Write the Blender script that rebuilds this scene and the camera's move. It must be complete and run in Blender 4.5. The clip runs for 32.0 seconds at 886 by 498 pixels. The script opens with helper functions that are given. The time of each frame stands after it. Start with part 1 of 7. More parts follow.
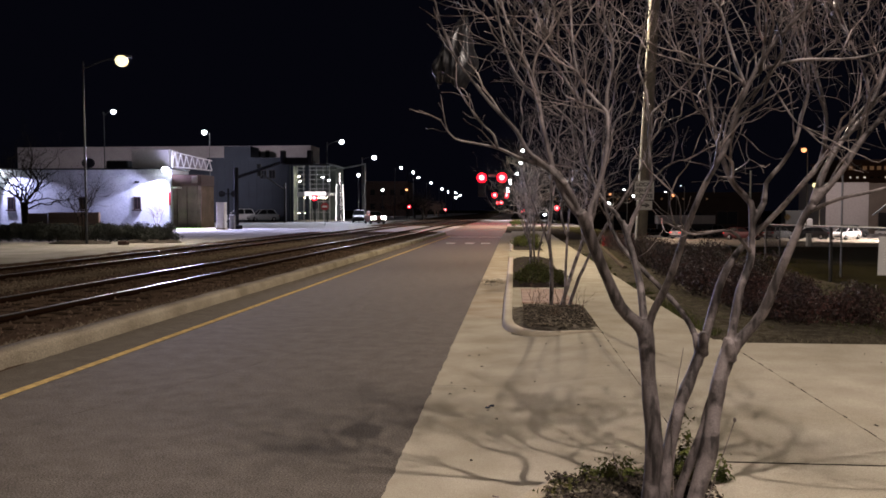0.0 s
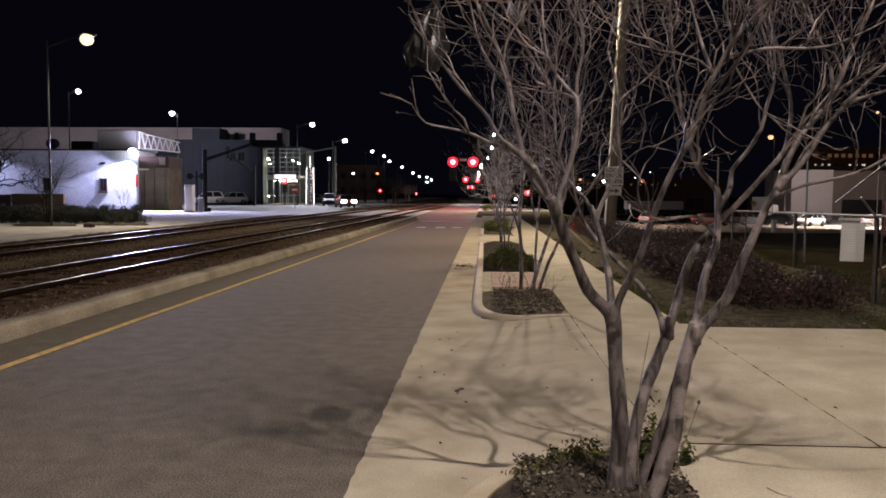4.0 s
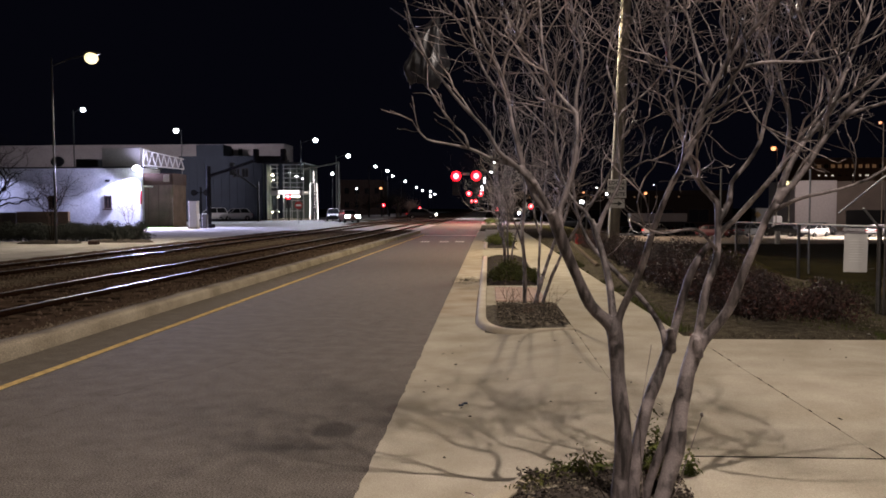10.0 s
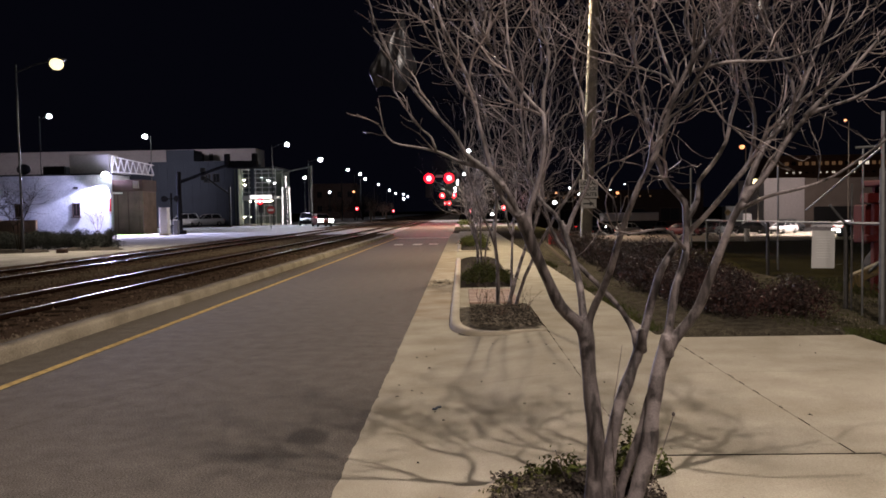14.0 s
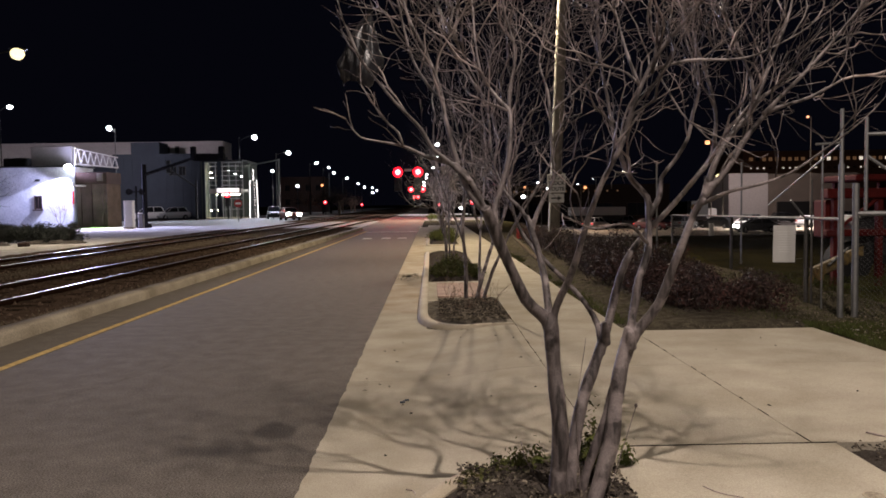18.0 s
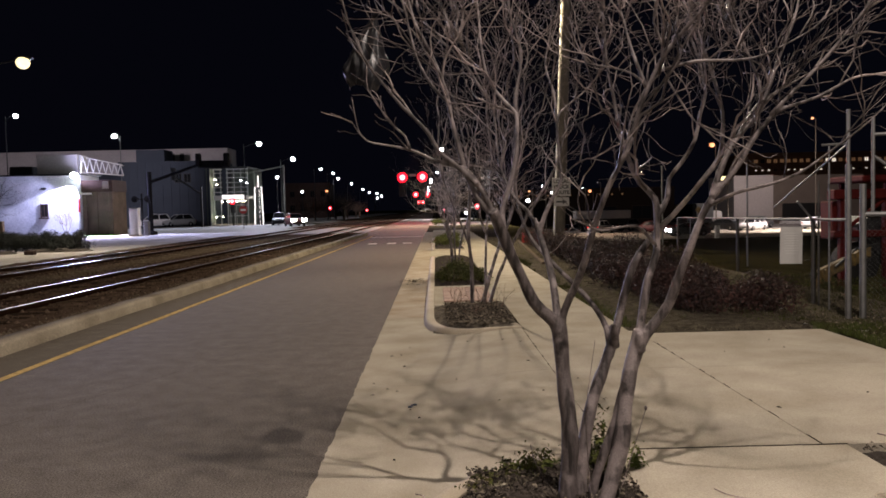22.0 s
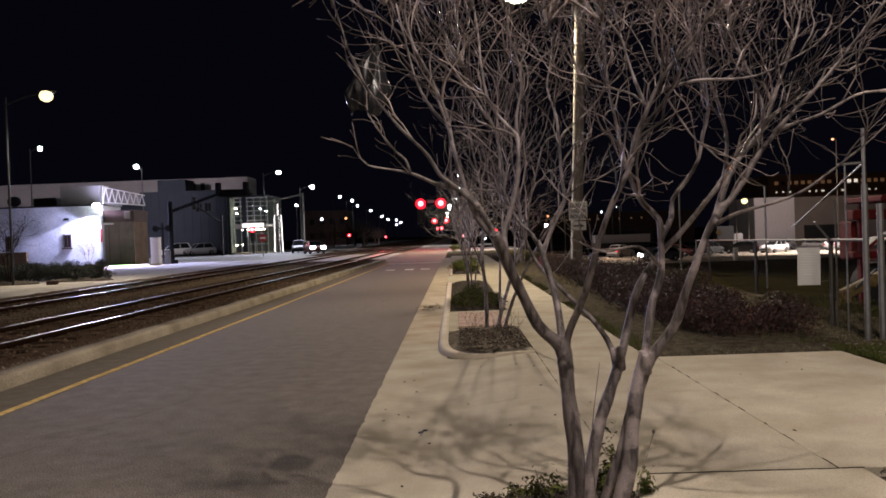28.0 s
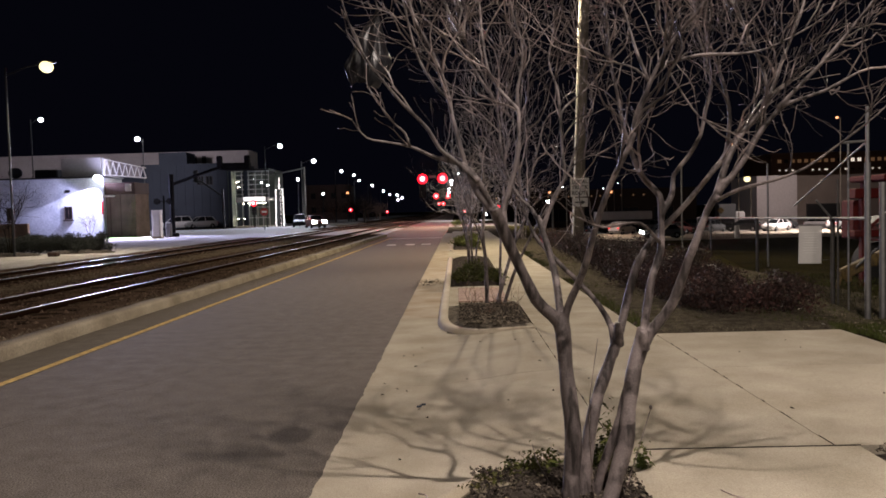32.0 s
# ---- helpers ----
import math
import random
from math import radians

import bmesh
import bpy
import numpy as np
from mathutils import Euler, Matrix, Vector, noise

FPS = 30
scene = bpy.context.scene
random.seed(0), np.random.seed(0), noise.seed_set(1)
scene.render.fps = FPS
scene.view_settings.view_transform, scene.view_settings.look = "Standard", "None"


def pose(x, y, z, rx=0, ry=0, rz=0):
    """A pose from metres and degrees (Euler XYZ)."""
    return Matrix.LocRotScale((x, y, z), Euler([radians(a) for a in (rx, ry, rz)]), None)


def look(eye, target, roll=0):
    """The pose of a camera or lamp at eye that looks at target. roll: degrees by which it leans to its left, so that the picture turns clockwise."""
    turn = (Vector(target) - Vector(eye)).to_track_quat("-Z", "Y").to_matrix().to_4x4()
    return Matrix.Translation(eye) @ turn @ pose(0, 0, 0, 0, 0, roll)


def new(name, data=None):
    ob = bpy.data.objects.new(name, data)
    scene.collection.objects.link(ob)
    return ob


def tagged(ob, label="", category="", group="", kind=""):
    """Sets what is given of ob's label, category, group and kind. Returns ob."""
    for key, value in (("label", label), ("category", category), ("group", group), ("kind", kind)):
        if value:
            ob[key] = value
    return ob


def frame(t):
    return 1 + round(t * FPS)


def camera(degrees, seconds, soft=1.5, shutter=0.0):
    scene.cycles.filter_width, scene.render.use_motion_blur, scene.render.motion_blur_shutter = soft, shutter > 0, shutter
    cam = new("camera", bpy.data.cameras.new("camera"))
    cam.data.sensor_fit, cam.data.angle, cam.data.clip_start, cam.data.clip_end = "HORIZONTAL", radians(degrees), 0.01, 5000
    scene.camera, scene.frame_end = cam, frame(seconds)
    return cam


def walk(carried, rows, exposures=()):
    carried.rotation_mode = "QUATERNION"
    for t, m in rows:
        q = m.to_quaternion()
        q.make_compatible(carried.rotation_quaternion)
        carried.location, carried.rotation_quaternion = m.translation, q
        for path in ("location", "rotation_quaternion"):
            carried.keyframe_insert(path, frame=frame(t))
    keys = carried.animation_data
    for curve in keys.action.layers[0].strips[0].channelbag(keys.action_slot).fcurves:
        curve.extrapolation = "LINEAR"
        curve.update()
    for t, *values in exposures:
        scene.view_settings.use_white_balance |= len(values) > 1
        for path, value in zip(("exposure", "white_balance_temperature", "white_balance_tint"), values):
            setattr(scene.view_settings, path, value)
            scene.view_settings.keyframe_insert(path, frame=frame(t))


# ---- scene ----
cam = camera(57.0, 32.0, 1.7)
PATH = [
    (0, (-0.022, 0.036, 1.562), (-0.195, 2.027, 1.467), -0.03),
    (0.5, (-0.027, 0.013, 1.565), (-0.211, 2.002, 1.456), 0.04),
    (1, (-0.020, 0.020, 1.564), (-0.208, 2.007, 1.447), -0.06),
    (1.5, (-0.022, 0.024, 1.563), (-0.193, 2.013, 1.439), -0.29),
    (2, (-0.023, 0.017, 1.565), (-0.164, 2.008, 1.430), -0.53),
    (2.5, (-0.022, 0.019, 1.563), (-0.147, 2.010, 1.421), -0.21),
    (3, (-0.016, 0.019, 1.563), (-0.129, 2.011, 1.425), 0.13),
    (3.5, (-0.020, 0.022, 1.562), (-0.125, 2.014, 1.426), 0.35),
    (5.5, (-0.009, 0.025, 1.564), (-0.102, 2.019, 1.439), 0.25),
    (6, (-0.015, 0.019, 1.565), (-0.115, 2.012, 1.437), 0.07),
    (6.5, (-0.012, 0.009, 1.569), (-0.120, 2.002, 1.440), -0.09),
    (7, (-0.010, 0.005, 1.568), (-0.119, 1.998, 1.446), -0.09),
    (7.5, (-0.007, 0.002, 1.570), (-0.119, 1.996, 1.454), -0.18),
    (8, (-0.008, 0.010, 1.569), (-0.123, 2.004, 1.460), -0.12),
    (8.5, (-0.006, 0.009, 1.569), (-0.120, 2.003, 1.466), -0.22),
    (9, (-0.005, 0.009, 1.573), (-0.117, 2.003, 1.472), -0.27),
    (9.5, (-0.008, 0.002, 1.569), (-0.119, 1.996, 1.472), -0.10),
    (10, (-0.006, 0.001, 1.568), (-0.117, 1.995, 1.469), -0.15),
    (10.5, (-0.008, -0.001, 1.567), (-0.103, 1.994, 1.459), 0.20),
    (11, (-0.012, 0.027, 1.561), (-0.087, 2.021, 1.431), 0.24),
    (11.5, (-0.002, 0.039, 1.566), (-0.061, 2.034, 1.433), -0.35),
    (12, (-0.002, 0.033, 1.567), (-0.046, 2.029, 1.452), -0.75),
    (12.5, (-0.001, 0.020, 1.575), (-0.034, 2.018, 1.485), -0.62),
    (13, (0.004, 0.009, 1.576), (-0.022, 2.008, 1.506), -0.81),
    (13.5, (0.018, 0.025, 1.576), (-0.023, 2.023, 1.498), -1.19),
    (14, (0.018, 0.033, 1.573), (-0.030, 2.031, 1.479), -1.01),
    (14.5, (0.023, 0.016, 1.576), (-0.013, 2.013, 1.479), -0.89),
    (16.5, (0.030, -0.000, 1.576), (0.046, 1.997, 1.473), -0.81),
    (17, (0.031, -0.006, 1.575), (0.055, 1.991, 1.469), -0.80),
    (17.5, (0.033, 0.013, 1.570), (0.057, 2.010, 1.462), -0.88),
    (18, (0.028, -0.002, 1.576), (0.056, 1.994, 1.466), -0.84),
    (18.5, (0.030, -0.003, 1.576), (0.063, 1.994, 1.471), -0.97),
    (19, (0.035, -0.012, 1.576), (0.067, 1.985, 1.478), -1.05),
    (19.5, (0.028, -0.011, 1.575), (0.059, 1.987, 1.484), -1.01),
    (20, (0.025, 0.007, 1.562), (0.065, 2.005, 1.473), -1.13),
    (20.5, (0.028, 0.004, 1.567), (0.067, 2.001, 1.484), -1.29),
    (21, (0.017, -0.002, 1.571), (0.025, 1.996, 1.490), -1.61),
    (21.5, (0.014, -0.002, 1.574), (0.011, 1.996, 1.488), -1.65),
    (22, (0.015, 0.005, 1.569), (0.031, 2.003, 1.471), -1.34),
    (22.5, (0.026, 0.008, 1.568), (0.062, 2.005, 1.461), -1.71),
    (23, (0.036, -0.015, 1.573), (0.100, 1.982, 1.480), -2.20),
    (23.5, (0.038, -0.012, 1.568), (0.102, 1.985, 1.485), -2.13),
    (24, (0.012, -0.030, 1.569), (0.051, 1.967, 1.480), -1.85),
    (24.5, (0.002, -0.012, 1.567), (0.047, 1.985, 1.470), -2.18),
    (25, (0.090, 0.006, 1.567), (0.143, 2.003, 1.465), -1.14),
    (25.5, (0.144, 0.041, 1.564), (0.168, 2.039, 1.492), -0.30),
    (27.5, (0.102, 0.015, 1.550), (0.080, 2.015, 1.527), -2.02),
    (28, (0.099, 0.016, 1.552), (0.069, 2.016, 1.519), -2.01),
    (28.5, (0.107, 0.031, 1.548), (0.071, 2.030, 1.505), -2.06),
    (29, (0.107, 0.035, 1.547), (0.069, 2.034, 1.495), -1.85),
    (29.5, (0.106, 0.034, 1.551), (0.071, 2.033, 1.490), -1.69),
    (30, (0.110, 0.029, 1.551), (0.077, 2.028, 1.484), -1.61),
    (30.5, (0.112, 0.039, 1.549), (0.073, 2.037, 1.473), -1.65),
    (31, (0.115, 0.048, 1.546), (0.070, 2.046, 1.460), -1.85),
    (31.5, (0.111, 0.032, 1.547), (0.070, 2.030, 1.452), -1.79),
    (32, (0.110, 0.033, 1.546), (0.075, 2.030, 1.453), -1.50),
]
walk(cam, [(t, look(eye, target, roll)) for t, eye, target, roll in PATH])

# ------------------------------------------------------------------ world and lights
world = bpy.data.worlds.new("night_sky")
scene.world = world
world.use_nodes = True
world.node_tree.nodes["Background"].inputs[0].default_value = (0.40, 0.42, 0.9, 1)
world.node_tree.nodes["Background"].inputs[1].default_value = 0.0036
scene.view_settings.exposure = 0.0


def lamp(name, kind, place, watts, colour, size=0.3, target=None, cone=140, blend=0.6):
    data = bpy.data.lights.new(name, kind)
    data.energy, data.color = watts, colour
    if kind == "AREA":
        data.size = size
    else:
        data.shadow_soft_size = size
    if kind == "SPOT":
        data.spot_size, data.spot_blend = radians(cone), blend
    ob = new(name, data)
    ob.matrix_world = look(place, target or (place[0], place[1], 0)) if target else Matrix.Translation(place)
    return ob


WARM, COOL, BLUE, RED = (1.0, 0.85, 0.715), (0.76, 0.80, 1.0), (0.60, 0.60, 1.0), (1.0, 0.03, 0.05)
# the lamp on the wooden pole: thrown along the sidewalk and straight down
lamp("street_light_beam", "SPOT", (2.5, 28.0, 9.25), 9300, (1.0, 0.85, 0.70), 0.13, (0.3, -8.0, 0), 100, 1.0)
lamp("street_light_beam", "SPOT", (2.5, 28.0, 9.25), 4700, (1.0, 0.82, 0.58), 0.22, (2.3, 26.0, 0), 165, 0.5)
lamp("street_light_beam", "SPOT", (1.75, 0.52, 8.6), 3350, (1.0, 0.85, 0.76), 0.075, (1.7, 8.0, 0), 165, 1.0)
# unseen lamp behind the camera, assumed from the spacing, to fill shadows
lamp("street_light_beam", "SPOT", (1.6, -26.0, 9.3), 4600, (1.0, 0.85, 0.75), 0.12, (1.6, -22.0, 0), 165, 0.5)
# added fill for the road at the crossing; no lamp stands here
lamp("street_light_beam", "SPOT", (2.8, 78.0, 9.3), 19000, (1.0, 0.86, 0.68), 0.2, (-1.5, 74.0, 0), 150, 0.5)
lamp("street_light_beam", "SPOT", (1.0, 125.0, 8.4), 16000, (1.0, 0.87, 0.85), 0.2, (-1.0, 122.0, 0), 158, 0.5)
lamp("yellow_lamp_beam", "SPOT", (-17.7, 36.0, 8.1), 5600, (1.0, 0.86, 0.70), 0.25, (-15.5, 34.0, 0), 150, 0.5)
lamp("wall_lamp_beam", "SPOT", (-30.1, 69.25, 5.0), 5600, BLUE, 0.05, (-32.05, 69.8, 2.45), 64, 0.12)
lamp("wall_lamp_beam", "SPOT", (-30.0, 68.7, 4.9), 54000, BLUE, 0.12, (-23.0, 62.0, 0), 100, 0.5)
lamp("wall_lamp_beam", "SPOT", (-31.2, 68.6, 4.9), 1000, BLUE, 0.12, (-36.0, 66.0, 0), 150, 0.4)
lamp("wall_lamp_beam", "SPOT", (-30.1, 69.2, 5.2), 700, BLUE, 0.08, (-29.2, 71.8, 6.0), 130, 0.4)
lamp("wall_lamp_beam", "SPOT", (-45.8, 69.0, 5.0), 2400, BLUE, 0.06, (-43.6, 69.9, 1.8), 88, 0.3)
lamp("pole_lamp_beam", "SPOT", (-42.0, 86.0, 11.6), 19000, (0.96, 0.84, 0.92), 0.25, (-61, 126, 9), 100, 0.6)
lamp("pole_lamp_beam", "SPOT", (-34.3, 90.0, 9.8), 5500, COOL, 0.25, (-30, 86, 0), 140, 0.5)
lamp("pole_lamp_beam", "SPOT", (-23.2, 110.0, 9.8), 19000, COOL, 0.25, (-18, 92, 0), 150, 0.6)
lamp("pole_lamp_beam", "SPOT", (-22.0, 186.0, 9.0), 3200, (0.9, 0.88, 1.0), 0.3, (-22.0, 196, 0), 160, 0.5)
lamp("signal_glow", "SPOT", (-3.6, 116.0, 6.2), 25000, RED, 0.3, (-2.0, 62.0, 0), 40, 0.9)
# added fill spots for drive, warehouse and cars, apart from the built lamps
lamp("lot_fill_beam", "SPOT", (44.0, 98.0, 7.0), 22000, (1.0, 0.84, 0.80), 0.3, (43, 100, -2), 112, 0.5)
lamp("lot_fill_beam", "SPOT", (46.0, 112.0, 9.0), 6500, (1.0, 0.80, 0.74), 0.3, (51, 130, 2.0), 120, 0.5)
lamp("lot_fill_beam", "SPOT", (15.0, 100.0, 5.2), 3800, (1.0, 0.70, 0.55), 0.3, (17, 95, -2), 150, 0.5)
lamp("lobby_light", "POINT", (-27.6, 113.5, 3.2), 190, (0.95, 1.0, 0.97), 0.5)

# ------------------------------------------------------------------ materials


def material(name, colour, rough=0.7, metal=0.0, vary=0.25, scale=6.0, fine=60.0, bump=0.15, second=None, spread=0.5,
             emit=None, power=0.0, objects=False, coat=0.0, islands=0.0, depth=0.01, grit=1.0):
    m = bpy.data.materials.new(name)
    m.use_nodes = True
    t = m.node_tree
    n, l = t.nodes, t.links
    b = n["Principled BSDF"]
    b.inputs["Roughness"].default_value = rough
    b.inputs["Metallic"].default_value = metal
    b.inputs["Coat Weight"].default_value = coat
    if rough >= 0.75:
        b.inputs["Specular IOR Level"].default_value = 0.0 if rough >= 0.9 else 0.12
    co = n.new("ShaderNodeTexCoord")
    big = n.new("ShaderNodeTexNoise")
    big.inputs["Scale"].default_value, big.inputs["Detail"].default_value = scale, 5
    small = n.new("ShaderNodeTexNoise")
    small.inputs["Scale"].default_value, small.inputs["Detail"].default_value = fine, 3
    for s in (big, small):
        l.new(co.outputs["Object"], s.inputs["Vector"])
    ramp = n.new("ShaderNodeValToRGB")
    other = second or [c * (1 - vary) for c in colour]
    ramp.color_ramp.elements[0].position, ramp.color_ramp.elements[1].position = 0.5 - spread / 2, 0.5 + spread / 2
    ramp.color_ramp.elements[0].color, ramp.color_ramp.elements[1].color = (*other, 1), (*colour, 1)
    l.new(big.outputs["Fac"], ramp.inputs["Fac"])
    grain = n.new("ShaderNodeMixRGB")
    grain.blend_type = "OVERLAY"
    grain.inputs["Fac"].default_value = min(1, vary * 1.2)
    l.new(ramp.outputs["Color"], grain.inputs["Color1"])
    if grit > 1:
        wide = n.new("ShaderNodeMapRange")
        wide.inputs["From Min"].default_value, wide.inputs["From Max"].default_value = 0.5 - 0.5 / grit, 0.5 + 0.5 / grit
        l.new(small.outputs["Fac"], wide.inputs["Value"])
        l.new(wide.outputs["Result"], grain.inputs["Color2"])
    else:
        l.new(small.outputs["Fac"], grain.inputs["Color2"])
    out = grain.outputs["Color"]
    if objects or islands:
        hsv = n.new("ShaderNodeHueSaturation")
        rnd = n.new("ShaderNodeObjectInfo") if objects else n.new("ShaderNodeNewGeometry")
        rng = n.new("ShaderNodeMapRange")
        w = islands or 0.3
        rng.inputs["To Min"].default_value, rng.inputs["To Max"].default_value = 1 - w, 1 + w
        l.new(rnd.outputs["Random" if objects else "Random Per Island"], rng.inputs["Value"])
        l.new(rng.outputs["Result"], hsv.inputs["Value"])
        l.new(out, hsv.inputs["Color"])
        out = hsv.outputs["Color"]
    l.new(out, b.inputs["Base Color"])
    if bump:
        bm_ = n.new("ShaderNodeBump")
        bm_.inputs["Strength"].default_value, bm_.inputs["Distance"].default_value = bump, depth
        l.new(small.outputs["Fac"], bm_.inputs["Height"])
        l.new(bm_.outputs["Normal"], b.inputs["Normal"])
    if emit:
        b.inputs["Emission Color"].default_value = (*emit, 1)
        b.inputs["Emission Strength"].default_value = power
    return m


def bark(name, pale, mid, dark, stretch=5.0):
    """Smooth peeling bark: long streaks, flaked patches and fine grain."""
    m = bpy.data.materials.new(name)
    m.use_nodes = True
    n, l = m.node_tree.nodes, m.node_tree.links
    b = n["Principled BSDF"]
    b.inputs["Roughness"].default_value = 0.62
    co, mp = n.new("ShaderNodeTexCoord"), n.new("ShaderNodeMapping")
    mp.inputs["Scale"].default_value = (stretch * 4, stretch * 4, 4)
    l.new(co.outputs["Object"], mp.inputs["Vector"])
    streak, patch, grain = n.new("ShaderNodeTexNoise"), n.new("ShaderNodeTexNoise"), n.new("ShaderNodeTexNoise")
    streak.inputs["Scale"].default_value, streak.inputs["Detail"].default_value = 1.6, 6
    patch.inputs["Scale"].default_value, patch.inputs["Detail"].default_value = 7, 4
    grain.inputs["Scale"].default_value, grain.inputs["Detail"].default_value = 130, 3
    l.new(mp.outputs["Vector"], streak.inputs["Vector"])
    for t in (patch, grain):
        l.new(co.outputs["Object"], t.inputs["Vector"])
    r1, r2 = n.new("ShaderNodeValToRGB"), n.new("ShaderNodeValToRGB")
    for r, c0, c1, p0, p1 in ((r1, dark, mid, 0.38, 0.56), (r2, (0, 0, 0), (1, 1, 1), 0.52, 0.62)):
        r.color_ramp.elements[0].color, r.color_ramp.elements[1].color = (*c0, 1), (*c1, 1)
        r.color_ramp.elements[0].position, r.color_ramp.elements[1].position = p0, p1
    l.new(streak.outputs["Fac"], r1.inputs["Fac"])
    l.new(patch.outputs["Fac"], r2.inputs["Fac"])
    mix, over = n.new("ShaderNodeMixRGB"), n.new("ShaderNodeMixRGB")
    mix.inputs["Color2"].default_value = (*pale, 1)
    l.new(r2.outputs["Color"], mix.inputs["Fac"])
    l.new(r1.outputs["Color"], mix.inputs["Color1"])
    over.blend_type = "OVERLAY"
    over.inputs["Fac"].default_value = 0.5
    l.new(mix.outputs["Color"], over.inputs["Color1"])
    l.new(grain.outputs["Fac"], over.inputs["Color2"])
    l.new(over.outputs["Color"], b.inputs["Base Color"])
    bp = n.new("ShaderNodeBump")
    bp.inputs["Strength"].default_value, bp.inputs["Distance"].default_value = 0.75, 0.007
    l.new(streak.outputs["Fac"], bp.inputs["Height"])
    l.new(bp.outputs["Normal"], b.inputs["Normal"])
    return m


def glass(name, colour=(0.8, 0.9, 0.95), rough=0.02):
    m = bpy.data.materials.new(name)
    m.use_nodes = True
    b = m.node_tree.nodes["Principled BSDF"]
    b.inputs["Base Color"].default_value = (*colour, 1)
    b.inputs["Roughness"].default_value = rough
    b.inputs["Transmission Weight"].default_value = 1.0
    b.inputs["IOR"].default_value = 1.1
    return m


ASPHALT = material("asphalt", (0.144, 0.126, 0.107), 0.88, second=(0.089, 0.077, 0.065), vary=0.5, scale=5, fine=90, bump=0.3, spread=0.6, depth=0.004, grit=2.8)
ASPHALT.node_tree.nodes["Principled BSDF"].inputs["Specular IOR Level"].default_value = 0.025
ASPHALT2 = material("old_asphalt", (0.25, 0.24, 0.235), 0.8, vary=0.35, scale=0.5, fine=60, bump=0.3)
CONCRETE = material("concrete", (0.462, 0.42, 0.343), 0.92, second=(0.31, 0.273, 0.21), vary=0.22, scale=2.0, fine=120, bump=0.06, spread=0.5, objects=True, islands=0.04, depth=0.003, grit=1.6)
GUTTER = material("stained_gutter_concrete", (0.46, 0.41, 0.335), 0.92, second=(0.295, 0.23, 0.16), vary=0.25, scale=1.7, fine=110, bump=0.06, spread=0.5, objects=True, islands=0.05, depth=0.003, grit=1.6)
KERB = material("kerb_concrete", (0.44, 0.385, 0.295), 0.85, second=(0.33, 0.28, 0.205), vary=0.25, scale=2.2, fine=110, bump=0.08, grit=1.5)
JOINT = material("joint_dirt", (0.05, 0.042, 0.035), 0.95, vary=0.5, scale=9, fine=80)
YELLOW = material("yellow_paint", (0.63, 0.45, 0.19), 0.92, second=(0.38, 0.27, 0.13), vary=0.3, scale=9, fine=60, spread=0.3)
WHITEPAINT = material("white_road_paint", (0.66, 0.63, 0.58), 0.8, vary=0.35, scale=4, fine=40)
BALLAST = material("ballast", (0.094, 0.066, 0.049), 0.95, second=(0.042, 0.029, 0.021), vary=0.5, scale=3, fine=40, bump=0.9, spread=0.5, depth=0.03)
STONE = material("ballast_stone", (0.125, 0.09, 0.067), 0.9, second=(0.055, 0.038, 0.028), vary=0.4, scale=1.2, fine=60, islands=0.55)
GRAVEL = material("pale_gravel", (0.20, 0.165, 0.122), 0.9, second=(0.11, 0.088, 0.066), vary=0.4, scale=1.2, fine=60, islands=0.35)
OLDKERB = material("stained_kerb", (0.37, 0.328, 0.258), 0.9, second=(0.18, 0.152, 0.115), vary=0.35, scale=1.3, fine=60, bump=0.2, spread=0.5, grit=1.8)
PAPER = material("white_notice_paper", (0.55, 0.54, 0.52), 0.7, vary=0.1)
SLEEPER = material("creosoted_timber", (0.048, 0.033, 0.024), 0.9, vary=0.5, scale=4, fine=50, objects=True, islands=0.3)
RAIL = material("rail_head_steel", (0.018, 0.016, 0.015), 0.42, 1.0, vary=0.4, scale=2, fine=30, bump=0.06)
RUST = material("rusty_rail_web", (0.022, 0.012, 0.008), 0.9, 0.0, vary=0.4, scale=6, fine=60)
MULCH = material("mulch", (0.096, 0.082, 0.071), 0.95, second=(0.034, 0.029, 0.025), vary=0.5, scale=14, fine=90, bump=0.9, depth=0.02)
DRYMULCH = material("dry_leaf_mulch", (0.235, 0.205, 0.165), 0.95, second=(0.06, 0.052, 0.043), vary=0.5, scale=11, fine=80, bump=0.9, depth=0.02)
CHIPS = material("mulch_chips", (0.08, 0.068, 0.058), 0.9, second=(0.032, 0.026, 0.022), vary=0.4, scale=20, fine=80, islands=0.7)
GRASS = material("grass_soil", (0.045, 0.040, 0.017), 0.95, second=(0.022, 0.018, 0.011), vary=0.4, scale=1.3, fine=70, bump=0.7, depth=0.02)
BLADE = material("grass_blades", (0.060, 0.078, 0.018), 0.85, second=(0.045, 0.036, 0.016), vary=0.3, scale=1.5, fine=30, islands=0.5)
LITTER = material("leaf_litter_soil", (0.112, 0.097, 0.072), 0.95, second=(0.034, 0.029, 0.021), vary=0.6, scale=7, fine=60, bump=0.9, depth=0.02, grit=2)
PALECHIP = material("pale_chips", (0.20, 0.17, 0.13), 0.9, vary=0.4, scale=20, fine=80, islands=0.7)
GREEN = material("green_grass_blades", (0.068, 0.092, 0.026), 0.85, second=(0.07, 0.06, 0.024), vary=0.3, scale=4, fine=30, islands=0.4)
OCHRE = material("ochre_render", (0.33, 0.235, 0.16), 0.85, vary=0.3, scale=1, fine=20)
DIRT = material("pale_worn_apron", (0.38, 0.36, 0.33), 0.92, second=(0.22, 0.205, 0.18), vary=0.35, scale=0.7, fine=30, bump=0.3, grit=1.6)
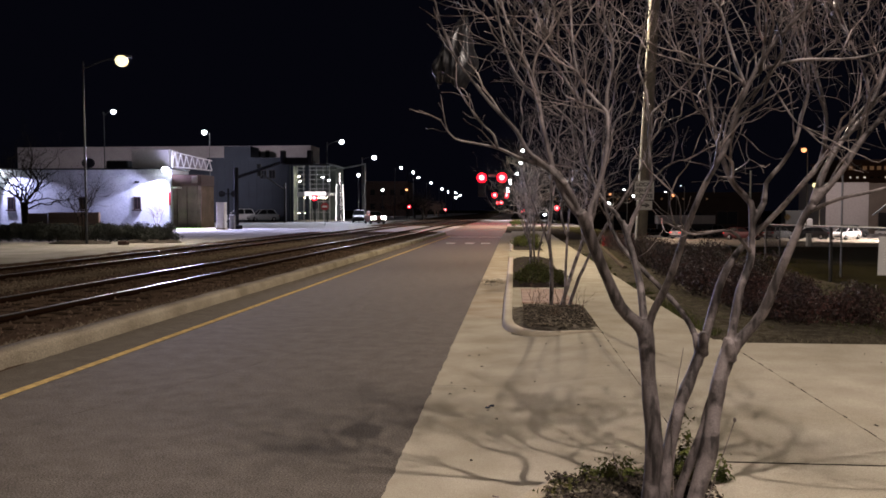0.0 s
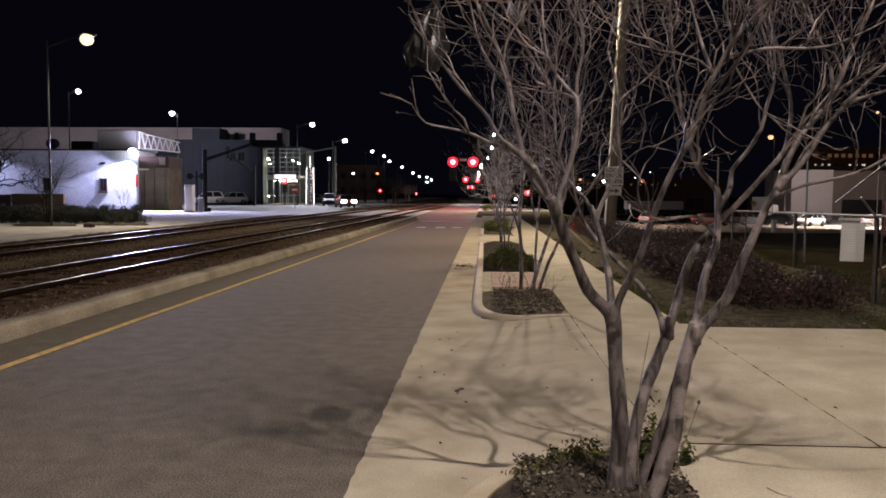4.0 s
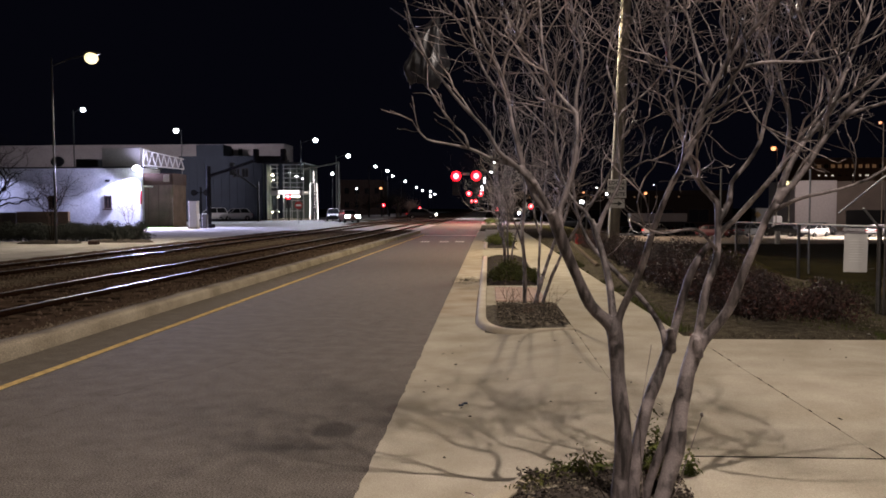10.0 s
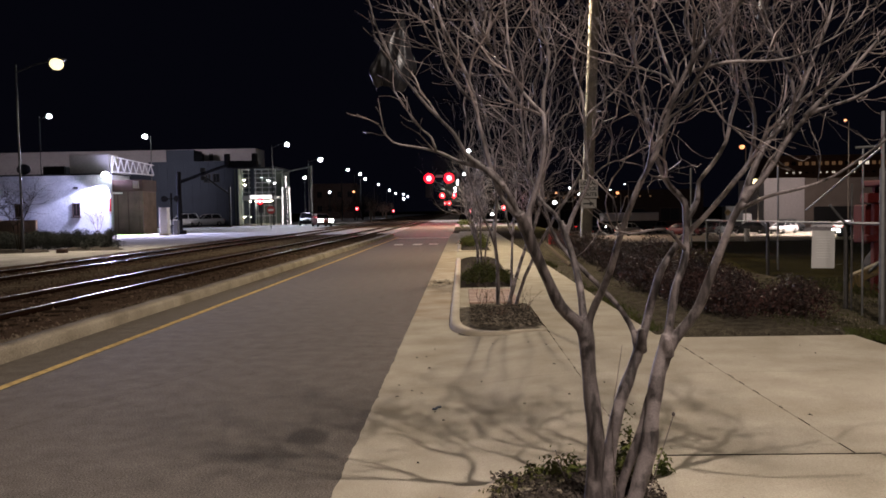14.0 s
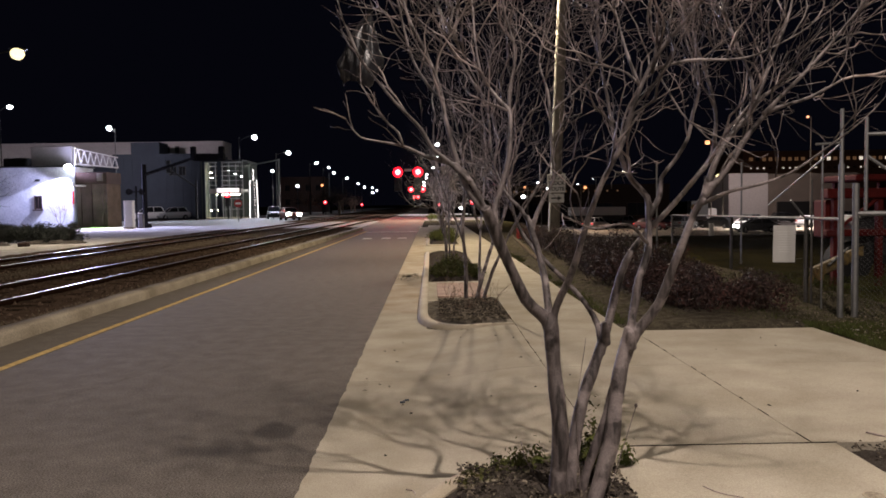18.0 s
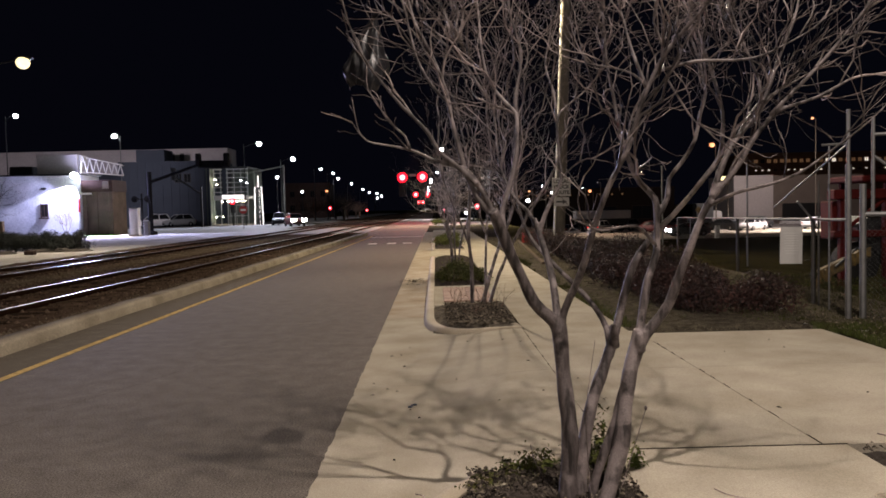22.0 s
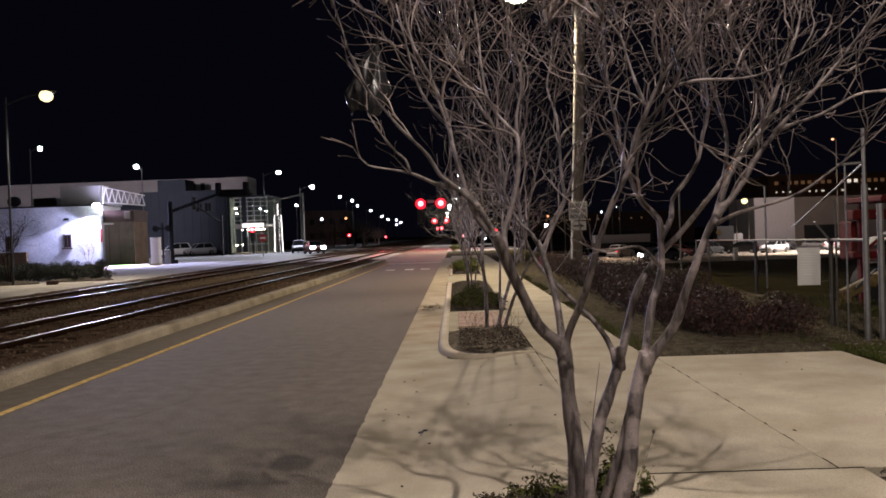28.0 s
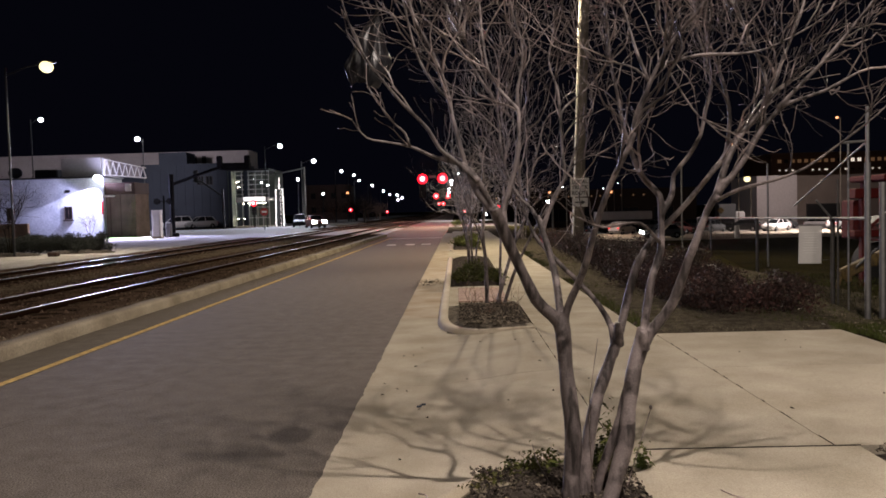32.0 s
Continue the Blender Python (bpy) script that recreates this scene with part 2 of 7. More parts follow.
# bark with shade in its colour: silhouetted far trees, stems inside shrubs
SHADEBARK = material("shaded_bark", (0.032, 0.026, 0.022), 0.9, vary=0.4, scale=9, fine=60, islands=0.3)
TIMBER = material("weathered_timber", (0.15, 0.12, 0.085), 0.9, second=(0.07, 0.055, 0.04), vary=0.4, scale=6, fine=50, bump=0.4)
NETWIRE = material("weathered_net_wire", (0.03, 0.029, 0.028), 0.8, 0.2, vary=0.4, scale=5, fine=40)
FENCESTEEL = material("dull_fence_steel", (0.085, 0.08, 0.076), 0.65, 0.4, vary=0.4, scale=5, fine=40)
BARK = bark("crape_myrtle_bark", (0.225, 0.19, 0.185), (0.118, 0.098, 0.096), (0.022, 0.017, 0.016))
TWIG = material("twig_bark", (0.272, 0.220, 0.206), 0.45, second=(0.036, 0.027, 0.023), vary=0.4, scale=5, fine=60, bump=0.1, islands=0.55, spread=0.2)
LEAF = material("ground_cover_leaves", (0.105, 0.145, 0.038), 0.76, second=(0.07, 0.05, 0.02), vary=0.3, scale=7, fine=50, bump=0.1, islands=0.5)
DRYTWIG = material("dry_reddish_twigs", (0.19, 0.12, 0.088), 0.8, vary=0.4, scale=6, fine=50, islands=0.4)
SHRUBLEAF = material("red_shrub_leaves", (0.050, 0.015, 0.012), 0.72, second=(0.018, 0.010, 0.007), vary=0.3, scale=2.2, fine=40, bump=0.1, islands=0.7, spread=0.35)
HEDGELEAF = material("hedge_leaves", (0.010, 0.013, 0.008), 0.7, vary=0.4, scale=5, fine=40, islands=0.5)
PAVER = material("red_pavers", (0.40, 0.262, 0.20), 0.85, vary=0.3, scale=8, fine=60, objects=True, islands=0.14)
WHITEBRICK = material("white_painted_brick", (0.66, 0.68, 0.72), 0.8, second=(0.40, 0.42, 0.47), vary=0.25, scale=0.8, fine=9, bump=0.4, spread=0.45, grit=1.8)
WHITEWALL = material("white_metal_wall", (0.62, 0.60, 0.58), 0.7, vary=0.15, scale=0.6, fine=10, emit=None)
HALLBAND = material("pale_hall_cladding", (0.43, 0.40, 0.405), 0.75, vary=0.2, scale=0.5, fine=9)
GREYWALL = material("blue_grey_wall", (0.052, 0.062, 0.083), 0.8, vary=0.2, scale=0.5, fine=12)
PORCHWALL = material("brown_streaked_render", (0.135, 0.105, 0.088), 0.9, second=(0.075, 0.058, 0.05), vary=0.3, scale=1.4, fine=18, spread=0.5, grit=1.5)
TAN = material("tan_render", (0.19, 0.16, 0.14), 0.85, vary=0.25, scale=1, fine=20)
BROWN = material("brown_brick", (0.06, 0.038, 0.032), 0.85, vary=0.35, scale=2, fine=25)
DARKMETAL = material("dark_painted_metal", (0.02, 0.021, 0.024), 0.5, 0.3, vary=0.3, scale=4, fine=40)
MATTE = material("matte_black_steel", (0.014, 0.014, 0.016), 0.92, vary=0.3, scale=5, fine=40)
BLACK = material("black_plastic", (0.012, 0.012, 0.013), 0.5, vary=0.3)
GALV = material("galvanised_steel", (0.22, 0.22, 0.22), 0.55, 0.7, vary=0.3, scale=8, fine=60, bump=0.05)
ALU = material("aluminium", (0.6, 0.6, 0.6), 0.4, 0.8, vary=0.15)
WOODPOLE = material("weathered_pole_wood", (0.19, 0.17, 0.14), 0.85, vary=0.4, scale=3, fine=35, bump=0.4)
CONDUIT = material("pale_conduit", (0.7, 0.68, 0.6), 0.4, vary=0.15)
SIGN = material("white_sign_sheet", (0.75, 0.75, 0.73), 0.5, vary=0.1)
INK = material("black_sign_ink", (0.02, 0.02, 0.02), 0.6, vary=0.1)
REDSTEEL = material("red_painted_steel", (0.085, 0.010, 0.009), 0.85, vary=0.4, scale=3, fine=30)
YELLOWSTEEL = material("yellow_painted_steel", (0.15, 0.10, 0.025), 0.7, second=(0.05, 0.035, 0.015), vary=0.4, scale=9, fine=40, spread=0.3)
REDPANEL = material("red_reflective_panel", (0.34, 0.02, 0.022), 0.45, vary=0.2)
BAGFILM = material("bag_film", (0.018, 0.018, 0.021), 0.36, vary=0.4, scale=6, fine=25, bump=0.5, depth=0.01, coat=0.15)
BAGFILM.node_tree.nodes["Principled BSDF"].inputs["Alpha"].default_value = 0.9
TYRE = material("tyre_rubber", (0.02, 0.02, 0.02), 0.8, vary=0.2)
CARGLASS = material("car_glass", (0.012, 0.013, 0.015), 0.10, vary=0.1, bump=0)
CARGLASS.node_tree.nodes["Principled BSDF"].inputs["Specular IOR Level"].default_value = 0.2
BULB_WHITE = material("white_lamp_glow", (1, 1, 1), 0.5, vary=0, bump=0, emit=(0.90, 0.95, 1.0), power=30)
BULB_WARM = material("warm_lamp_glow", (1, 1, 1), 0.5, vary=0, bump=0, emit=(1.0, 0.88, 0.62), power=30)
BULB_YELLOW = material("yellow_lamp_glow", (1, 1, 1), 0.5, vary=0, bump=0, emit=(1.0, 0.82, 0.42), power=2.0)
BULB_ORANGE = material("sodium_lamp_glow", (1, 1, 1), 0.5, vary=0, bump=0, emit=(1.0, 0.36, 0.14), power=2.3)
BULB_RED = material("red_signal_glow", (1, 0.1, 0.1), 0.5, vary=0, bump=0, emit=(1.0, 0.004, 0.018), power=3.5)
BULB_CORE = material("red_signal_core", (1, 0.3, 0.3), 0.5, vary=0, bump=0, emit=(1.0, 0.42, 0.45), power=4)
BULB_TAIL = material("tail_lamp_glow", (0.5, 0.02, 0.02), 0.4, vary=0, bump=0, emit=(1.0, 0.03, 0.03), power=1.2)
REDLENS = material("red_lens", (0.25, 0.01, 0.01), 0.2, vary=0, bump=0)
CLEARLENS = material("clear_lens", (0.6, 0.6, 0.6), 0.15, vary=0, bump=0)
HEADLIGHT = material("headlight_glow", (1, 1, 1), 0.3, vary=0, bump=0, emit=(1.0, 0.97, 0.9), power=20)
SPARKLE = material("fairy_light_glow", (1, 1, 1), 0.3, vary=0, bump=0, emit=(1.0, 0.90, 0.86), power=3.5)
LOBBY = material("lobby_wall", (0.105, 0.125, 0.11), 0.7, vary=0.25, scale=0.8, fine=6)
FASCIA = material("lit_fascia", (0.8, 0.8, 0.8), 0.5, vary=0.1, emit=(1.0, 0.93, 0.96), power=1.3)
WINLIT = material("lit_window", (0.5, 0.4, 0.3), 0.5, vary=0.3, emit=(1.0, 0.84, 0.68), power=0.9)
WINDIM = material("dim_lit_window", (0.3, 0.2, 0.12), 0.5, vary=0.3, emit=(1.0, 0.50, 0.24), power=0.10)
WINDARK = material("dark_window", (0.012, 0.013, 0.016), 0.92, vary=0.2, bump=0)
DIMFRONT = material("dim_store_front", (0.018, 0.012, 0.010), 0.85, vary=0.25, scale=0.4, fine=6)
FACADE = material("brown_hotel_facade", (0.20, 0.11, 0.07), 0.85, vary=0.25, scale=0.4, fine=6)
PALEWALL = material("pale_warehouse_wall", (0.5, 0.47, 0.47), 0.8, vary=0.15, scale=0.4, fine=8)
LIME = material("lit_lawn", (0.09, 0.2, 0.03), 0.9, vary=0.4, scale=6, fine=60, bump=0.5)

# ------------------------------------------------------------------ mesh helpers


def mesh_from(name, verts, faces, mat, smooth=False):
    me = bpy.data.meshes.new(name)
    me.from_pydata(verts, [], faces)
    if smooth:
        me.polygons.foreach_set("use_smooth", [True] * len(me.polygons))
    me.materials.append(mat)
    me.update()
    return me


def part(name, bm, mat, parent=None, label=""):
    me = bpy.data.meshes.new(name)
    bm.to_mesh(me)
    bm.free()
    me.materials.append(mat)
    ob = new(name, me)
    if parent is not None:
        ob.parent = parent
    if label:
        ob["label"] = label
    return ob


def link(name, me, parent=None, at=None, label=""):
    ob = new(name, me)
    if parent is not None:
        ob.parent = parent
    if at is not None:
        ob.matrix_local = at
    if label:
        ob["label"] = label
    return ob


FAR = 1.3  # the far block is drawn at this scale


def thing(name, at, label, category, group=""):
    ob = new(name)
    ob.empty_display_size = 0.2
    m = at if isinstance(at, Matrix) else Matrix.Translation(at)
    k = FAR if 40 < m.translation.y < 100 else 1.0
    if k > 1:
        m = m.copy()
        m.translation = m.translation * k
        if category not in ("car", "trailer", "tree", "shrub"):
            m = m @ Matrix.Diagonal((k, k, k, 1))
    ob.matrix_basis = m
    return tagged(ob, label, category, group)


def box(bm, c, s, bevel=0.0, turn=None):
    r = bmesh.ops.create_cube(bm, size=1, matrix=Matrix.Translation(c) @ (turn or Matrix()) @ Matrix.Diagonal((*s, 1)))
    if bevel:
        e = list({e for v in r["verts"] for e in v.link_edges})
        bmesh.ops.bevel(bm, geom=e, offset=bevel, segments=1, affect="EDGES")
    return bm


def boxes(*items, bevel=0.0):
    bm = bmesh.new()
    for c, s in items:
        box(bm, c, s, bevel)
    return bm


def rod(bm, a, b, r0, r1=None, seg=8):
    a, b = Vector(a), Vector(b)
    d = b - a
    m = Matrix.Translation((a + b) / 2) @ d.to_track_quat("Z", "Y").to_matrix().to_4x4()
    bmesh.ops.create_cone(bm, cap_ends=True, segments=seg, radius1=r0, radius2=r0 if r1 is None else r1, depth=d.length, matrix=m)
    return bm


def rods(*items, seg=8):
    bm = bmesh.new()
    for it in items:
        rod(bm, *it, seg=seg)
    return bm


def ball(bm, c, s, seg=10):
    bmesh.ops.create_uvsphere(bm, u_segments=seg, v_segments=max(5, seg // 2), radius=1, matrix=Matrix.Translation(c) @ Matrix.Diagonal((*s, 1)))
    return bm


def prism(outline, z0, z1):
    """An upright prism over a plan outline, counter-clockwise."""
    bm = bmesh.new()
    low = [bm.verts.new((x, y, z0)) for x, y in outline]
    top = [bm.verts.new((x, y, z1)) for x, y in outline]
    bm.faces.new(top)
    bm.faces.new(low[::-1])
    for i in range(len(outline)):
        j = (i + 1) % len(outline)
        bm.faces.new((low[i], low[j], top[j], top[i]))
    return bm


def structure(name, bm, mat, label, category):
    return tagged(part(name, bm, mat), label, category, kind="structure")

# ------------------------------------------------------------------ ground, road, kerbs
rng = random.Random(7)


def sheet(x0, x1, y0, y1, z, nx=1, ny=1, height=None):
    bm = bmesh.new()
    rows = []
    for j in range(ny + 1):
        y = y0 + (y1 - y0) * j / ny
        rows.append([bm.verts.new((x0 + (x1 - x0) * i / nx, y, z + (height(x0 + (x1 - x0) * i / nx, y) if height else 0))) for i in range(nx + 1)])
    for j in range(ny):
        for i in range(nx):
            bm.faces.new((rows[j][i], rows[j][i + 1], rows[j + 1][i + 1], rows[j + 1][i]))
    return bm




def ease(k):
    k = max(0.0, min(1.0, k))
    return k * k * (3 - 2 * k)


def terrain(x, y):
    """The field right of the hedge falls away to the car park."""
    return -0.06 - 1.98 * ease((x - 6.0) / 9.0) * ease((y - 13.0) / 62.0)


gx = (-1500, -60, 0, 5.5, 6.5, 8, 10, 12, 14, 17, 22, 30, 45, 70, 120, 300, 1500)
gy = (-300, 0, 9, 13, 17, 21, 25, 30, 36, 43, 50, 58, 66, 75, 90, 130, 300, 900, 3000)
gb = bmesh.new()
gr = [[gb.verts.new((x, y, terrain(x, y))) for x in gx] for y in gy]
for a, c in zip(gr, gr[1:]):
    for i in range(len(gx) - 1):
        gb.faces.new((a[i], a[i + 1], c[i + 1], c[i])).smooth = True
ground = structure("ground", gb, GRASS, "dark bare earth and rough grass at night", "ground")
road = structure("road", boxes(((-2.80, 190, -0.2), (4.34, 420, 0.4))), ASPHALT, "grey worn asphalt lane beside the railway", "road")
cross = structure("road_cross", boxes(((-21.8, 80, -0.198), (14.4, 46, 0.4)), ((-9.8, 68.4, -0.198), (9.6, 22.8, 0.4)), ((-65, 80, -0.198), (71, 46, 0.4)), ((3.0, 88, -0.198), (7.4, 16, 0.4))), ASPHALT2, "pale cross street over the level crossing", "road")
structure("road_left", boxes(((-24.0, 260, -0.199), (13.0, 310, 0.4))), ASPHALT2, "street beside the tracks on the far side", "road")
structure("road_far", boxes(((-31, 126, -0.1975), (74, 16, 0.4))), ASPHALT2, "far cross street", "road")


def strip(x0, slope, y0, y1, w, z):
    bm = bmesh.new()
    n = int((y1 - y0) / 1.5)
    rows = []
    for i in range(n + 1):
        y = y0 + (y1 - y0) * i / n
        x = x0 + slope * y
        rows.append([bm.verts.new((x - w / 2 + 0.008 * noise.noise(Vector((y, 0, 2))), y, z)), bm.verts.new((x + w / 2 + 0.008 * noise.noise(Vector((y, 5, 2))), y, z))])
    for a, b_ in zip(rows, rows[1:]):
        bm.faces.new((a[0], a[1], b_[1], b_[0]))
    return bm


yellow = structure("trim_yellow_line", strip(-4.36, 0.0105, -4, 49, 0.1, 0.004), YELLOW, "continuous yellow edge line painted on asphalt", "road marking")
for y, x0, x1, w in ((47.4, -3.8, -0.75, 0.42),):
    structure("trim_stop_bar", boxes((((x0 + x1) / 2, y, 0.003), (x1 - x0, w, 0.006))), WHITEPAINT, "worn white stop bar across the lane", "road marking")
for x, l in ((-3.0, 0.9), (-2.1, 1.1), (-1.35, 0.8)):
    structure("trim_road_letter", boxes(((x, 38.5, 0.003), (0.42, l, 0.006))), WHITEPAINT, "worn white lane marking", "road marking")
crack = bmesh.new()
cx, cy = -3.6, 5.4
prev = None
for i in range(60):
    cx, cy = cx + 0.038 + 0.07 * noise.noise(Vector((i * 0.7, 1, 0))), cy + 0.105 + 0.03 * noise.noise(Vector((i * 0.6, 8, 0)))
    w = 0.0025 + 0.003 * noise.noise(Vector((i * 0.9, 3, 0)))
    row = [crack.verts.new((cx - w, cy, 0.003)), crack.verts.new((cx + w, cy, 0.003))]
    if prev:
        crack.faces.new((prev[0], prev[1], row[1], row[0]))
    prev = row
structure("trim_crack", crack, JOINT, "thin dark crack wandering through the asphalt", "crack")

ballast = structure("ballast_bed", sheet(-14.6, -4.9, -6, 58, 0.02, 60, 240, lambda x, y: 0.035 * noise.noise(Vector((x * 3, y * 3, 0))) + 0.03 * noise.noise(Vector((x * 9, y * 9, 4))) - (0.12 if x > -4.95 else 0)), BALLAST, "dark brown oily track ballast", "ballast")
structure("ballast_far", sheet(-14.6, -5.0, 79.8, 400, 0.03, 8, 40, lambda x, y: 0.03 * noise.noise(Vector((x, y, 2)))), BALLAST, "dark track ballast beyond the crossing", "ballast")
structure("pavement_far", boxes(((-24.0, 26, -0.05), (18.8, 63.6, 0.1))), DIRT, "pale paved apron beyond the tracks", "pavement")
structure("pavement_building", boxes(((-42, 61.0, -0.046), (40, 6.0, 0.1)), ((-27.0, 66.0, -0.044), (6.0, 8.0, 0.1))), CONCRETE, "pale concrete pavement before the white building", "pavement")
lawn = structure("lawn_lit", sheet(-29.8, -26.5, 66.5, 69.8, 0.03), LIME, "small patch of bright green lawn beside the building", "lawn")
structure("parking_lot", boxes(((50, 112, -2.05), (76, 34, 0.1))), ASPHALT2, "lit car park", "car park")
structure("pavement_lot", boxes(((45, 95.0, -2.04), (70, 24.0, 0.12))), CONCRETE, "pale lit drive along the car park", "pavement")

# rails: two tracks
for tx in (-7.92, -12.42):
    track = thing("railway_track", pose(tx, 0, 0.0, 0, 0, -0.9), "railway track with worn shiny rails on dark sleepers", "railway track", "railway tracks")
    for s in (-0.7525, 0.7525):
        part("rail", boxes(((s, 70, 0.085), (0.07, 150, 0.05)), ((s, 70, 0.035), (0.025, 150, 0.08))), RUST, track)
        part("rail_head", boxes(((s, 70, 0.115), (0.066, 150, 0.018)), bevel=0.005), RAIL, track, "polished steel rail head")
    b = boxes(((0, 0, 0.0), (2.6, 0.22, 0.11)), bevel=0.015)
    me = bpy.data.meshes.new("sleeper")
    b.to_mesh(me)
    b.free()
    me.materials.append(SLEEPER)
    for i in range(80):
        link("sleeper", me, track, pose(rng.uniform(-0.05, 0.05), 2 + i * 0.54, -0.03 + rng.uniform(-0.012, 0.012), 0, 0, rng.uniform(-1.5, 1.5)))

# loose stones: dark in the tracks, pale gravel between them and along the kerb


def stones(name, count, across, mat, label, size=(0.015, 0.045), z=0.03):
    verts, faces = [], []
    for i in range(count):
        x = across()
        y = 5 + 45 * rng.random() ** 1.4
        if min(abs(x - tx - s) for tx in (-7.92, -12.42) for s in (-0.75, 0.75)) < 0.09:
            continue
        x += 0.0157 * y
        r = rng.uniform(*size)
        k = len(verts)
        a = rng.uniform(0, 6.28)
        for j in range(4):
            verts.append((x + r * math.cos(a + j * 1.57) * rng.uniform(0.6, 1.2), y + r * math.sin(a + j * 1.57) * rng.uniform(0.6, 1.2), z))
        verts.append((x, y, z + 0.01 + r * rng.uniform(0.5, 1.1)))
        faces += [(k, k + 1, k + 4), (k + 1, k + 2, k + 4), (k + 2, k + 3, k + 4), (k + 3, k, k + 4)]
    tagged(new(name, mesh_from(name, verts, faces, mat)), label, "stones", kind="stuff")


stones("ballast_stones", 9000, lambda: rng.uniform(-14.3, -5.6), STONE, "dark oily ballast stones in the tracks")
stones("pale_gravel", 22000, lambda: rng.choice((rng.gauss(-10.2, 0.28), rng.gauss(-10.2, 0.36), rng.gauss(-5.72, 0.13))), GRAVEL, "pale gravel between the tracks and along the kerb", (0.010, 0.026), 0.045)

# near side: gutter, apron, sidewalk
GAP = 0.005


def rise(x, y):
    """Height of the concrete on the near side of the lane."""
    if 3.2 < y < 11.8 and x < 1.02:
        k = max(0.0, min(1.0, (x + 0.25) / 1.25))
        return 0.115 * k * k * (3 - 2 * k) * ease((y - 3.6) / 0.8) * ease((11.2 - y) / 1.2)
    return 0.0 if x < -0.18 else 0.115


def slab(name, x0, x1, y0, y1, label, mat=CONCRETE, n=6, flat=None, rough=0.0):
    bm = bmesh.new()
    g = GAP / 2
    nx, ny = max(1, int((x1 - x0) * n)), max(1, int((y1 - y0) * (12 if rough else 2)))
    top = []
    for j in range(ny + 1):
        y = y0 + g + (y1 - y0 - 2 * g) * j / ny
        row = []
        for i in range(nx + 1):
            x = x0 + g + (x1 - x0 - 2 * g) * i / nx
            xx = x + (rough * 0.5 * noise.noise(Vector((0, y * 3, 3))) + rough * 0.8 * noise.noise(Vector((0, y * 17, 7))) if i == 0 else 0)
            row.append(bm.verts.new((xx, y, (rise(x, y) if flat is None else flat) + 0.006 + 0.004 * noise.noise(Vector((x, y, 1))))))
        top.append(row)
    for j in range(ny):
        for i in range(nx):
            bm.faces.new((top[j][i], top[j][i + 1], top[j + 1][i + 1], top[j + 1][i]))
    edge = [e for e in bm.edges if e.is_boundary]
    r = bmesh.ops.extrude_edge_only(bm, edges=edge)
    for v in r["geom"]:
        if isinstance(v, bmesh.types.BMVert):
            v.co.z -= 0.09
    return structure(name, bm, mat, label, "pavement")


structure("pavement_base", boxes(((1.7, 30, -0.045), (5.0, 90, 0.05))), JOINT, "dark dirt under the concrete joints", "pavement")
for i, (y0, y1) in enumerate(((-8, 0.5), (0.5, 3.2), (11.8, 13.0), (13.0, 18.6), (18.6, 25.0), (25.0, 31.0), (31.0, 38.0), (38, 46), (46, 56))):
    slab("pavement_gutter_%d" % (i + 1), -0.73, -0.18, y0, y1, "pale stained concrete gutter pan with a ragged asphalt edge", GUTTER, rough=0.03, n=8)
for i, (y0, y1) in enumerate(((3.2, 7.2), (7.2, 11.8))):
    slab("pavement_apron_%d" % (i + 1), -0.73, 1.02, y0, y1, "pale driveway apron slab with branch shadows", n=10, rough=0.035)
WALK = (-8, -4, 0, 4.76, 7.15, 9.3, 11.6, 13.9, 16.2, 18.5, 20.8, 23.1, 25.4, 28.0, 31, 34.5, 38, 42, 46, 50, 56)
for i, (y0, y1) in enumerate(zip(WALK, WALK[1:])):
    slab("pavement_walk_%d" % (i + 1), 1.02, 2.42 if y0 < 4 else 2.28 if y0 < 9 else 2.2, y0, y1, "pale buff concrete sidewalk slab", n=2)
for i, (y0, y1) in enumerate(((4.76, 7.15), (7.15, 9.1))):
    slab("pavement_drive_%d" % (i + 1), 2.28, 4.33, y0, y1, "pale concrete driveway slab", n=2)
slab("pavement_band_1", -0.04, 1.02, 12.2, 15.3, "concrete band framing red pavers", n=2)
slab("pavement_band_2", -0.18, 1.02, 24.5, 28.6, "concrete crossing between planting beds", n=2)
slab("pavement_band_3", -0.18, 1.02, 39.8, 56, "concrete corner at the crossing", n=2)


def kerb_run(name, path, width=0.15, z0=-0.04, z1=0.15, label="pale concrete kerb with a rounded end", top=None, mat=None):
    """A kerb with a battered, rounded face along a plan line."""
    bm = bmesh.new()
    prev = None
    sg = 1 if width > 0 else -1
    for i, (x, y) in enumerate(path):
        a, b = path[max(0, i - 1)], path[min(len(path) - 1, i + 1)]
        d = Vector((b[0] - a[0], b[1] - a[1])).normalized()
        nrm = Vector((d.y, -d.x))
        zt = top(x, y) if top else z1
        prof = ((0, z0), (0.022 * sg, zt - 0.045), (0.034 * sg, zt - 0.016), (0.052 * sg, zt - 0.003), (0.075 * sg, zt), (width, zt), (width, z0))
        ring = [bm.verts.new((x + nrm.x * o, y + nrm.y * o, z)) for o, z in prof]
        if prev:
            for k in range(6):
                f = bm.faces.new((prev[k], ring[k], ring[k + 1], prev[k + 1]))
                f.smooth = k < 5
        else:
            bm.faces.new(ring)
        prev = ring
    bm.faces.new(prev[::-1])
    bmesh.ops.recalc_face_normals(bm, faces=bm.faces)
    return structure(name, bm, mat or KERB, label, "kerb")


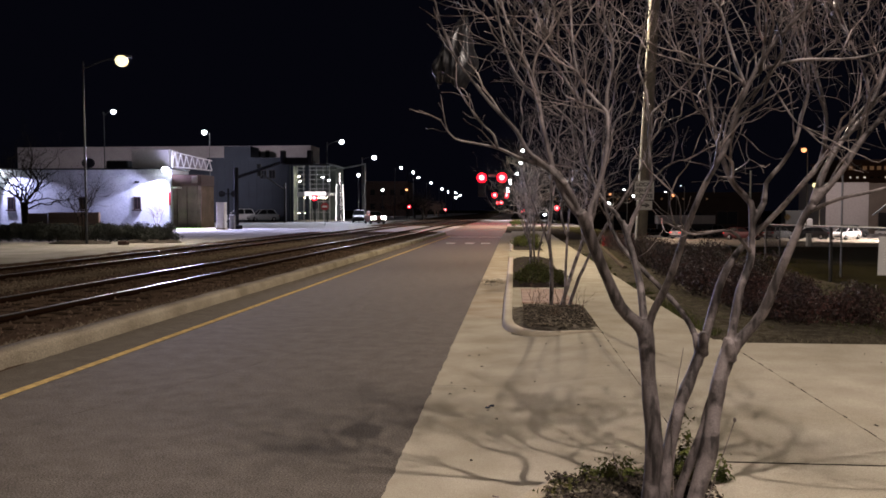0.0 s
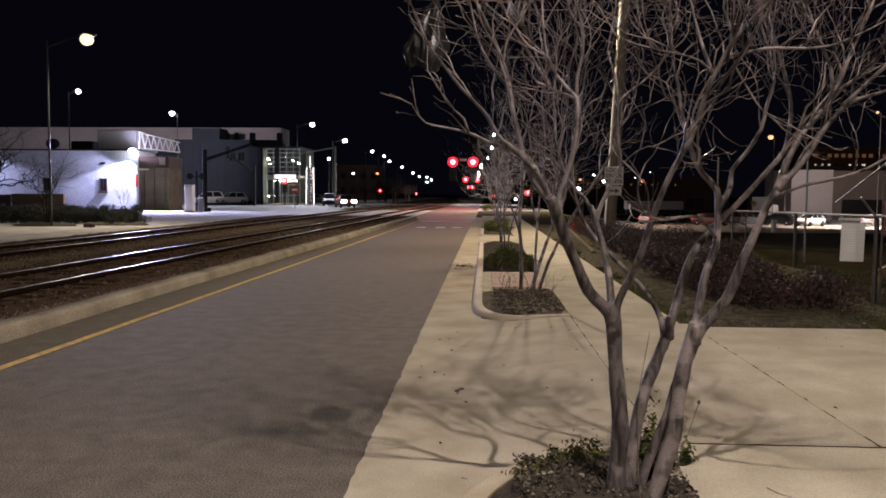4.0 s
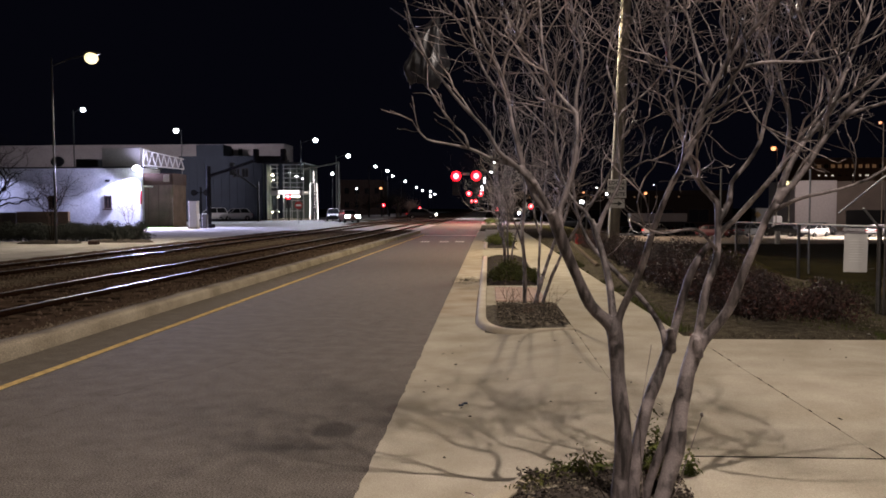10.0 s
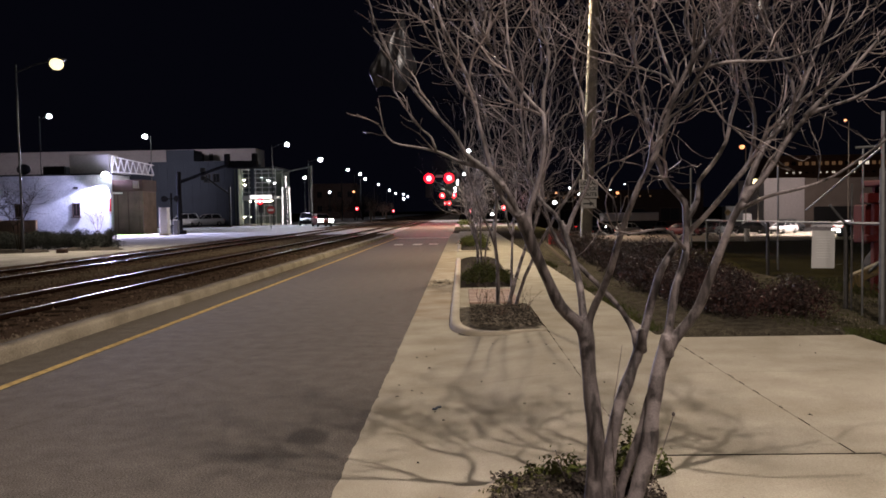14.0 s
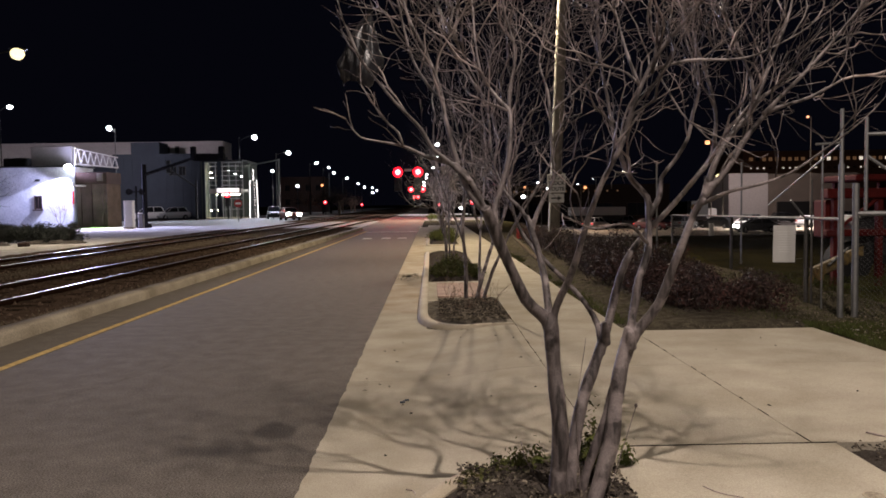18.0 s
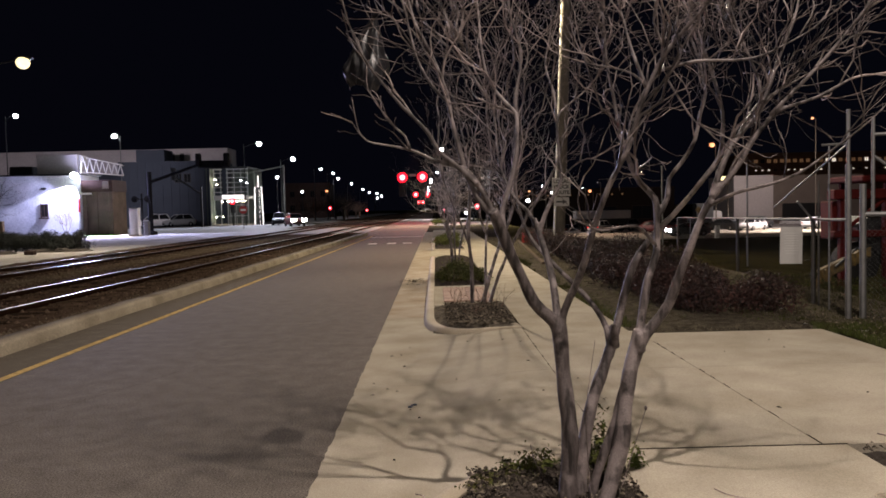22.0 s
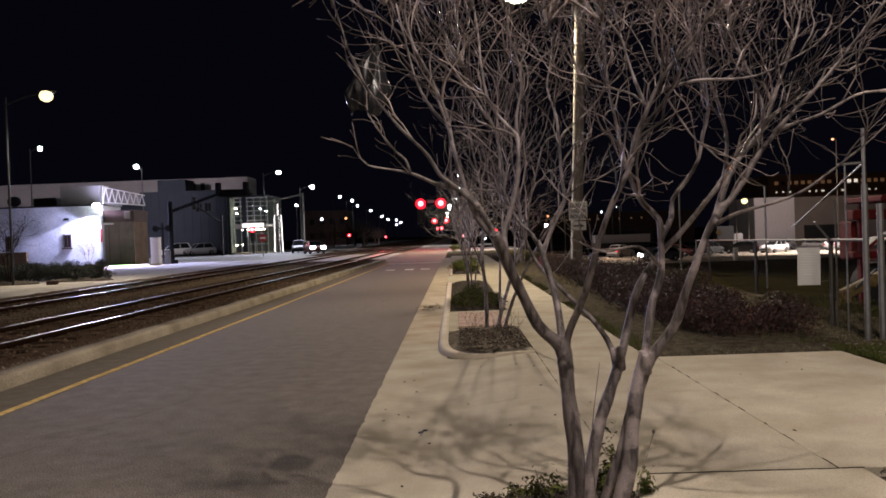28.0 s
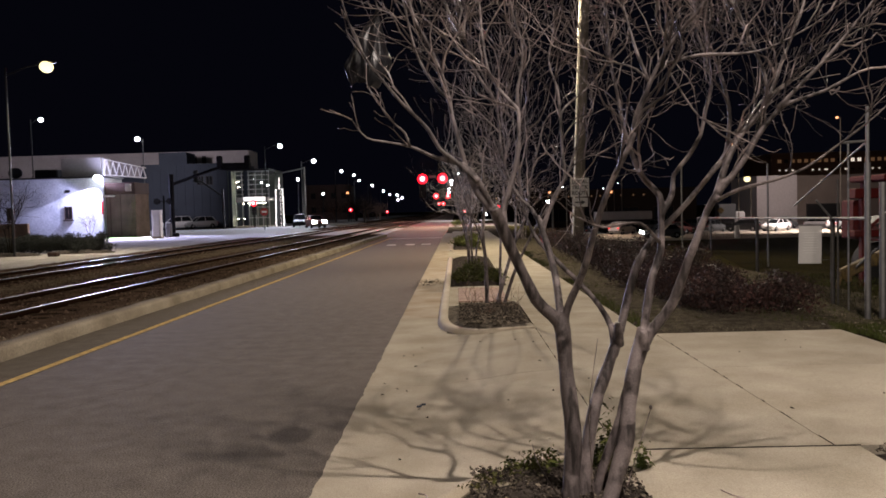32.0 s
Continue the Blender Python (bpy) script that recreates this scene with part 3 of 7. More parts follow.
def corner(cx, cy, rx, ry, a0, a1, n=16, p=2.2):
    """Part of a superellipse, by angles."""
    out = []
    for i in range(n + 1):
        a = radians(a0 + (a1 - a0) * i / n)
        c, s_ = math.cos(a), math.sin(a)
        out.append((cx + math.copysign(abs(c) ** (2 / p), c) * rx, cy + math.copysign(abs(s_) ** (2 / p), s_) * ry))
    return out


def dropped(x, y):
    """Kerb height by the near bed, sinking into the drive apron."""
    k = ease((4.4 - y) / 1.3)
    return (rise(x, y) + 0.034) * (1 - k) + 0.14 * k


kerb_run("kerb_bed_1", [(-0.21, -6), (-0.21, 0), (-0.21, 2.0), (-0.208, 3.0), (-0.20, 3.4)] + corner(0.55, 3.6, 0.75, 1.12, 176, 90) + [(0.8, 4.72), (1.02, 4.72)], width=0.165, top=dropped)
kerb_run("kerb_bed_2", [(-0.19, 24.5), (-0.19, 18.0), (-0.19, 14.0), (-0.19, 12.0), (-0.19, 11.6)] + corner(0.6, 11.2, 0.79, 1.50, 178, 270, 22) + [(0.85, 9.695), (1.015, 9.69)], width=-0.15, top=lambda x, y: 0.15 - (0.068 - rise(x, y) * 0.45) * ease((12.0 - y) / 1.5))
kerb_run("kerb_bed_4", ([(-0.19, 39.8), (-0.19, 29.6)] + corner(0.11, 29.3, 0.3, 0.5, 180, 262) + [(0.6, 28.8), (0.98, 28.7)]), width=-0.15)
kerb_run("kerb_track", [(-5.13 + 0.0145 * y + 0.018 * noise.noise(Vector((0, y * 1.1, 4))) + 0.012 * noise.noise(Vector((0, y * 4.3, 9))), y) for y in (-6 + 0.22 * k for k in range(267))], width=-0.3, z0=-0.05, top=lambda x, y: 0.152 + 0.02 * noise.noise(Vector((3, y * 0.9, 1))) + 0.014 * min(0.0, noise.noise(Vector((7, y * 3.1, 5)))), label="stained and chipped concrete kerb along the railway", mat=OLDKERB)


def bed(name, outline, z, label, nose=None, mat=None, heap=0.09):
    """A low heap of mulch in a plan rectangle; nose gives the rounded front corner."""
    bm = bmesh.new()
    x0, x1 = min(p[0] for p in outline), max(p[0] for p in outline)
    y0, y1 = min(p[1] for p in outline), max(p[1] for p in outline)
    nx, ny = max(3, int((x1 - x0) / 0.06)), max(3, int((y1 - y0) / 0.07))
    ny = min(ny, 190)
    grid = [[bm.verts.new((x0 + (x1 - x0) * i / nx, y0 + (y1 - y0) * j / ny, 0)) for i in range(nx + 1)] for j in range(ny + 1)]
    for row in grid:
        for v in row:
            u = min(v.co.x - x0, x1 - v.co.x, v.co.y - y0, y1 - v.co.y)
            low = 0.0
            if nose:
                cx, cy, rx, ry, sg = nose
                if v.co.x < cx and (v.co.y - cy) * sg > 0:
                    w = (((cx - v.co.x) / rx) ** 2.2 + (abs(v.co.y - cy) / ry) ** 2.2) ** 0.4545
                    u = min(u, (1 - w) * 0.7)
                    low = (0.07 if sg > 0 else 0.05) * ease((w - 0.55) / 0.45)
            v.co.z = z - low + heap * max(-1.6, min(1, u / 0.25)) + (0.022 * noise.noise(v.co * 9) + 0.012 * noise.noise(v.co * 23)) * min(1, max(0, u) * 8)
    for j in range(ny):
        for i in range(nx):
            bm.faces.new((grid[j][i], grid[j][i + 1], grid[j + 1][i + 1], grid[j + 1][i]))
    return structure(name, bm, mat or MULCH, label, "planting bed")


bed("bed_1", [(-0.045, -8), (1.03, 4.60)], 0.10, "dark mulch bed round a crape myrtle", (0.55, 3.6, 0.60, 0.965, 1), heap=0.035)
bed("bed_2", [(-0.05, 9.83), (1.01, 12.2)], 0.10, "dark mulch bed round a second crape myrtle", (0.6, 11.2, 0.65, 1.35, -1), heap=0.06, mat=DRYMULCH)
bed("bed_3", [(-0.04, 15.3), (1.01, 24.5)], 0.10, "dark mulch bed with evergreen ground cover")
bed("bed_4", [(-0.04, 29.0), (1.01, 39.8)], 0.10, "dark mulch bed further along the sidewalk")
bed("bed_right", [(2.43, -8), (6.5, 4.745)], 0.07, "mulch bed beside the driveway")
bed("bed_hedge", [(2.21, 9.12), (6.4, 40)], 0.06, "leaf litter and thin grass under the shrubs", mat=LITTER)
bed("bed_verge", [(4.35, 1.0), (9.5, 9.1)], 0.05, "rough grass verge beside the driveway", mat=GRASS)


def chips(name, areas, count, label, mat=None, size=1.0):
    verts, faces = [], []
    for i in range(count):
        x0, x1, y0, y1, z = areas[i % len(areas)]
        x, y = rng.uniform(x0, x1), rng.uniform(y0, y1)
        a, b = rng.uniform(0.006, 0.022) * size, rng.uniform(0.003, 0.008) * size
        m = Matrix.Translation((x, y, z + rng.uniform(0, 0.03))) @ Euler((rng.uniform(-0.5, 0.5), rng.uniform(-0.5, 0.5), rng.uniform(0, 3.14))).to_matrix().to_4x4()
        k = len(verts)
        verts += [(m @ Vector(p))[:] for p in ((-a, -b, 0), (a, -b, 0), (a * 0.8, b, 0.006), (-a, b, 0.004), (0, 0, 0.012))]
        faces += [(k, k + 1, k + 4), (k + 1, k + 2, k + 4), (k + 2, k + 3, k + 4), (k + 3, k, k + 4)]
    tagged(new(name, mesh_from(name, verts, faces, mat or CHIPS)), label, "mulch", kind="stuff")


chips("mulch_chips", ((0.15, 1.02, 3.2, 4.45, 0.115), (0.12, 0.95, 10.15, 12.1, 0.15)), 4200, "loose bark chips and dead leaves on the beds", size=0.85)
chips("pale_litter", ((0.15, 1.02, 3.3, 4.45, 0.12), (0.12, 0.95, 10.15, 12.1, 0.15), (2.45, 4.0, 3.2, 4.7, 0.12), (2.4, 5.5, 9.2, 11.0, 0.1), (4.4, 5.6, 8.0, 10.4, 0.14)), 2900, "pale dry leaf scraps and wood chips on the mulch", PALECHIP, 0.7)
chips("dry_leaf_scraps", ((0.1, 0.97, 9.95, 12.1, 0.15),), 1300, "curled dry leaves and twigs on the second bed", PALECHIP, 1.5)
chips("mulch_chips_edge", ((2.25, 6.0, 9.15, 11.5, 0.10), (2.45, 4.5, 3.0, 4.72, 0.11)), 1600, "bark chips and leaf litter along the driveway")


def blades(name, count, area, h, label, mat=BLADE, z=0.05):
    verts, faces = [], []
    for i in range(count):
        x, y = area(i)
        if mat is GREEN and noise.noise(Vector((x * 2.3, y * 1.7, 5))) < -0.02:
            continue
        a = rng.uniform(0, 6.28)
        hh, w = h * rng.uniform(0.5, 1.3), 0.006
        dx, dy = math.cos(a), math.sin(a)
        lean = rng.uniform(0, 0.5) * hh
        k = len(verts)
        verts += [(x - dy * w, y + dx * w, z), (x + dy * w, y - dx * w, z), (x + dx * lean, y + dy * lean, z + hh)]
        faces.append((k, k + 1, k + 2))
    tagged(new(name, mesh_from(name, verts, faces, mat)), label, "grass", kind="stuff")


blades("grass_verge", 26000, lambda i: (4.38 + 3.2 * rng.random() ** 1.6, rng.uniform(5.5, 9.8)), 0.045, "short rough winter grass on the verge", BLADE, 0.12)
blades("grass_gate", 7000, lambda i: (4.35 + 0.5 * rng.random() ** 2.2, rng.uniform(6.6, 9.5)) if i % 3 else (rng.uniform(4.3, 6.0), rng.uniform(9.1, 9.6)), 0.06, "green winter grass tufts at the gate's foot", GREEN, 0.1)
blades("grass_hedge", 15000, lambda i: (2.2 + 0.95 * rng.random() ** 1.3, rng.uniform(9.6, 27)), 0.05, "thin green grass along the sidewalk edge", GREEN, 0.115)
blades("grass_fence", 16000, lambda i: (rng.uniform(3.8, 8.5), rng.uniform(9.6, 16)), 0.05, "weedy grass along the fence", BLADE, 0.13)


def debris(count):
    verts, faces = [], []
    for i in range(count):
        x, y = (rng.uniform(-0.6, 1.0), rng.uniform(4.9, 9.8)) if i % 3 else (rng.uniform(1.1, 4.2), rng.uniform(4.9, 9.0))
        a, b_ = rng.uniform(0.006, 0.022), rng.uniform(0.004, 0.01)
        z = rise(x, y) + 0.008
        c, s = math.cos(i * 2.4), math.sin(i * 2.4)
        k = len(verts)
        for u, v, w in ((-a, -b_, 0), (a, -b_, 0), (a * 0.7, b_, 0.003), (-a, b_, 0.002), (0, 0, 0.009)):
            verts.append((x + u * c - v * s, y + u * s + v * c, z + w))
        faces += [(k, k + 1, k + 4), (k + 1, k + 2, k + 4), (k + 2, k + 3, k + 4), (k + 3, k, k + 4)]
    tagged(new("leaf_litter", mesh_from("leaf_litter", verts, faces, JOINT)), "scattered dark leaf scraps and grit on the concrete", "litter", kind="stuff")


debris(28)

# joints in the concrete: one open, the others filled and broken
joint = bmesh.new()
for i in range(14):
    x = 1.17 + i * 0.09
    box(joint, (x + 0.045, 4.762 + 0.002 * math.sin(i * 2.1), 0.1235), (0.09, 0.012 - 0.0005 * i, 0.004))
structure("trim_joint_1", joint, JOINT, "dark open joint across the sidewalk", "joint")
joint = bmesh.new()
for y0, y1, x in ((4.78, 9.1, 2.283), (4.8, 9.8, 1.021)):
    y = y0
    while y < y1:
        l = rng.uniform(0.03, 0.22)
        box(joint, (x + rng.uniform(-0.002, 0.002), y + l / 2, 0.1225), (rng.uniform(0.002, 0.006), l, 0.004))
        y += l + rng.uniform(0.05, 0.5)
structure("trim_joint_2", joint, JOINT, "broken dark filler in the concrete joints", "joint")
# things lying on the concrete
meter = thing("meter_cover", (2.17, 3.88, 0.121), "small round grey meter cover set in the sidewalk", "meter cover")
part("lid", rods(((0, 0, 0), (0, 0, 0.007), 0.042), seg=24), OLDKERB, meter)
part("ring", rods(((0, 0, 0), (0, 0, 0.005), 0.052), seg=24), KERB, meter)


def stick(a, b, r, label, bow=0.02):
    t = thing("stick", a, label, "stick", "fallen sticks")
    d = Vector(b) - Vector(a)
    s_ = Vector((-d.y, d.x, 0)).normalized() * bow
    part("twig", rods(((0, 0, r), d * 0.35 + s_ + Vector((0, 0, r)), r), (d * 0.35 + s_ + Vector((0, 0, r)), d * 0.7 + s_ * 0.8 + Vector((0, 0, r)), r * 0.9), (d * 0.7 + s_ * 0.8 + Vector((0, 0, r)), d + Vector((0, 0, r)), r * 0.7), seg=6), TWIG, t)


stick((1.39, 4.05, 0.123), (1.53, 3.88, 0.123), 0.003, "thin curved brown stick on the sidewalk", -0.025)
stick((2.70, 4.94, 0.123), (2.80, 4.76, 0.123), 0.005, "broken dark stick at the mulch edge", 0.01)
stick((2.72, 4.90, 0.123), (2.86, 4.78, 0.123), 0.004, "broken dark stick at the mulch edge", -0.01)
stick((-0.13, 4.33, 0.035), (-0.08, 4.25, 0.035), 0.004, "dry leaf stalk on the apron", 0.02)
scrap = thing("foil_scrap", (-0.21, 6.42, rise(-0.21, 6.42) + 0.008), "crumpled blue-grey wrapper scrap on the apron", "litter")
part("wrapper", boxes(((-0.016, -0.03, 0.005), (0.03, 0.035, 0.01)), ((0.022, 0.032, 0.006), (0.035, 0.03, 0.012)), ((0.0, 0.0, 0.004), (0.018, 0.08, 0.007)), bevel=0.003), GREYWALL, scrap)
verts, faces = [], []
for i in range(240):
    a, r = rng.uniform(0, 6.28), rng.random() ** 1.2
    x, y, q = -0.5 + 0.3 * r * math.cos(a), 17.7 + 0.9 * r * math.sin(a), rng.uniform(0.004, 0.012)
    k = len(verts)
    verts += [(x - q, y - q, 0.005), (x + q, y, 0.006), (x, y + q, 0.005), (x, y, 0.012 + 0.02 * rng.random())]
    faces += [(k, k + 1, k + 3), (k + 1, k + 2, k + 3), (k + 2, k, k + 3)]
tagged(new("gutter_litter", mesh_from("gutter_litter", verts, faces, LITTER)), "clump of dead leaves washed into the gutter", "leaf litter", kind="stuff")


# ------------------------------------------------------------------ trees


class Tubes:
    """Collects tapered tubes into one vertex and face list."""

    def __init__(self):
        self.v, self.f = [], []

    def add(self, pts, radii, seg):
        s = None
        k0 = len(self.v)
        n = len(pts)
        for i, p in enumerate(pts):
            d = (pts[min(i + 1, n - 1)] - pts[max(i - 1, 0)]).normalized()
            if s is None:
                s = d.cross(Vector((1, 0, 0)) if abs(d.x) < 0.7 else Vector((0, 0, 1)))
            s = (s - d * s.dot(d)).normalized()
            u = s.cross(d)
            for j in range(seg):
                a = 2 * math.pi * j / seg
                self.v.append(tuple(p + (s * math.cos(a) + u * math.sin(a)) * radii[i]))
        for i in range(n - 1):
            for j in range(seg):
                a, b = k0 + i * seg + j, k0 + i * seg + (j + 1) % seg
                self.f.append((a, b, b + seg, a + seg))
        self.f.append(tuple(range(k0 + (n - 1) * seg, k0 + n * seg)))
        self.f.append(tuple(range(k0 + seg - 1, k0 - 1, -1)))

    def mesh(self, name, mat):
        return mesh_from(name, self.v, self.f, mat, True)


def spline(ctrl, step):
    """A smooth line through control points."""
    p = [Vector(c) for c in ctrl]
    p = [2 * p[0] - p[1]] + p + [2 * p[-1] - p[-2]]
    out = []
    for i in range(1, len(p) - 2):
        n = max(2, int((p[i + 1] - p[i]).length / step))
        for k in range(n):
            t = k / n
            out.append(0.5 * (2 * p[i] + (p[i + 1] - p[i - 1]) * t + (2 * p[i - 1] - 5 * p[i] + 4 * p[i + 1] - p[i + 2]) * t * t + (3 * p[i] - p[i - 1] - 3 * p[i + 1] + p[i + 2]) * t ** 3))
    out.append(p[-2])
    return out


def limb(tubes, ctrl, r0, r1, rnd, seg=10, knot=0.2, step=0.05, taper=1.0):
    pts = spline(ctrl, step)
    n = len(pts)
    ph = rnd.uniform(0, 9)
    sway = [min(i, n - 1 - i, 5) / 5 * min(0.011, r0 * 0.5) for i in range(n)]
    pts = [p + noise.noise_vector(Vector((i * 0.22, ph, 3.7))) * sway[i] for i, p in enumerate(pts)]
    radii = [(r0 + (r1 - r0) * (i / (n - 1)) ** taper) * (1 + knot * noise.noise(Vector((i * 0.35, ph, 0)))) for i in range(n)]
    tubes.add(pts, radii, seg)
    return pts, radii


def twig(tubes, start, way, length, r, level, rnd, rise_=0.35, seg=5, bound=None, spread=0.5):
    """A crooked twig, bent at its nodes, that sends out finer ones and short spurs."""
    n = max(4, int(length / 0.055))
    step = length / n
    p, d = Vector(start), Vector(way).normalized()
    pts, radii = [p.copy()], [r]
    end = 0.0011 if level <= 0 else r * 0.42
    curve = Vector((rnd.gauss(0, 1), rnd.gauss(0, 1), rnd.gauss(0, 0.6))) * 0.07
    zig, node = d.cross(Vector((rnd.gauss(0, 1), rnd.gauss(0, 1), rnd.gauss(0, 1)))).normalized(), rnd.randint(2, 4)
    spurs = []
    for i in range(n):
        d = (d + curve + Vector((rnd.gauss(0, 1), rnd.gauss(0, 1), rnd.gauss(0, 1))) * 0.15 + Vector((0, 0, rise_ * 0.06))).normalized()
        if i and i % node == 0:
            d = (d + zig * rnd.uniform(0.3, 0.75)).normalized()
            zig = -zig
            if rnd.random() < 0.38:
                spurs.append((p.copy(), (d * 0.6 + zig).normalized(), rnd.uniform(0.025, 0.085)))
        if bound and p.x < bound and p.z < 2.85 and i > 1:
            radii[-1] = min(radii[-1], 0.002)
            break
        p = p + d * step
        pts.append(p.copy())
        radii.append((r + (end - r) * (i + 1) / n) * (1.16 if (i + 1) % node == 0 else 0.95))
    n = len(pts) - 1
    tubes.add(pts, radii, seg if r > 0.006 else 4)
    for q, w, l in spurs:
        bend = Vector((rnd.gauss(0, 0.3), rnd.gauss(0, 0.3), 0.3 + rnd.gauss(0, 0.3)))
        tubes.add([q, q + w * l * 0.5, q + w * l * 0.5 + (w + bend).normalized() * l * 0.5], [max(0.0016, r * 0.42), 0.0017, 0.001], 3)
    if level > 0:
        kids = rnd.randint(2, 3)
        for k in range(kids):
            i = int(n * (0.22 + 0.75 * (k + rnd.random() * 0.8) / kids))
            i = min(max(i, 1), n)
            base = (pts[i] - pts[i - 1]).normalized()
            side = base.cross(Vector((rnd.gauss(0, 1), rnd.gauss(0, 1), rnd.gauss(0, 1)))).normalized()
            w = base + side * rnd.uniform(spread * 0.8, spread * 2.2)
            twig(tubes, pts[i], w, length * rnd.uniform(0.5, 0.85), radii[i] * rnd.uniform(0.42, 0.64), level - 1, rnd, rise_, seg, bound, spread)
        twig(tubes, pts[-1], d, length * 0.55, radii[-1], level - 1, rnd, rise_, seg, bound, spread)


def near_tree():
    """The crape myrtle beside the camera: three stems, forked limbs, dense bare twigs."""
    rnd = random.Random(11)
    tree = thing("crape_myrtle", (0.762, 4.017, 0.12), "bare multi-stem crape myrtle with smooth grey-brown bark in a mulch bed", "tree", "street trees")
    inv = Matrix.Translation((-0.762 + 0.036, -4.017, -0.12))
    fine = Tubes()

    grown = {}

    def bough(name, ctrl, r0, r1, twigs=0, length=0.7, level=2, lo=0.25, seg=10, out=0.5, into=None):
        """One stem or limb with its twigs; boughs of one group grow together at the forks."""
        t = grown.setdefault(into, Tubes()) if into else Tubes()
        slim = 0.9 if name == "stem" else 0.86
        pts, radii = limb(t, ctrl, r0 * slim, r1 * slim * (0.85 if twigs else 1.0), rnd, seg, taper=0.72 if twigs else 1.0)
        if not into:
            link(name, t.mesh(name, BARK), tree, inv)
        n, twigs = len(pts), int(twigs * 0.85 + 0.5)
        for k in range(twigs):
            i = min(n - 2, int(n * (lo + (1 - lo) * (k + rnd.random()) / max(1, twigs))))
            base = (pts[i + 1] - pts[i]).normalized()
            side = base.cross(Vector((rnd.gauss(0, 1), rnd.gauss(0, 1), rnd.gauss(0, 0.5)))).normalized()
            twig(fine, pts[i], base + side * rnd.uniform(0.5, 1.0) * out * 1.6 + Vector((0, 0, 0.3)), length * rnd.uniform(0.6, 1.2), max(0.0042, radii[i] * rnd.uniform(0.34, 0.6)), level, rnd, 1.0, bound=-0.40, spread=out)
        if twigs:
            twig(fine, pts[-1], pts[-1] - pts[-3], length, radii[-1], level, rnd, 1.0, bound=-0.40, spread=out)

    bough("stem", [(0.60, 3.969, 0.05), (0.612, 3.99, 0.41), (0.592, 4.02, 0.80), (0.580, 4.046, 0.99), (0.574, 4.05, 1.03)], 0.052, 0.038, seg=14, into="a")
    bough("stem", [(0.66, 4.05, 0.03), (0.730, 4.105, 0.488), (0.835, 4.16, 0.77), (0.886, 4.182, 0.90), (0.885, 4.19, 0.95)], 0.044, 0.028, seg=14, into="b")
    bough("stem", [(0.748, 3.87, 0.06), (0.838, 3.91, 0.36), (0.905, 3.965, 0.73), (0.958, 3.985, 0.90), (0.972, 3.99, 0.95)], 0.046, 0.038, seg=14, into="c")
    bough("stem", [(0.700, 3.985, 0.03), (0.764, 3.985, 0.29), (0.845, 3.99, 0.52), (0.92, 3.99, 0.76), (0.965, 3.988, 0.90)], 0.027, 0.027, seg=12, into="c")
    bough("limb", [(0.590, 4.03, 0.84), (0.568, 4.04, 0.985), (0.453, 4.017, 1.097), (0.366, 3.969, 1.271), (0.298, 3.92, 1.445), (0.250, 3.872, 1.555)], 0.040, 0.031, into="a")
    bough("limb", [(0.592, 4.03, 0.86), (0.602, 4.03, 1.02), (0.666, 3.969, 1.203), (0.733, 3.872, 1.483), (0.811, 3.824, 1.696), (0.869, 3.775, 1.821), (0.946, 3.775, 2.054), (1.053, 3.775, 2.257), (1.169, 3.727, 2.402), (1.304, 3.678, 2.566)], 0.026, 0.012, 12, 0.6, 2, 0.5, into="a")
    bough("limb", [(0.588, 4.04, 0.90), (0.572, 4.08, 1.06), (0.559, 4.162, 1.224), (0.53, 4.211, 1.37), (0.491, 4.259, 1.51)], 0.025, 0.017, into="a")
    bough("limb", [(0.51, 4.235, 1.44), (0.47, 4.28, 1.54), (0.385, 4.356, 1.642), (0.327, 4.453, 1.826), (0.307, 4.55, 2.118), (0.162, 4.55, 2.437)], 0.014, 0.008, 10, 0.6, 2, 0.2, into="a")
    bough("limb", [(0.86, 4.17, 0.82), (0.85, 4.20, 0.93), (0.801, 4.259, 1.031), (0.724, 4.356, 1.138), (0.608, 4.453, 1.265), (0.472, 4.55, 1.459), (0.424, 4.598, 1.847), (0.472, 4.646, 2.331)], 0.021, 0.008, 9, 0.6, 2, 0.5, into="b")
    bough("limb", [(1.072, 4.046, 1.359), (0.927, 3.872, 1.464), (0.743, 3.775, 1.453), (0.617, 3.678, 1.501)], 0.011, 0.005, 3, 0.3, 1, 0.4)
    bough("limb", [(0.27, 4.55, 2.19), (0.12, 4.6, 2.42), (-0.15, 4.65, 2.66), (-0.36, 4.70, 2.84)], 0.010, 0.006, 5, 0.4, 1, 0.3)
    bough("limb", [(0.28, 3.89, 1.481), (0.217, 3.881, 1.622), (0.145, 3.872, 1.734), (0.065, 3.863, 1.776), (-0.023, 3.854, 1.805), (-0.102, 3.845, 1.839), (-0.181, 3.836, 1.859), (-0.265, 3.827, 1.875), (-0.33, 3.818, 1.893), (-0.374, 3.809, 1.942), (-0.394, 3.8, 1.975)], 0.019, 0.005, 2, 0.20, 1, 0.50, into="a")
    bough("limb", [(-0.133, 3.82, 1.847), (-0.154, 3.815, 1.91), (-0.198, 3.81, 1.948), (-0.237, 3.805, 1.992), (-0.263, 3.8, 2.038)], 0.008, 0.004, 1, 0.20, 1, 0.50)
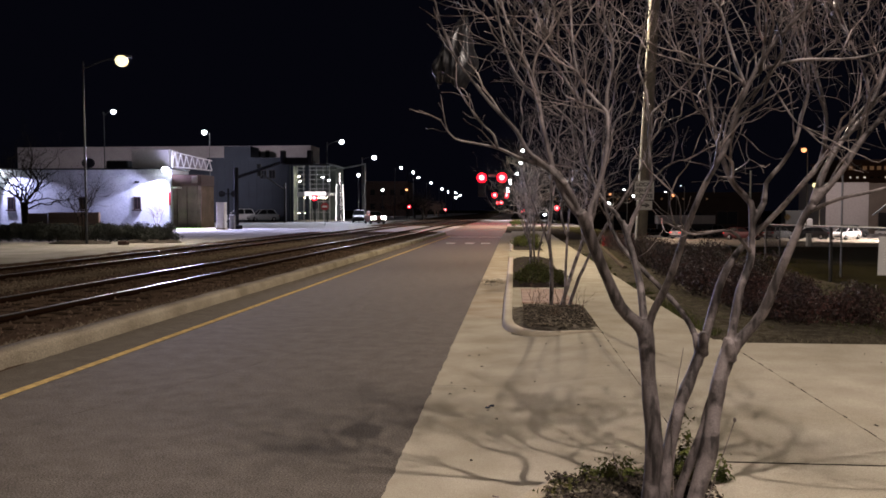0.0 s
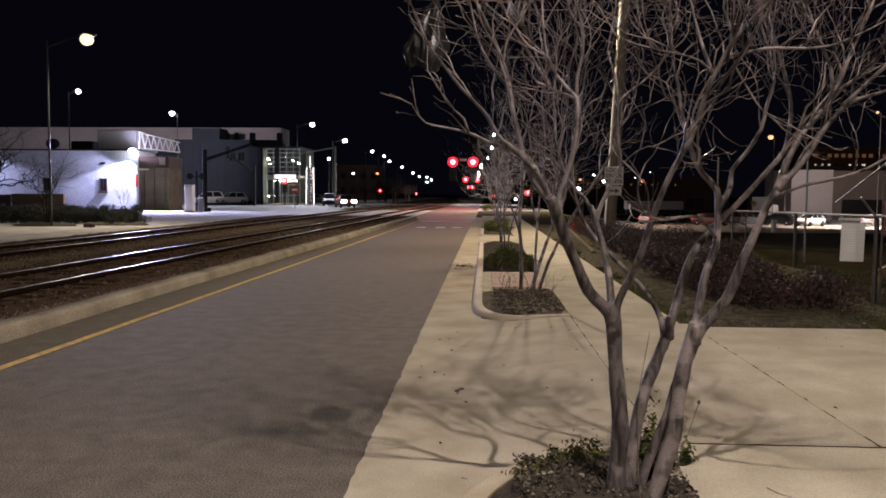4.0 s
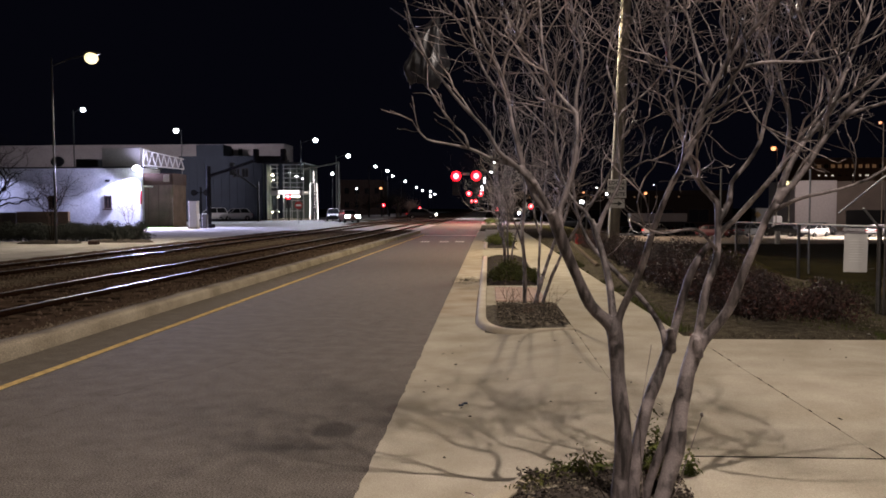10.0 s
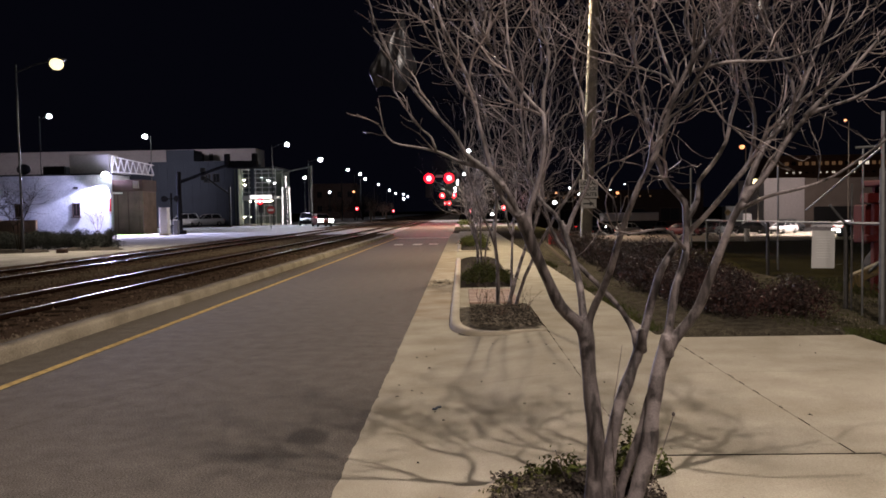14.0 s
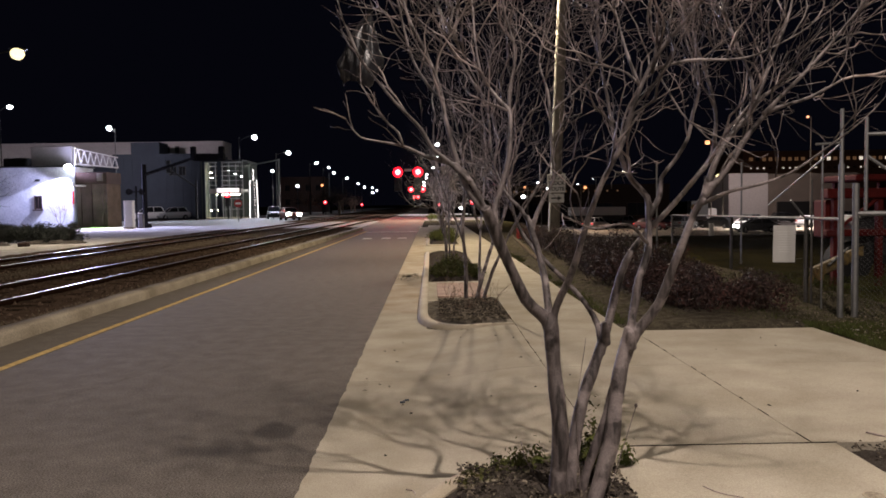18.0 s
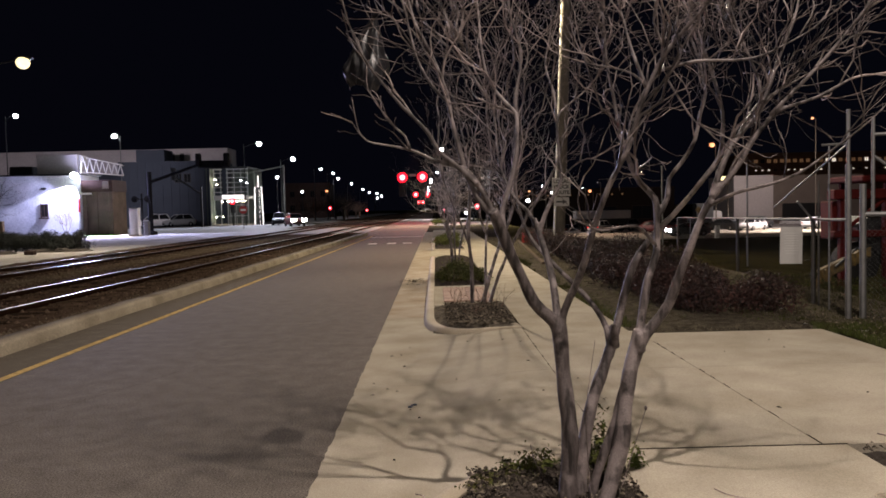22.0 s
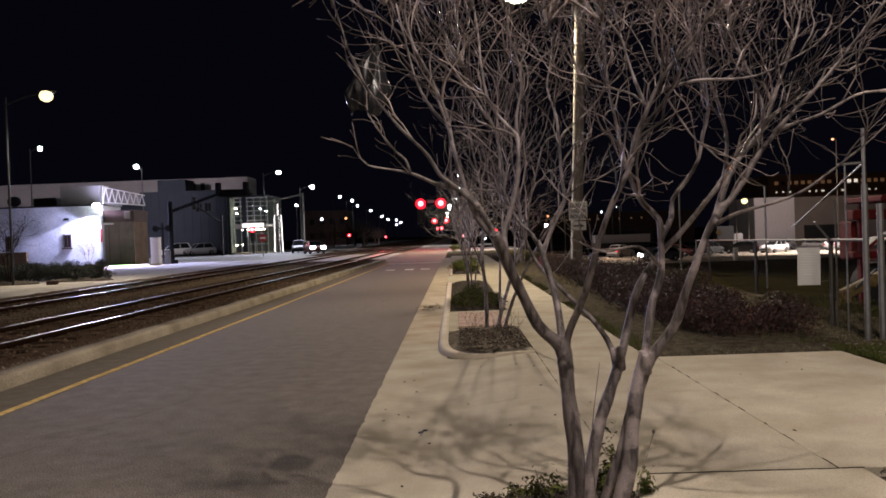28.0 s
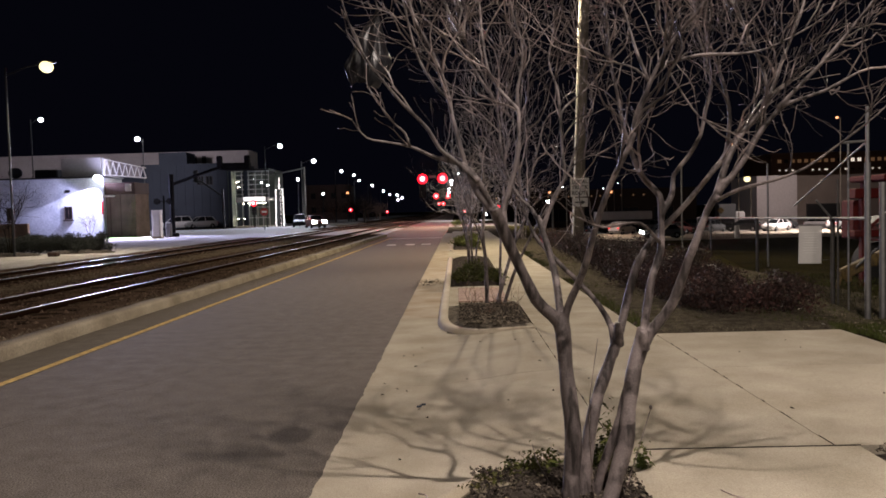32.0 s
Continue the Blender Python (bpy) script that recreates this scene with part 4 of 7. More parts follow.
    bough("limb", [(0.179, 3.86, 1.68), (0.064, 3.847, 1.791), (0.003, 3.835, 1.837), (-0.049, 3.822, 1.92), (-0.107, 3.809, 1.984), (-0.171, 3.796, 2.055), (-0.236, 3.784, 2.139), (-0.297, 3.771, 2.214), (-0.35, 3.758, 2.304), (-0.392, 3.745, 2.405), (-0.416, 3.733, 2.503), (-0.448, 3.72, 2.613)], 0.016, 0.007, 5, 0.38, 1, 0.35, into="a")
    bough("limb", [(0.281, 3.9, 1.494), (0.173, 3.895, 1.628), (0.122, 3.89, 1.756), (0.089, 3.885, 1.893), (0.067, 3.88, 1.993), (0.056, 3.875, 2.103), (0.032, 3.87, 2.175), (-0.029, 3.865, 2.305), (-0.082, 3.86, 2.401), (-0.113, 3.855, 2.491), (-0.144, 3.85, 2.644)], 0.021, 0.008, 7, 0.50, 2, 0.35, into="a")
    bough("limb", [(0.061, 3.87, 2.063), (0.011, 3.862, 2.106), (-0.05, 3.853, 2.192), (-0.092, 3.845, 2.282), (-0.118, 3.837, 2.383), (-0.146, 3.828, 2.51), (-0.172, 3.82, 2.636)], 0.010, 0.005, 5, 0.40, 1, 0.30)
    bough("limb", [(0.31, 3.93, 1.426), (0.298, 3.948, 1.534), (0.326, 3.967, 1.629), (0.356, 3.985, 1.738), (0.376, 4.003, 1.847), (0.386, 4.022, 1.944), (0.387, 4.04, 2.022), (0.353, 4.058, 2.065), (0.294, 4.077, 2.142), (0.25, 4.095, 2.242), (0.231, 4.113, 2.383), (0.218, 4.132, 2.552), (0.196, 4.15, 2.722)], 0.021, 0.008, 9, 0.50, 2, 0.40, into="a")
    bough("limb", [(0.388, 4.05, 2.009), (0.386, 4.06, 2.125), (0.413, 4.07, 2.241), (0.413, 4.08, 2.374), (0.372, 4.09, 2.513), (0.358, 4.1, 2.678)], 0.012, 0.006, 6, 0.45, 2, 0.25)
    bough("limb", [(0.513, 4.23, 1.421), (0.544, 4.249, 1.517), (0.6, 4.268, 1.627), (0.643, 4.287, 1.712), (0.636, 4.306, 1.832), (0.628, 4.324, 2), (0.645, 4.343, 2.06), (0.688, 4.362, 2.1), (0.773, 4.381, 2.166), (0.849, 4.4, 2.242)], 0.016, 0.007, 5, 0.45, 2, 0.40, into="a")
    bough("limb", [(0.631, 4.34, 1.987), (0.623, 4.36, 2.165), (0.58, 4.38, 2.315), (0.611, 4.4, 2.494), (0.641, 4.42, 2.703)], 0.010, 0.005, 7, 0.50, 2, 0.25)
    bough("limb", [(0.643, 4.29, 1.712), (0.701, 4.277, 1.775), (0.773, 4.263, 1.814), (0.824, 4.25, 1.805)], 0.006, 0.003, 2, 0.25, 1, 0.30)
    bough("limb", [(0.968, 3.775, 2.101), (0.909, 3.794, 2.167), (0.83, 3.812, 2.199), (0.732, 3.831, 2.223), (0.697, 3.85, 2.237)], 0.008, 0.004, 3, 0.35, 1, 0.30)
    bough("limb", [(0.966, 3.775, 2.093), (0.924, 3.806, 2.225), (0.892, 3.837, 2.358), (0.867, 3.869, 2.48), (0.844, 3.9, 2.616)], 0.011, 0.005, 6, 0.50, 2, 0.25)
    bough("limb", [(1.019, 3.775, 2.16), (1.03, 3.75, 2.288), (0.984, 3.725, 2.389), (0.994, 3.7, 2.51)], 0.010, 0.005, 5, 0.45, 2, 0.25)
    bough("limb", [(1.039, 3.775, 2.185), (1.178, 3.763, 2.217), (1.346, 3.75, 2.217), (1.451, 3.737, 2.226), (1.53, 3.725, 2.253), (1.685, 3.713, 2.333), (1.754, 3.7, 2.39)], 0.010, 0.004, 6, 0.40, 2, 0.20)
    bough("limb", [(1.048, 3.77, 2.154), (1.126, 3.78, 2.029), (1.193, 3.79, 1.942), (1.286, 3.8, 1.884)], 0.006, 0.004, 2, 0.25, 1, 0.40)
    bough("limb", [(0.92, 3.975, 0.77), (0.965, 3.99, 0.93), (1, 4.01, 1.1), (1.014, 4.017, 1.194), (1.069, 4.045, 1.326), (1.081, 4.056, 1.436), (1.083, 4.068, 1.513), (1.074, 4.08, 1.596), (1.004, 4.091, 1.679), (0.962, 4.103, 1.768), (0.907, 4.114, 1.941), (0.891, 4.125, 2.102), (0.863, 4.137, 2.27), (0.849, 4.149, 2.464), (0.835, 4.16, 2.659)], 0.032, 0.008, 10, 0.55, 2, 0.45, into="c")
    bough("limb", [(1.078, 4.06, 1.496), (1.14, 4.084, 1.601), (1.156, 4.108, 1.696), (1.228, 4.132, 1.779), (1.301, 4.156, 1.892), (1.334, 4.18, 2.022), (1.375, 4.204, 2.131), (1.358, 4.228, 2.28), (1.321, 4.252, 2.411), (1.298, 4.276, 2.571), (1.288, 4.3, 2.717)], 0.018, 0.007, 9, 0.50, 2, 0.30, into="c")
    bough("limb", [(0.85, 4.165, 0.79), (0.905, 4.19, 0.94), (0.937, 4.211, 1.041), (0.995, 4.211, 1.263), (1.12, 4.255, 1.418), (1.216, 4.26, 1.51), (1.314, 4.264, 1.617), (1.398, 4.268, 1.717), (1.468, 4.273, 1.809), (1.49, 4.277, 1.932), (1.494, 4.282, 2.032), (1.453, 4.287, 2.198), (1.406, 4.291, 2.341), (1.334, 4.295, 2.476), (1.318, 4.3, 2.661)], 0.030, 0.009, 10, 0.55, 2, 0.50, into="b")
    bough("limb", [(0.935, 3.98, 0.79), (1, 3.99, 0.925), (1.105, 3.969, 1.077), (1.179, 3.92, 1.3), (1.275, 3.872, 1.552), (1.351, 3.863, 1.664), (1.417, 3.854, 1.749), (1.479, 3.845, 1.856), (1.531, 3.836, 1.936), (1.581, 3.827, 1.988), (1.663, 3.818, 2.022), (1.769, 3.809, 2.053), (1.91, 3.8, 2.125)], 0.037, 0.009, 7, 0.50, 2, 0.50, into="c")
    bough("limb", [(1.284, 3.87, 1.568), (1.35, 3.894, 1.756), (1.43, 3.917, 1.882), (1.522, 3.941, 1.968), (1.581, 3.965, 2.062), (1.639, 3.989, 2.196), (1.703, 4.012, 2.339), (1.773, 4.036, 2.506), (1.806, 4.06, 2.67)], 0.021, 0.008, 9, 0.55, 2, 0.30, into="c")
    bough("limb", [(1.564, 3.96, 2.027), (1.56, 3.982, 2.157), (1.496, 4.005, 2.34), (1.443, 4.027, 2.509), (1.422, 4.05, 2.647)], 0.011, 0.005, 7, 0.50, 2, 0.25)
    bough("limb", [(1.558, 3.83, 1.976), (1.718, 3.81, 2.141), (1.897, 3.79, 2.342), (2.048, 3.77, 2.546)], 0.014, 0.008, 6, 0.60, 2, 0.30, into="c")
    bough("limb", [(1.286, 3.86, 1.56), (1.333, 3.809, 1.593), (1.393, 3.757, 1.62), (1.495, 3.706, 1.647), (1.611, 3.654, 1.694), (1.725, 3.603, 1.783), (1.879, 3.551, 1.913), (2, 3.5, 2.063)], 0.013, 0.006, 5, 0.40, 1, 0.40, into="c")
    # short pruned ends at the forks
    bough("stub", [(0.885, 4.17, 0.84), (0.872, 4.13, 0.93), (0.868, 4.12, 0.965)], 0.030, 0.019, into="b")
    bough("stub", [(0.965, 3.97, 0.85), (0.962, 3.95, 0.92), (0.957, 3.945, 0.945)], 0.032, 0.017, into="c")
    # the top of the crown, out of view, filled out to thicken its shadow
    for x, y, z, dx, dy in ((-0.22, 3.77, 2.62, -0.55, 0.1), (-0.30, 3.75, 2.68, -0.9, -0.2), (0.1, 4.1, 2.7, -0.35, 0.3), (0.15, 4.5, 2.45, -0.4, 0.3), (0.6, 4.4, 2.65, 0.0, 0.3), (0.84, 4.16, 2.6, -0.2, 0.1), (1.3, 3.7, 2.6, 0.1, -0.2), (1.48, 4.2, 2.5, 0.2, 0.2)):
        for k in range(8 if x < 0 else 5):
            twig(fine, (x, y, z), (dx + rnd.gauss(0, 0.3), dy + rnd.gauss(0, 0.35), 1.0), rnd.uniform(0.55, 0.9), 0.008, 2, rnd, 0.4, bound=-0.42, spread=0.6)
    for ctrl, r0, many in (
            ([(-0.144, 3.85, 2.62), (-0.20, 3.83, 2.95), (-0.18, 3.80, 3.3), (-0.30, 3.76, 3.75)], 0.011, 9),
            ([(-0.448, 3.72, 2.60), (-0.50, 3.72, 2.9), (-0.46, 3.78, 3.2), (-0.60, 3.80, 3.5)], 0.010, 8),
            ([(0.196, 4.15, 2.70), (0.12, 4.15, 3.0), (0.10, 4.10, 3.35), (-0.02, 4.08, 3.8)], 0.011, 8),
            ([(0.162, 4.55, 2.42), (0.04, 4.56, 2.85), (-0.12, 4.52, 3.15), (-0.16, 4.50, 3.5)], 0.009, 7),
            ([(0.641, 4.42, 2.69), (0.60, 4.45, 3.1), (0.66, 4.48, 3.6)], 0.009, 5),
            ([(0.835, 4.16, 2.64), (0.80, 4.12, 3.1), (0.86, 4.10, 3.7)], 0.010, 5),
            ([(1.318, 4.30, 2.64), (1.36, 4.30, 3.0), (1.32, 4.34, 3.6)], 0.010, 4)):
        bough("limb", ctrl, r0, 0.005, many, 0.45, 2, 0.3)
    for key in "abc":
        ob = link("stem", grown[key].mesh("stem", BARK), tree, inv, "smooth forked stem with pruned ends")
        md = ob.modifiers.new("grow_together", "REMESH")
        md.mode, md.voxel_size, md.use_smooth_shade = "VOXEL", 0.0048, True
        sm = ob.modifiers.new("soften", "SMOOTH")
        sm.factor, sm.iterations = 0.5, 6
    # suckers from the foot
    s = Tubes()
    for a, b in (((0.70, 3.9, 0.15), (0.72, 3.84, 0.93)), ((0.53, 3.97, 0.15), (0.40, 3.8, 0.45))):
        mid = (Vector(a) + Vector(b)) / 2 + Vector((-0.03, 0, 0.03))
        limb(s, [a, mid, b], 0.0035, 0.0015, rnd, 5)
    link("sucker", s.mesh("sucker", TWIG), tree, inv)
    ob = link("crown", fine.mesh("crown", TWIG), tree, inv, "dense bare grey twigs")
    ob["kind"] = "stuff"
    return tree


def small_tree(seed, stems=4, height=3.6, spread=0.42, level=2, stem_r=0.03, fork=1.1, rise_=0.75):
    """A young vase-shaped street tree at the origin, as tubes."""
    rnd = random.Random(seed)
    stem, fine = [], Tubes()
    for k in range(stems):
        t = Tubes()
        a = 6.28 * k / stems + rnd.uniform(-0.4, 0.4)
        dx, dy = math.cos(a), math.sin(a)
        ctrl = [(dx * 0.06, dy * 0.06, -0.06), (dx * 0.14, dy * 0.14, fork * 0.5), (dx * (0.25 + rnd.uniform(0, 0.1)), dy * 0.28, fork), (dx * spread * 1.2, dy * spread * 1.2, fork + 0.55)]
        pts, radii = limb(t, ctrl, stem_r * rnd.uniform(0.85, 1.15), stem_r * 0.55, rnd, 8)
        stem.append(t)
        n = len(pts)
        for j in range(5):
            i = min(n - 2, int(n * (0.5 + 0.5 * (j + rnd.random()) / 5)))
            w = (pts[i + 1] - pts[i]).normalized() + Vector((rnd.gauss(0, 0.35) + dx * 0.2, rnd.gauss(0, 0.35) + dy * 0.2, 0.5))
            twig(fine, pts[i], w, (height - fork) * rnd.uniform(0.35, 0.6), radii[i] * 0.7, level, rnd, rise_, 5, None, 0.45)
        twig(fine, pts[-1], pts[-1] - pts[-3], (height - fork) * 0.5, radii[-1], level, rnd, rise_, 5, None, 0.45)
    return stem, fine


def plant_tree(x, y, seed, label, group="street trees", z=0.14, mat=BARK, **kw):
    stem, fine = small_tree(seed, **kw)
    tree = thing("street_tree", (x, y, z), label, "tree", group)
    for t in stem:
        link("stem", t.mesh("stem", mat), tree)
    ob = link("crown", fine.mesh("crown", TWIG if mat is BARK else mat), tree, None, "fine bare twigs")
    ob["kind"] = "stuff"
    return tree


def second_tree():
    """The crape myrtle in the next bed: thin bare stems that fan out into a loose crown."""
    rnd = random.Random(23)
    tree = thing("crape_myrtle", (0.66, 12.0, 0.14), "bare young crape myrtle with thin stems in a mulch bed", "tree", "street trees")
    inv = Matrix.Translation((-0.66, -12.0, -0.14))
    fine = Tubes()
    for ctrl, r0, r1, twigs, lo in (
            ([(0.53, 12.03, 0.08), (0.525, 12.0, 0.5), (0.516, 11.98, 0.83), (0.49, 11.95, 1.25), (0.52, 11.9, 1.7), (0.49, 11.85, 2.25), (0.38, 11.9, 2.9)], 0.032, 0.011, 6, 0.5),
            ([(0.50, 11.97, 1.0), (0.40, 11.9, 1.30), (0.26, 11.8, 1.66), (0.13, 11.75, 2.05), (0.08, 11.7, 2.45), (0.10, 11.75, 2.9)], 0.015, 0.007, 7, 0.35),
            ([(0.66, 12.02, 0.08), (0.77, 12.05, 0.48), (0.875, 12.1, 0.78), (0.98, 12.15, 1.08), (1.15, 12.2, 1.5), (1.26, 12.3, 2.1), (1.45, 12.35, 2.8)], 0.030, 0.011, 6, 0.5),
            ([(0.76, 11.99, 0.08), (0.869, 11.95, 0.44), (0.982, 11.9, 0.735), (1.18, 11.85, 1.15), (1.48, 11.8, 1.65), (1.78, 11.8, 2.2), (1.95, 11.85, 2.75)], 0.028, 0.010, 6, 0.45),
            ([(0.70, 12.04, 0.08), (0.735, 12.0, 0.44), (0.747, 12.05, 1.08), (0.80, 12.1, 1.6), (0.86, 12.2, 2.3), (0.80, 12.2, 3.0)], 0.022, 0.009, 6, 0.5),
            ([(0.745, 12.06, 1.2), (0.66, 12.0, 1.5), (0.68, 11.85, 1.9), (0.60, 11.7, 2.5), (0.66, 11.65, 2.9)], 0.016, 0.008, 4, 0.3),
            ([(0.99, 12.15, 1.1), (1.0, 12.3, 1.5), (1.10, 12.5, 2.0), (1.02, 12.6, 2.7)], 0.017, 0.008, 4, 0.3)):
        t = Tubes()
        pts, radii = limb(t, ctrl, r0, r1, rnd, 9)
        link("stem", t.mesh("stem", BARK), tree, inv)
        n = len(pts)
        for k in range(twigs):
            i = min(n - 2, int(n * (lo + (1 - lo) * (k + rnd.random()) / twigs)))
            base = (pts[i + 1] - pts[i]).normalized()
            side = base.cross(Vector((rnd.gauss(0, 1), rnd.gauss(0, 1), rnd.gauss(0, 0.5)))).normalized()
            twig(fine, pts[i], base + side * rnd.uniform(0.5, 1.0), rnd.uniform(0.45, 0.85), radii[i] * rnd.uniform(0.45, 0.7), 2, rnd, 0.8, 5, 0.14, 0.5)
        twig(fine, pts[-1], pts[-1] - pts[-3], 0.8, radii[-1], 2, rnd, 0.6, 5, 0.05, 0.5)
    ob = link("crown", fine.mesh("crown", TWIG), tree, inv, "fine bare twigs")
    ob["kind"] = "stuff"
    return tree


def leaves(count, place, size, rnd, verts, faces):
    """Small folded leaves at the places that place() gives."""
    for i in range(count):
        p, nrm = place()
        s = size * rnd.uniform(0.6, 1.3)
        q = (Vector(nrm) + Vector((rnd.gauss(0, 0.5), rnd.gauss(0, 0.5), rnd.gauss(0, 0.5)))).normalized().to_track_quat("Z", "Y").to_matrix()
        a = rnd.uniform(0, 6.28)
        c, d = math.cos(a) * s, math.sin(a) * s
        k = len(verts)
        for u, v, w in ((-1, 0, 0), (0, 0.45, 0.25), (1, 0, 0.1), (0, -0.45, 0.25)):
            verts.append(tuple(p + q @ Vector((u * c - v * d, u * d + v * c, w * s))))
        faces += [(k, k + 1, k + 2), (k, k + 2, k + 3)]


def shrub(x, y, r, h, seed, mat, label, size=0.025, count=900, group="shrubs", z=0.06):
    rnd = random.Random(seed)
    verts, faces = [], []
    lobes = [(rnd.uniform(-0.45, 0.45) * r, rnd.uniform(-0.45, 0.45) * r, rnd.uniform(0.35, 0.75) * h, rnd.uniform(0.4, 0.65)) for _ in range(9)]

    def place():
        lx, ly, lz, k = lobes[rnd.randrange(len(lobes))]
        d = Vector((rnd.gauss(0, 1), rnd.gauss(0, 1), rnd.gauss(0.2, 1))).normalized()
        rr = rnd.uniform(0.55, 1.08)
        return Vector((lx + d.x * r * k * rr, ly + d.y * r * k * rr, max(0.01, lz + d.z * h * 0.45 * rr))), d

    leaves(count, place, size, rnd, verts, faces)
    sh = thing("shrub", (x, y, z), label, "shrub", group)
    t = Tubes()
    for i in range(7):
        a = rnd.uniform(0, 6.28)
        limb(t, [(0, 0, -0.03), (math.cos(a) * r * 0.3, math.sin(a) * r * 0.3, h * 0.45), (math.cos(a) * r * 0.6, math.sin(a) * r * 0.6, h * 0.85)], 0.009, 0.003, rnd, 4)
    link("stem", t.mesh("stem", SHADEBARK), sh)
    ob = link("foliage", mesh_from("foliage", verts, faces, mat), sh)
    ob["kind"] = "stuff"
    return sh


near_tree()
second_tree()
plant_tree(0.45, 19.2, 6, "bare young street tree above evergreen ground cover", stems=5, height=3.1, spread=0.34, level=2, stem_r=0.022, fork=1.2)
plant_tree(0.55, 31.0, 8, "bare young street tree further along the sidewalk", stems=4, height=3.3, spread=0.34, stem_r=0.025, fork=1.2)
plant_tree(0.55, 37.5, 9, "bare young street tree further along the sidewalk", stems=4, height=3.3, spread=0.34, stem_r=0.025, fork=1.2)
plant_tree(3.2, 38.0, 10, "bare street tree near the crossing", z=0.05, stems=4, height=4.5, spread=0.7, stem_r=0.03, fork=1.4)

# ground cover at the foot of the near tree and in the third bed
gv, gf = [], []
grnd = random.Random(3)
for cx, cy, r, h, n in ((0.40, 4.42, 0.05, 0.06, 200), (0.50, 4.46, 0.06, 0.075, 260), (0.59, 4.47, 0.05, 0.085, 180), (0.885, 4.45, 0.055, 0.16, 380), (0.90, 4.44, 0.045, 0.24, 260), (0.96, 4.46, 0.04, 0.09, 130), (1.09, 4.44, 0.035, 0.10, 150), (0.27, 4.36, 0.07, 0.025, 110), (0.18, 4.22, 0.05, 0.02, 40), (0.73, 4.47, 0.06, 0.07, 130)):
    leaves(n, lambda: (lambda d: (Vector((cx + d.x * r, cy + d.y * r, 0.11 + abs(d.z) * h)), (d.x, d.y, 1)))(Vector((grnd.gauss(0, 0.6), grnd.gauss(0, 0.6), grnd.gauss(0, 0.6)))), 0.016, grnd, gv, gf)
cover = tagged(new("ground_cover", mesh_from("ground_cover", gv, gf, LEAF)), "straggly green and brown ground cover at the tree's foot", "ground cover", kind="stuff")
for i in range(8):
    for k in range(3):
        if i < 5 or k == 1:
            shrub(0.19 + k * 0.31 + grnd.uniform(-0.05, 0.05), 15.75 + i * 0.42 + grnd.uniform(-0.1, 0.1), 0.25 if i < 5 else 0.36, 0.12 + 0.013 * i + grnd.uniform(-0.03, 0.05), 60 + i * 3 + k, LEAF, "low dark green evergreen ground cover clump", 0.024, 380, "evergreen clumps", 0.15)
for i in range(8):
    shrub(grnd.uniform(0.15, 0.9), 29.8 + i * 1.25, 0.5, 0.34, 90 + i, LEAF, "low dark green evergreen clump in a planting bed", 0.034, 620, "evergreen clumps", 0.14)
for i, (x, y) in enumerate(((0.0, 60.5), (0.5, 63.5), (0.1, 67.0), (0.4, 71.0))):
    shrub(x, y, 0.55, 0.6, 120 + i, LEAF, "dark green evergreen shrub beyond the crossing", 0.045, 500, "evergreen clumps", -0.04)
# dry suckers and dead stalks in the second bed
for x, y, h, n, seed in ((0.30, 12.35, 0.34, 6, 71), (0.62, 12.1, 0.30, 5, 72), (0.88, 11.6, 0.36, 5, 73), (0.45, 10.9, 0.16, 5, 74)):
    tr = random.Random(seed)
    t = Tubes()
    for k in range(n):
        a = tr.uniform(0, 6.28)
        twig(t, (0.04 * math.cos(a), 0.04 * math.sin(a), -0.02), (0.6 * math.cos(a), 0.6 * math.sin(a), 1.0), h * tr.uniform(0.6, 1.1), 0.004, 1, tr, 0.3, 4)
    dead = thing("dead_shrub", (x, y, 0.14), "dry reddish twiggy suckers on the mulch", "shrub", "dead shrubs")
    ob = link("stem", t.mesh("stem", DRYTWIG), dead)
    ob["kind"] = "stuff"
# the red-leaved hedge to the right of the sidewalk
for i in range(26):
    y = 10.5 + i * 0.85
    for k in range(2):
        x = 3.22 + 0.016 * (y - 10) + k * 0.72 + grnd.uniform(-0.14, 0.14) + (0.32 if i < 2 else 0.1 if i < 4 else 0)
        shrub(x, y + grnd.uniform(-0.25, 0.25), grnd.uniform(0.42, 0.62) if i else 0.62, (0.60 if i == 0 else 0.40 if i == 1 else 0.58 if i < 4 else 0.66) + grnd.uniform(-0.08, 0.14), 200 + i * 3 + k, SHRUBLEAF, "dark reddish evergreen shrub in the hedge row", 0.024, 2600 if i < 5 else 1500 if i < 12 else 700, "hedge shrubs")

# ------------------------------------------------------------------ street furniture


def cobra_lamp(x, y, h, arm, glow, label, pole=None, r=0.07, head=0.30, group="street lamps", z=0.0):
    ob = thing("street_lamp", (x, y, z), label, "street lamp", group)
    part("pole", rods(((0, 0, -0.05), (0, 0, h), r, r * 0.6)), pole or GALV, ob)
    part("arm", rods(((0, 0, h - 0.35), (arm * 0.5, 0, h), 0.03), ((arm * 0.5, 0, h), (arm, 0.06, h + head * 0.5), 0.03)), pole or GALV, ob)
    part("lamp_head", ball(bmesh.new(), (arm, 0.06, h + head * 0.55), (head * 1.1, head * 0.7, 0.08), 12), pole or GALV, ob)
    # lens ball is as large as the lamp's overexposed glare
    part("lens", ball(bmesh.new(), (arm, -0.04, h - head * 0.05), (head * 0.78, head * 0.78, head * 0.7), 18), glow, ob, "glowing lamp lens, oversize to take in its glare")
    return ob


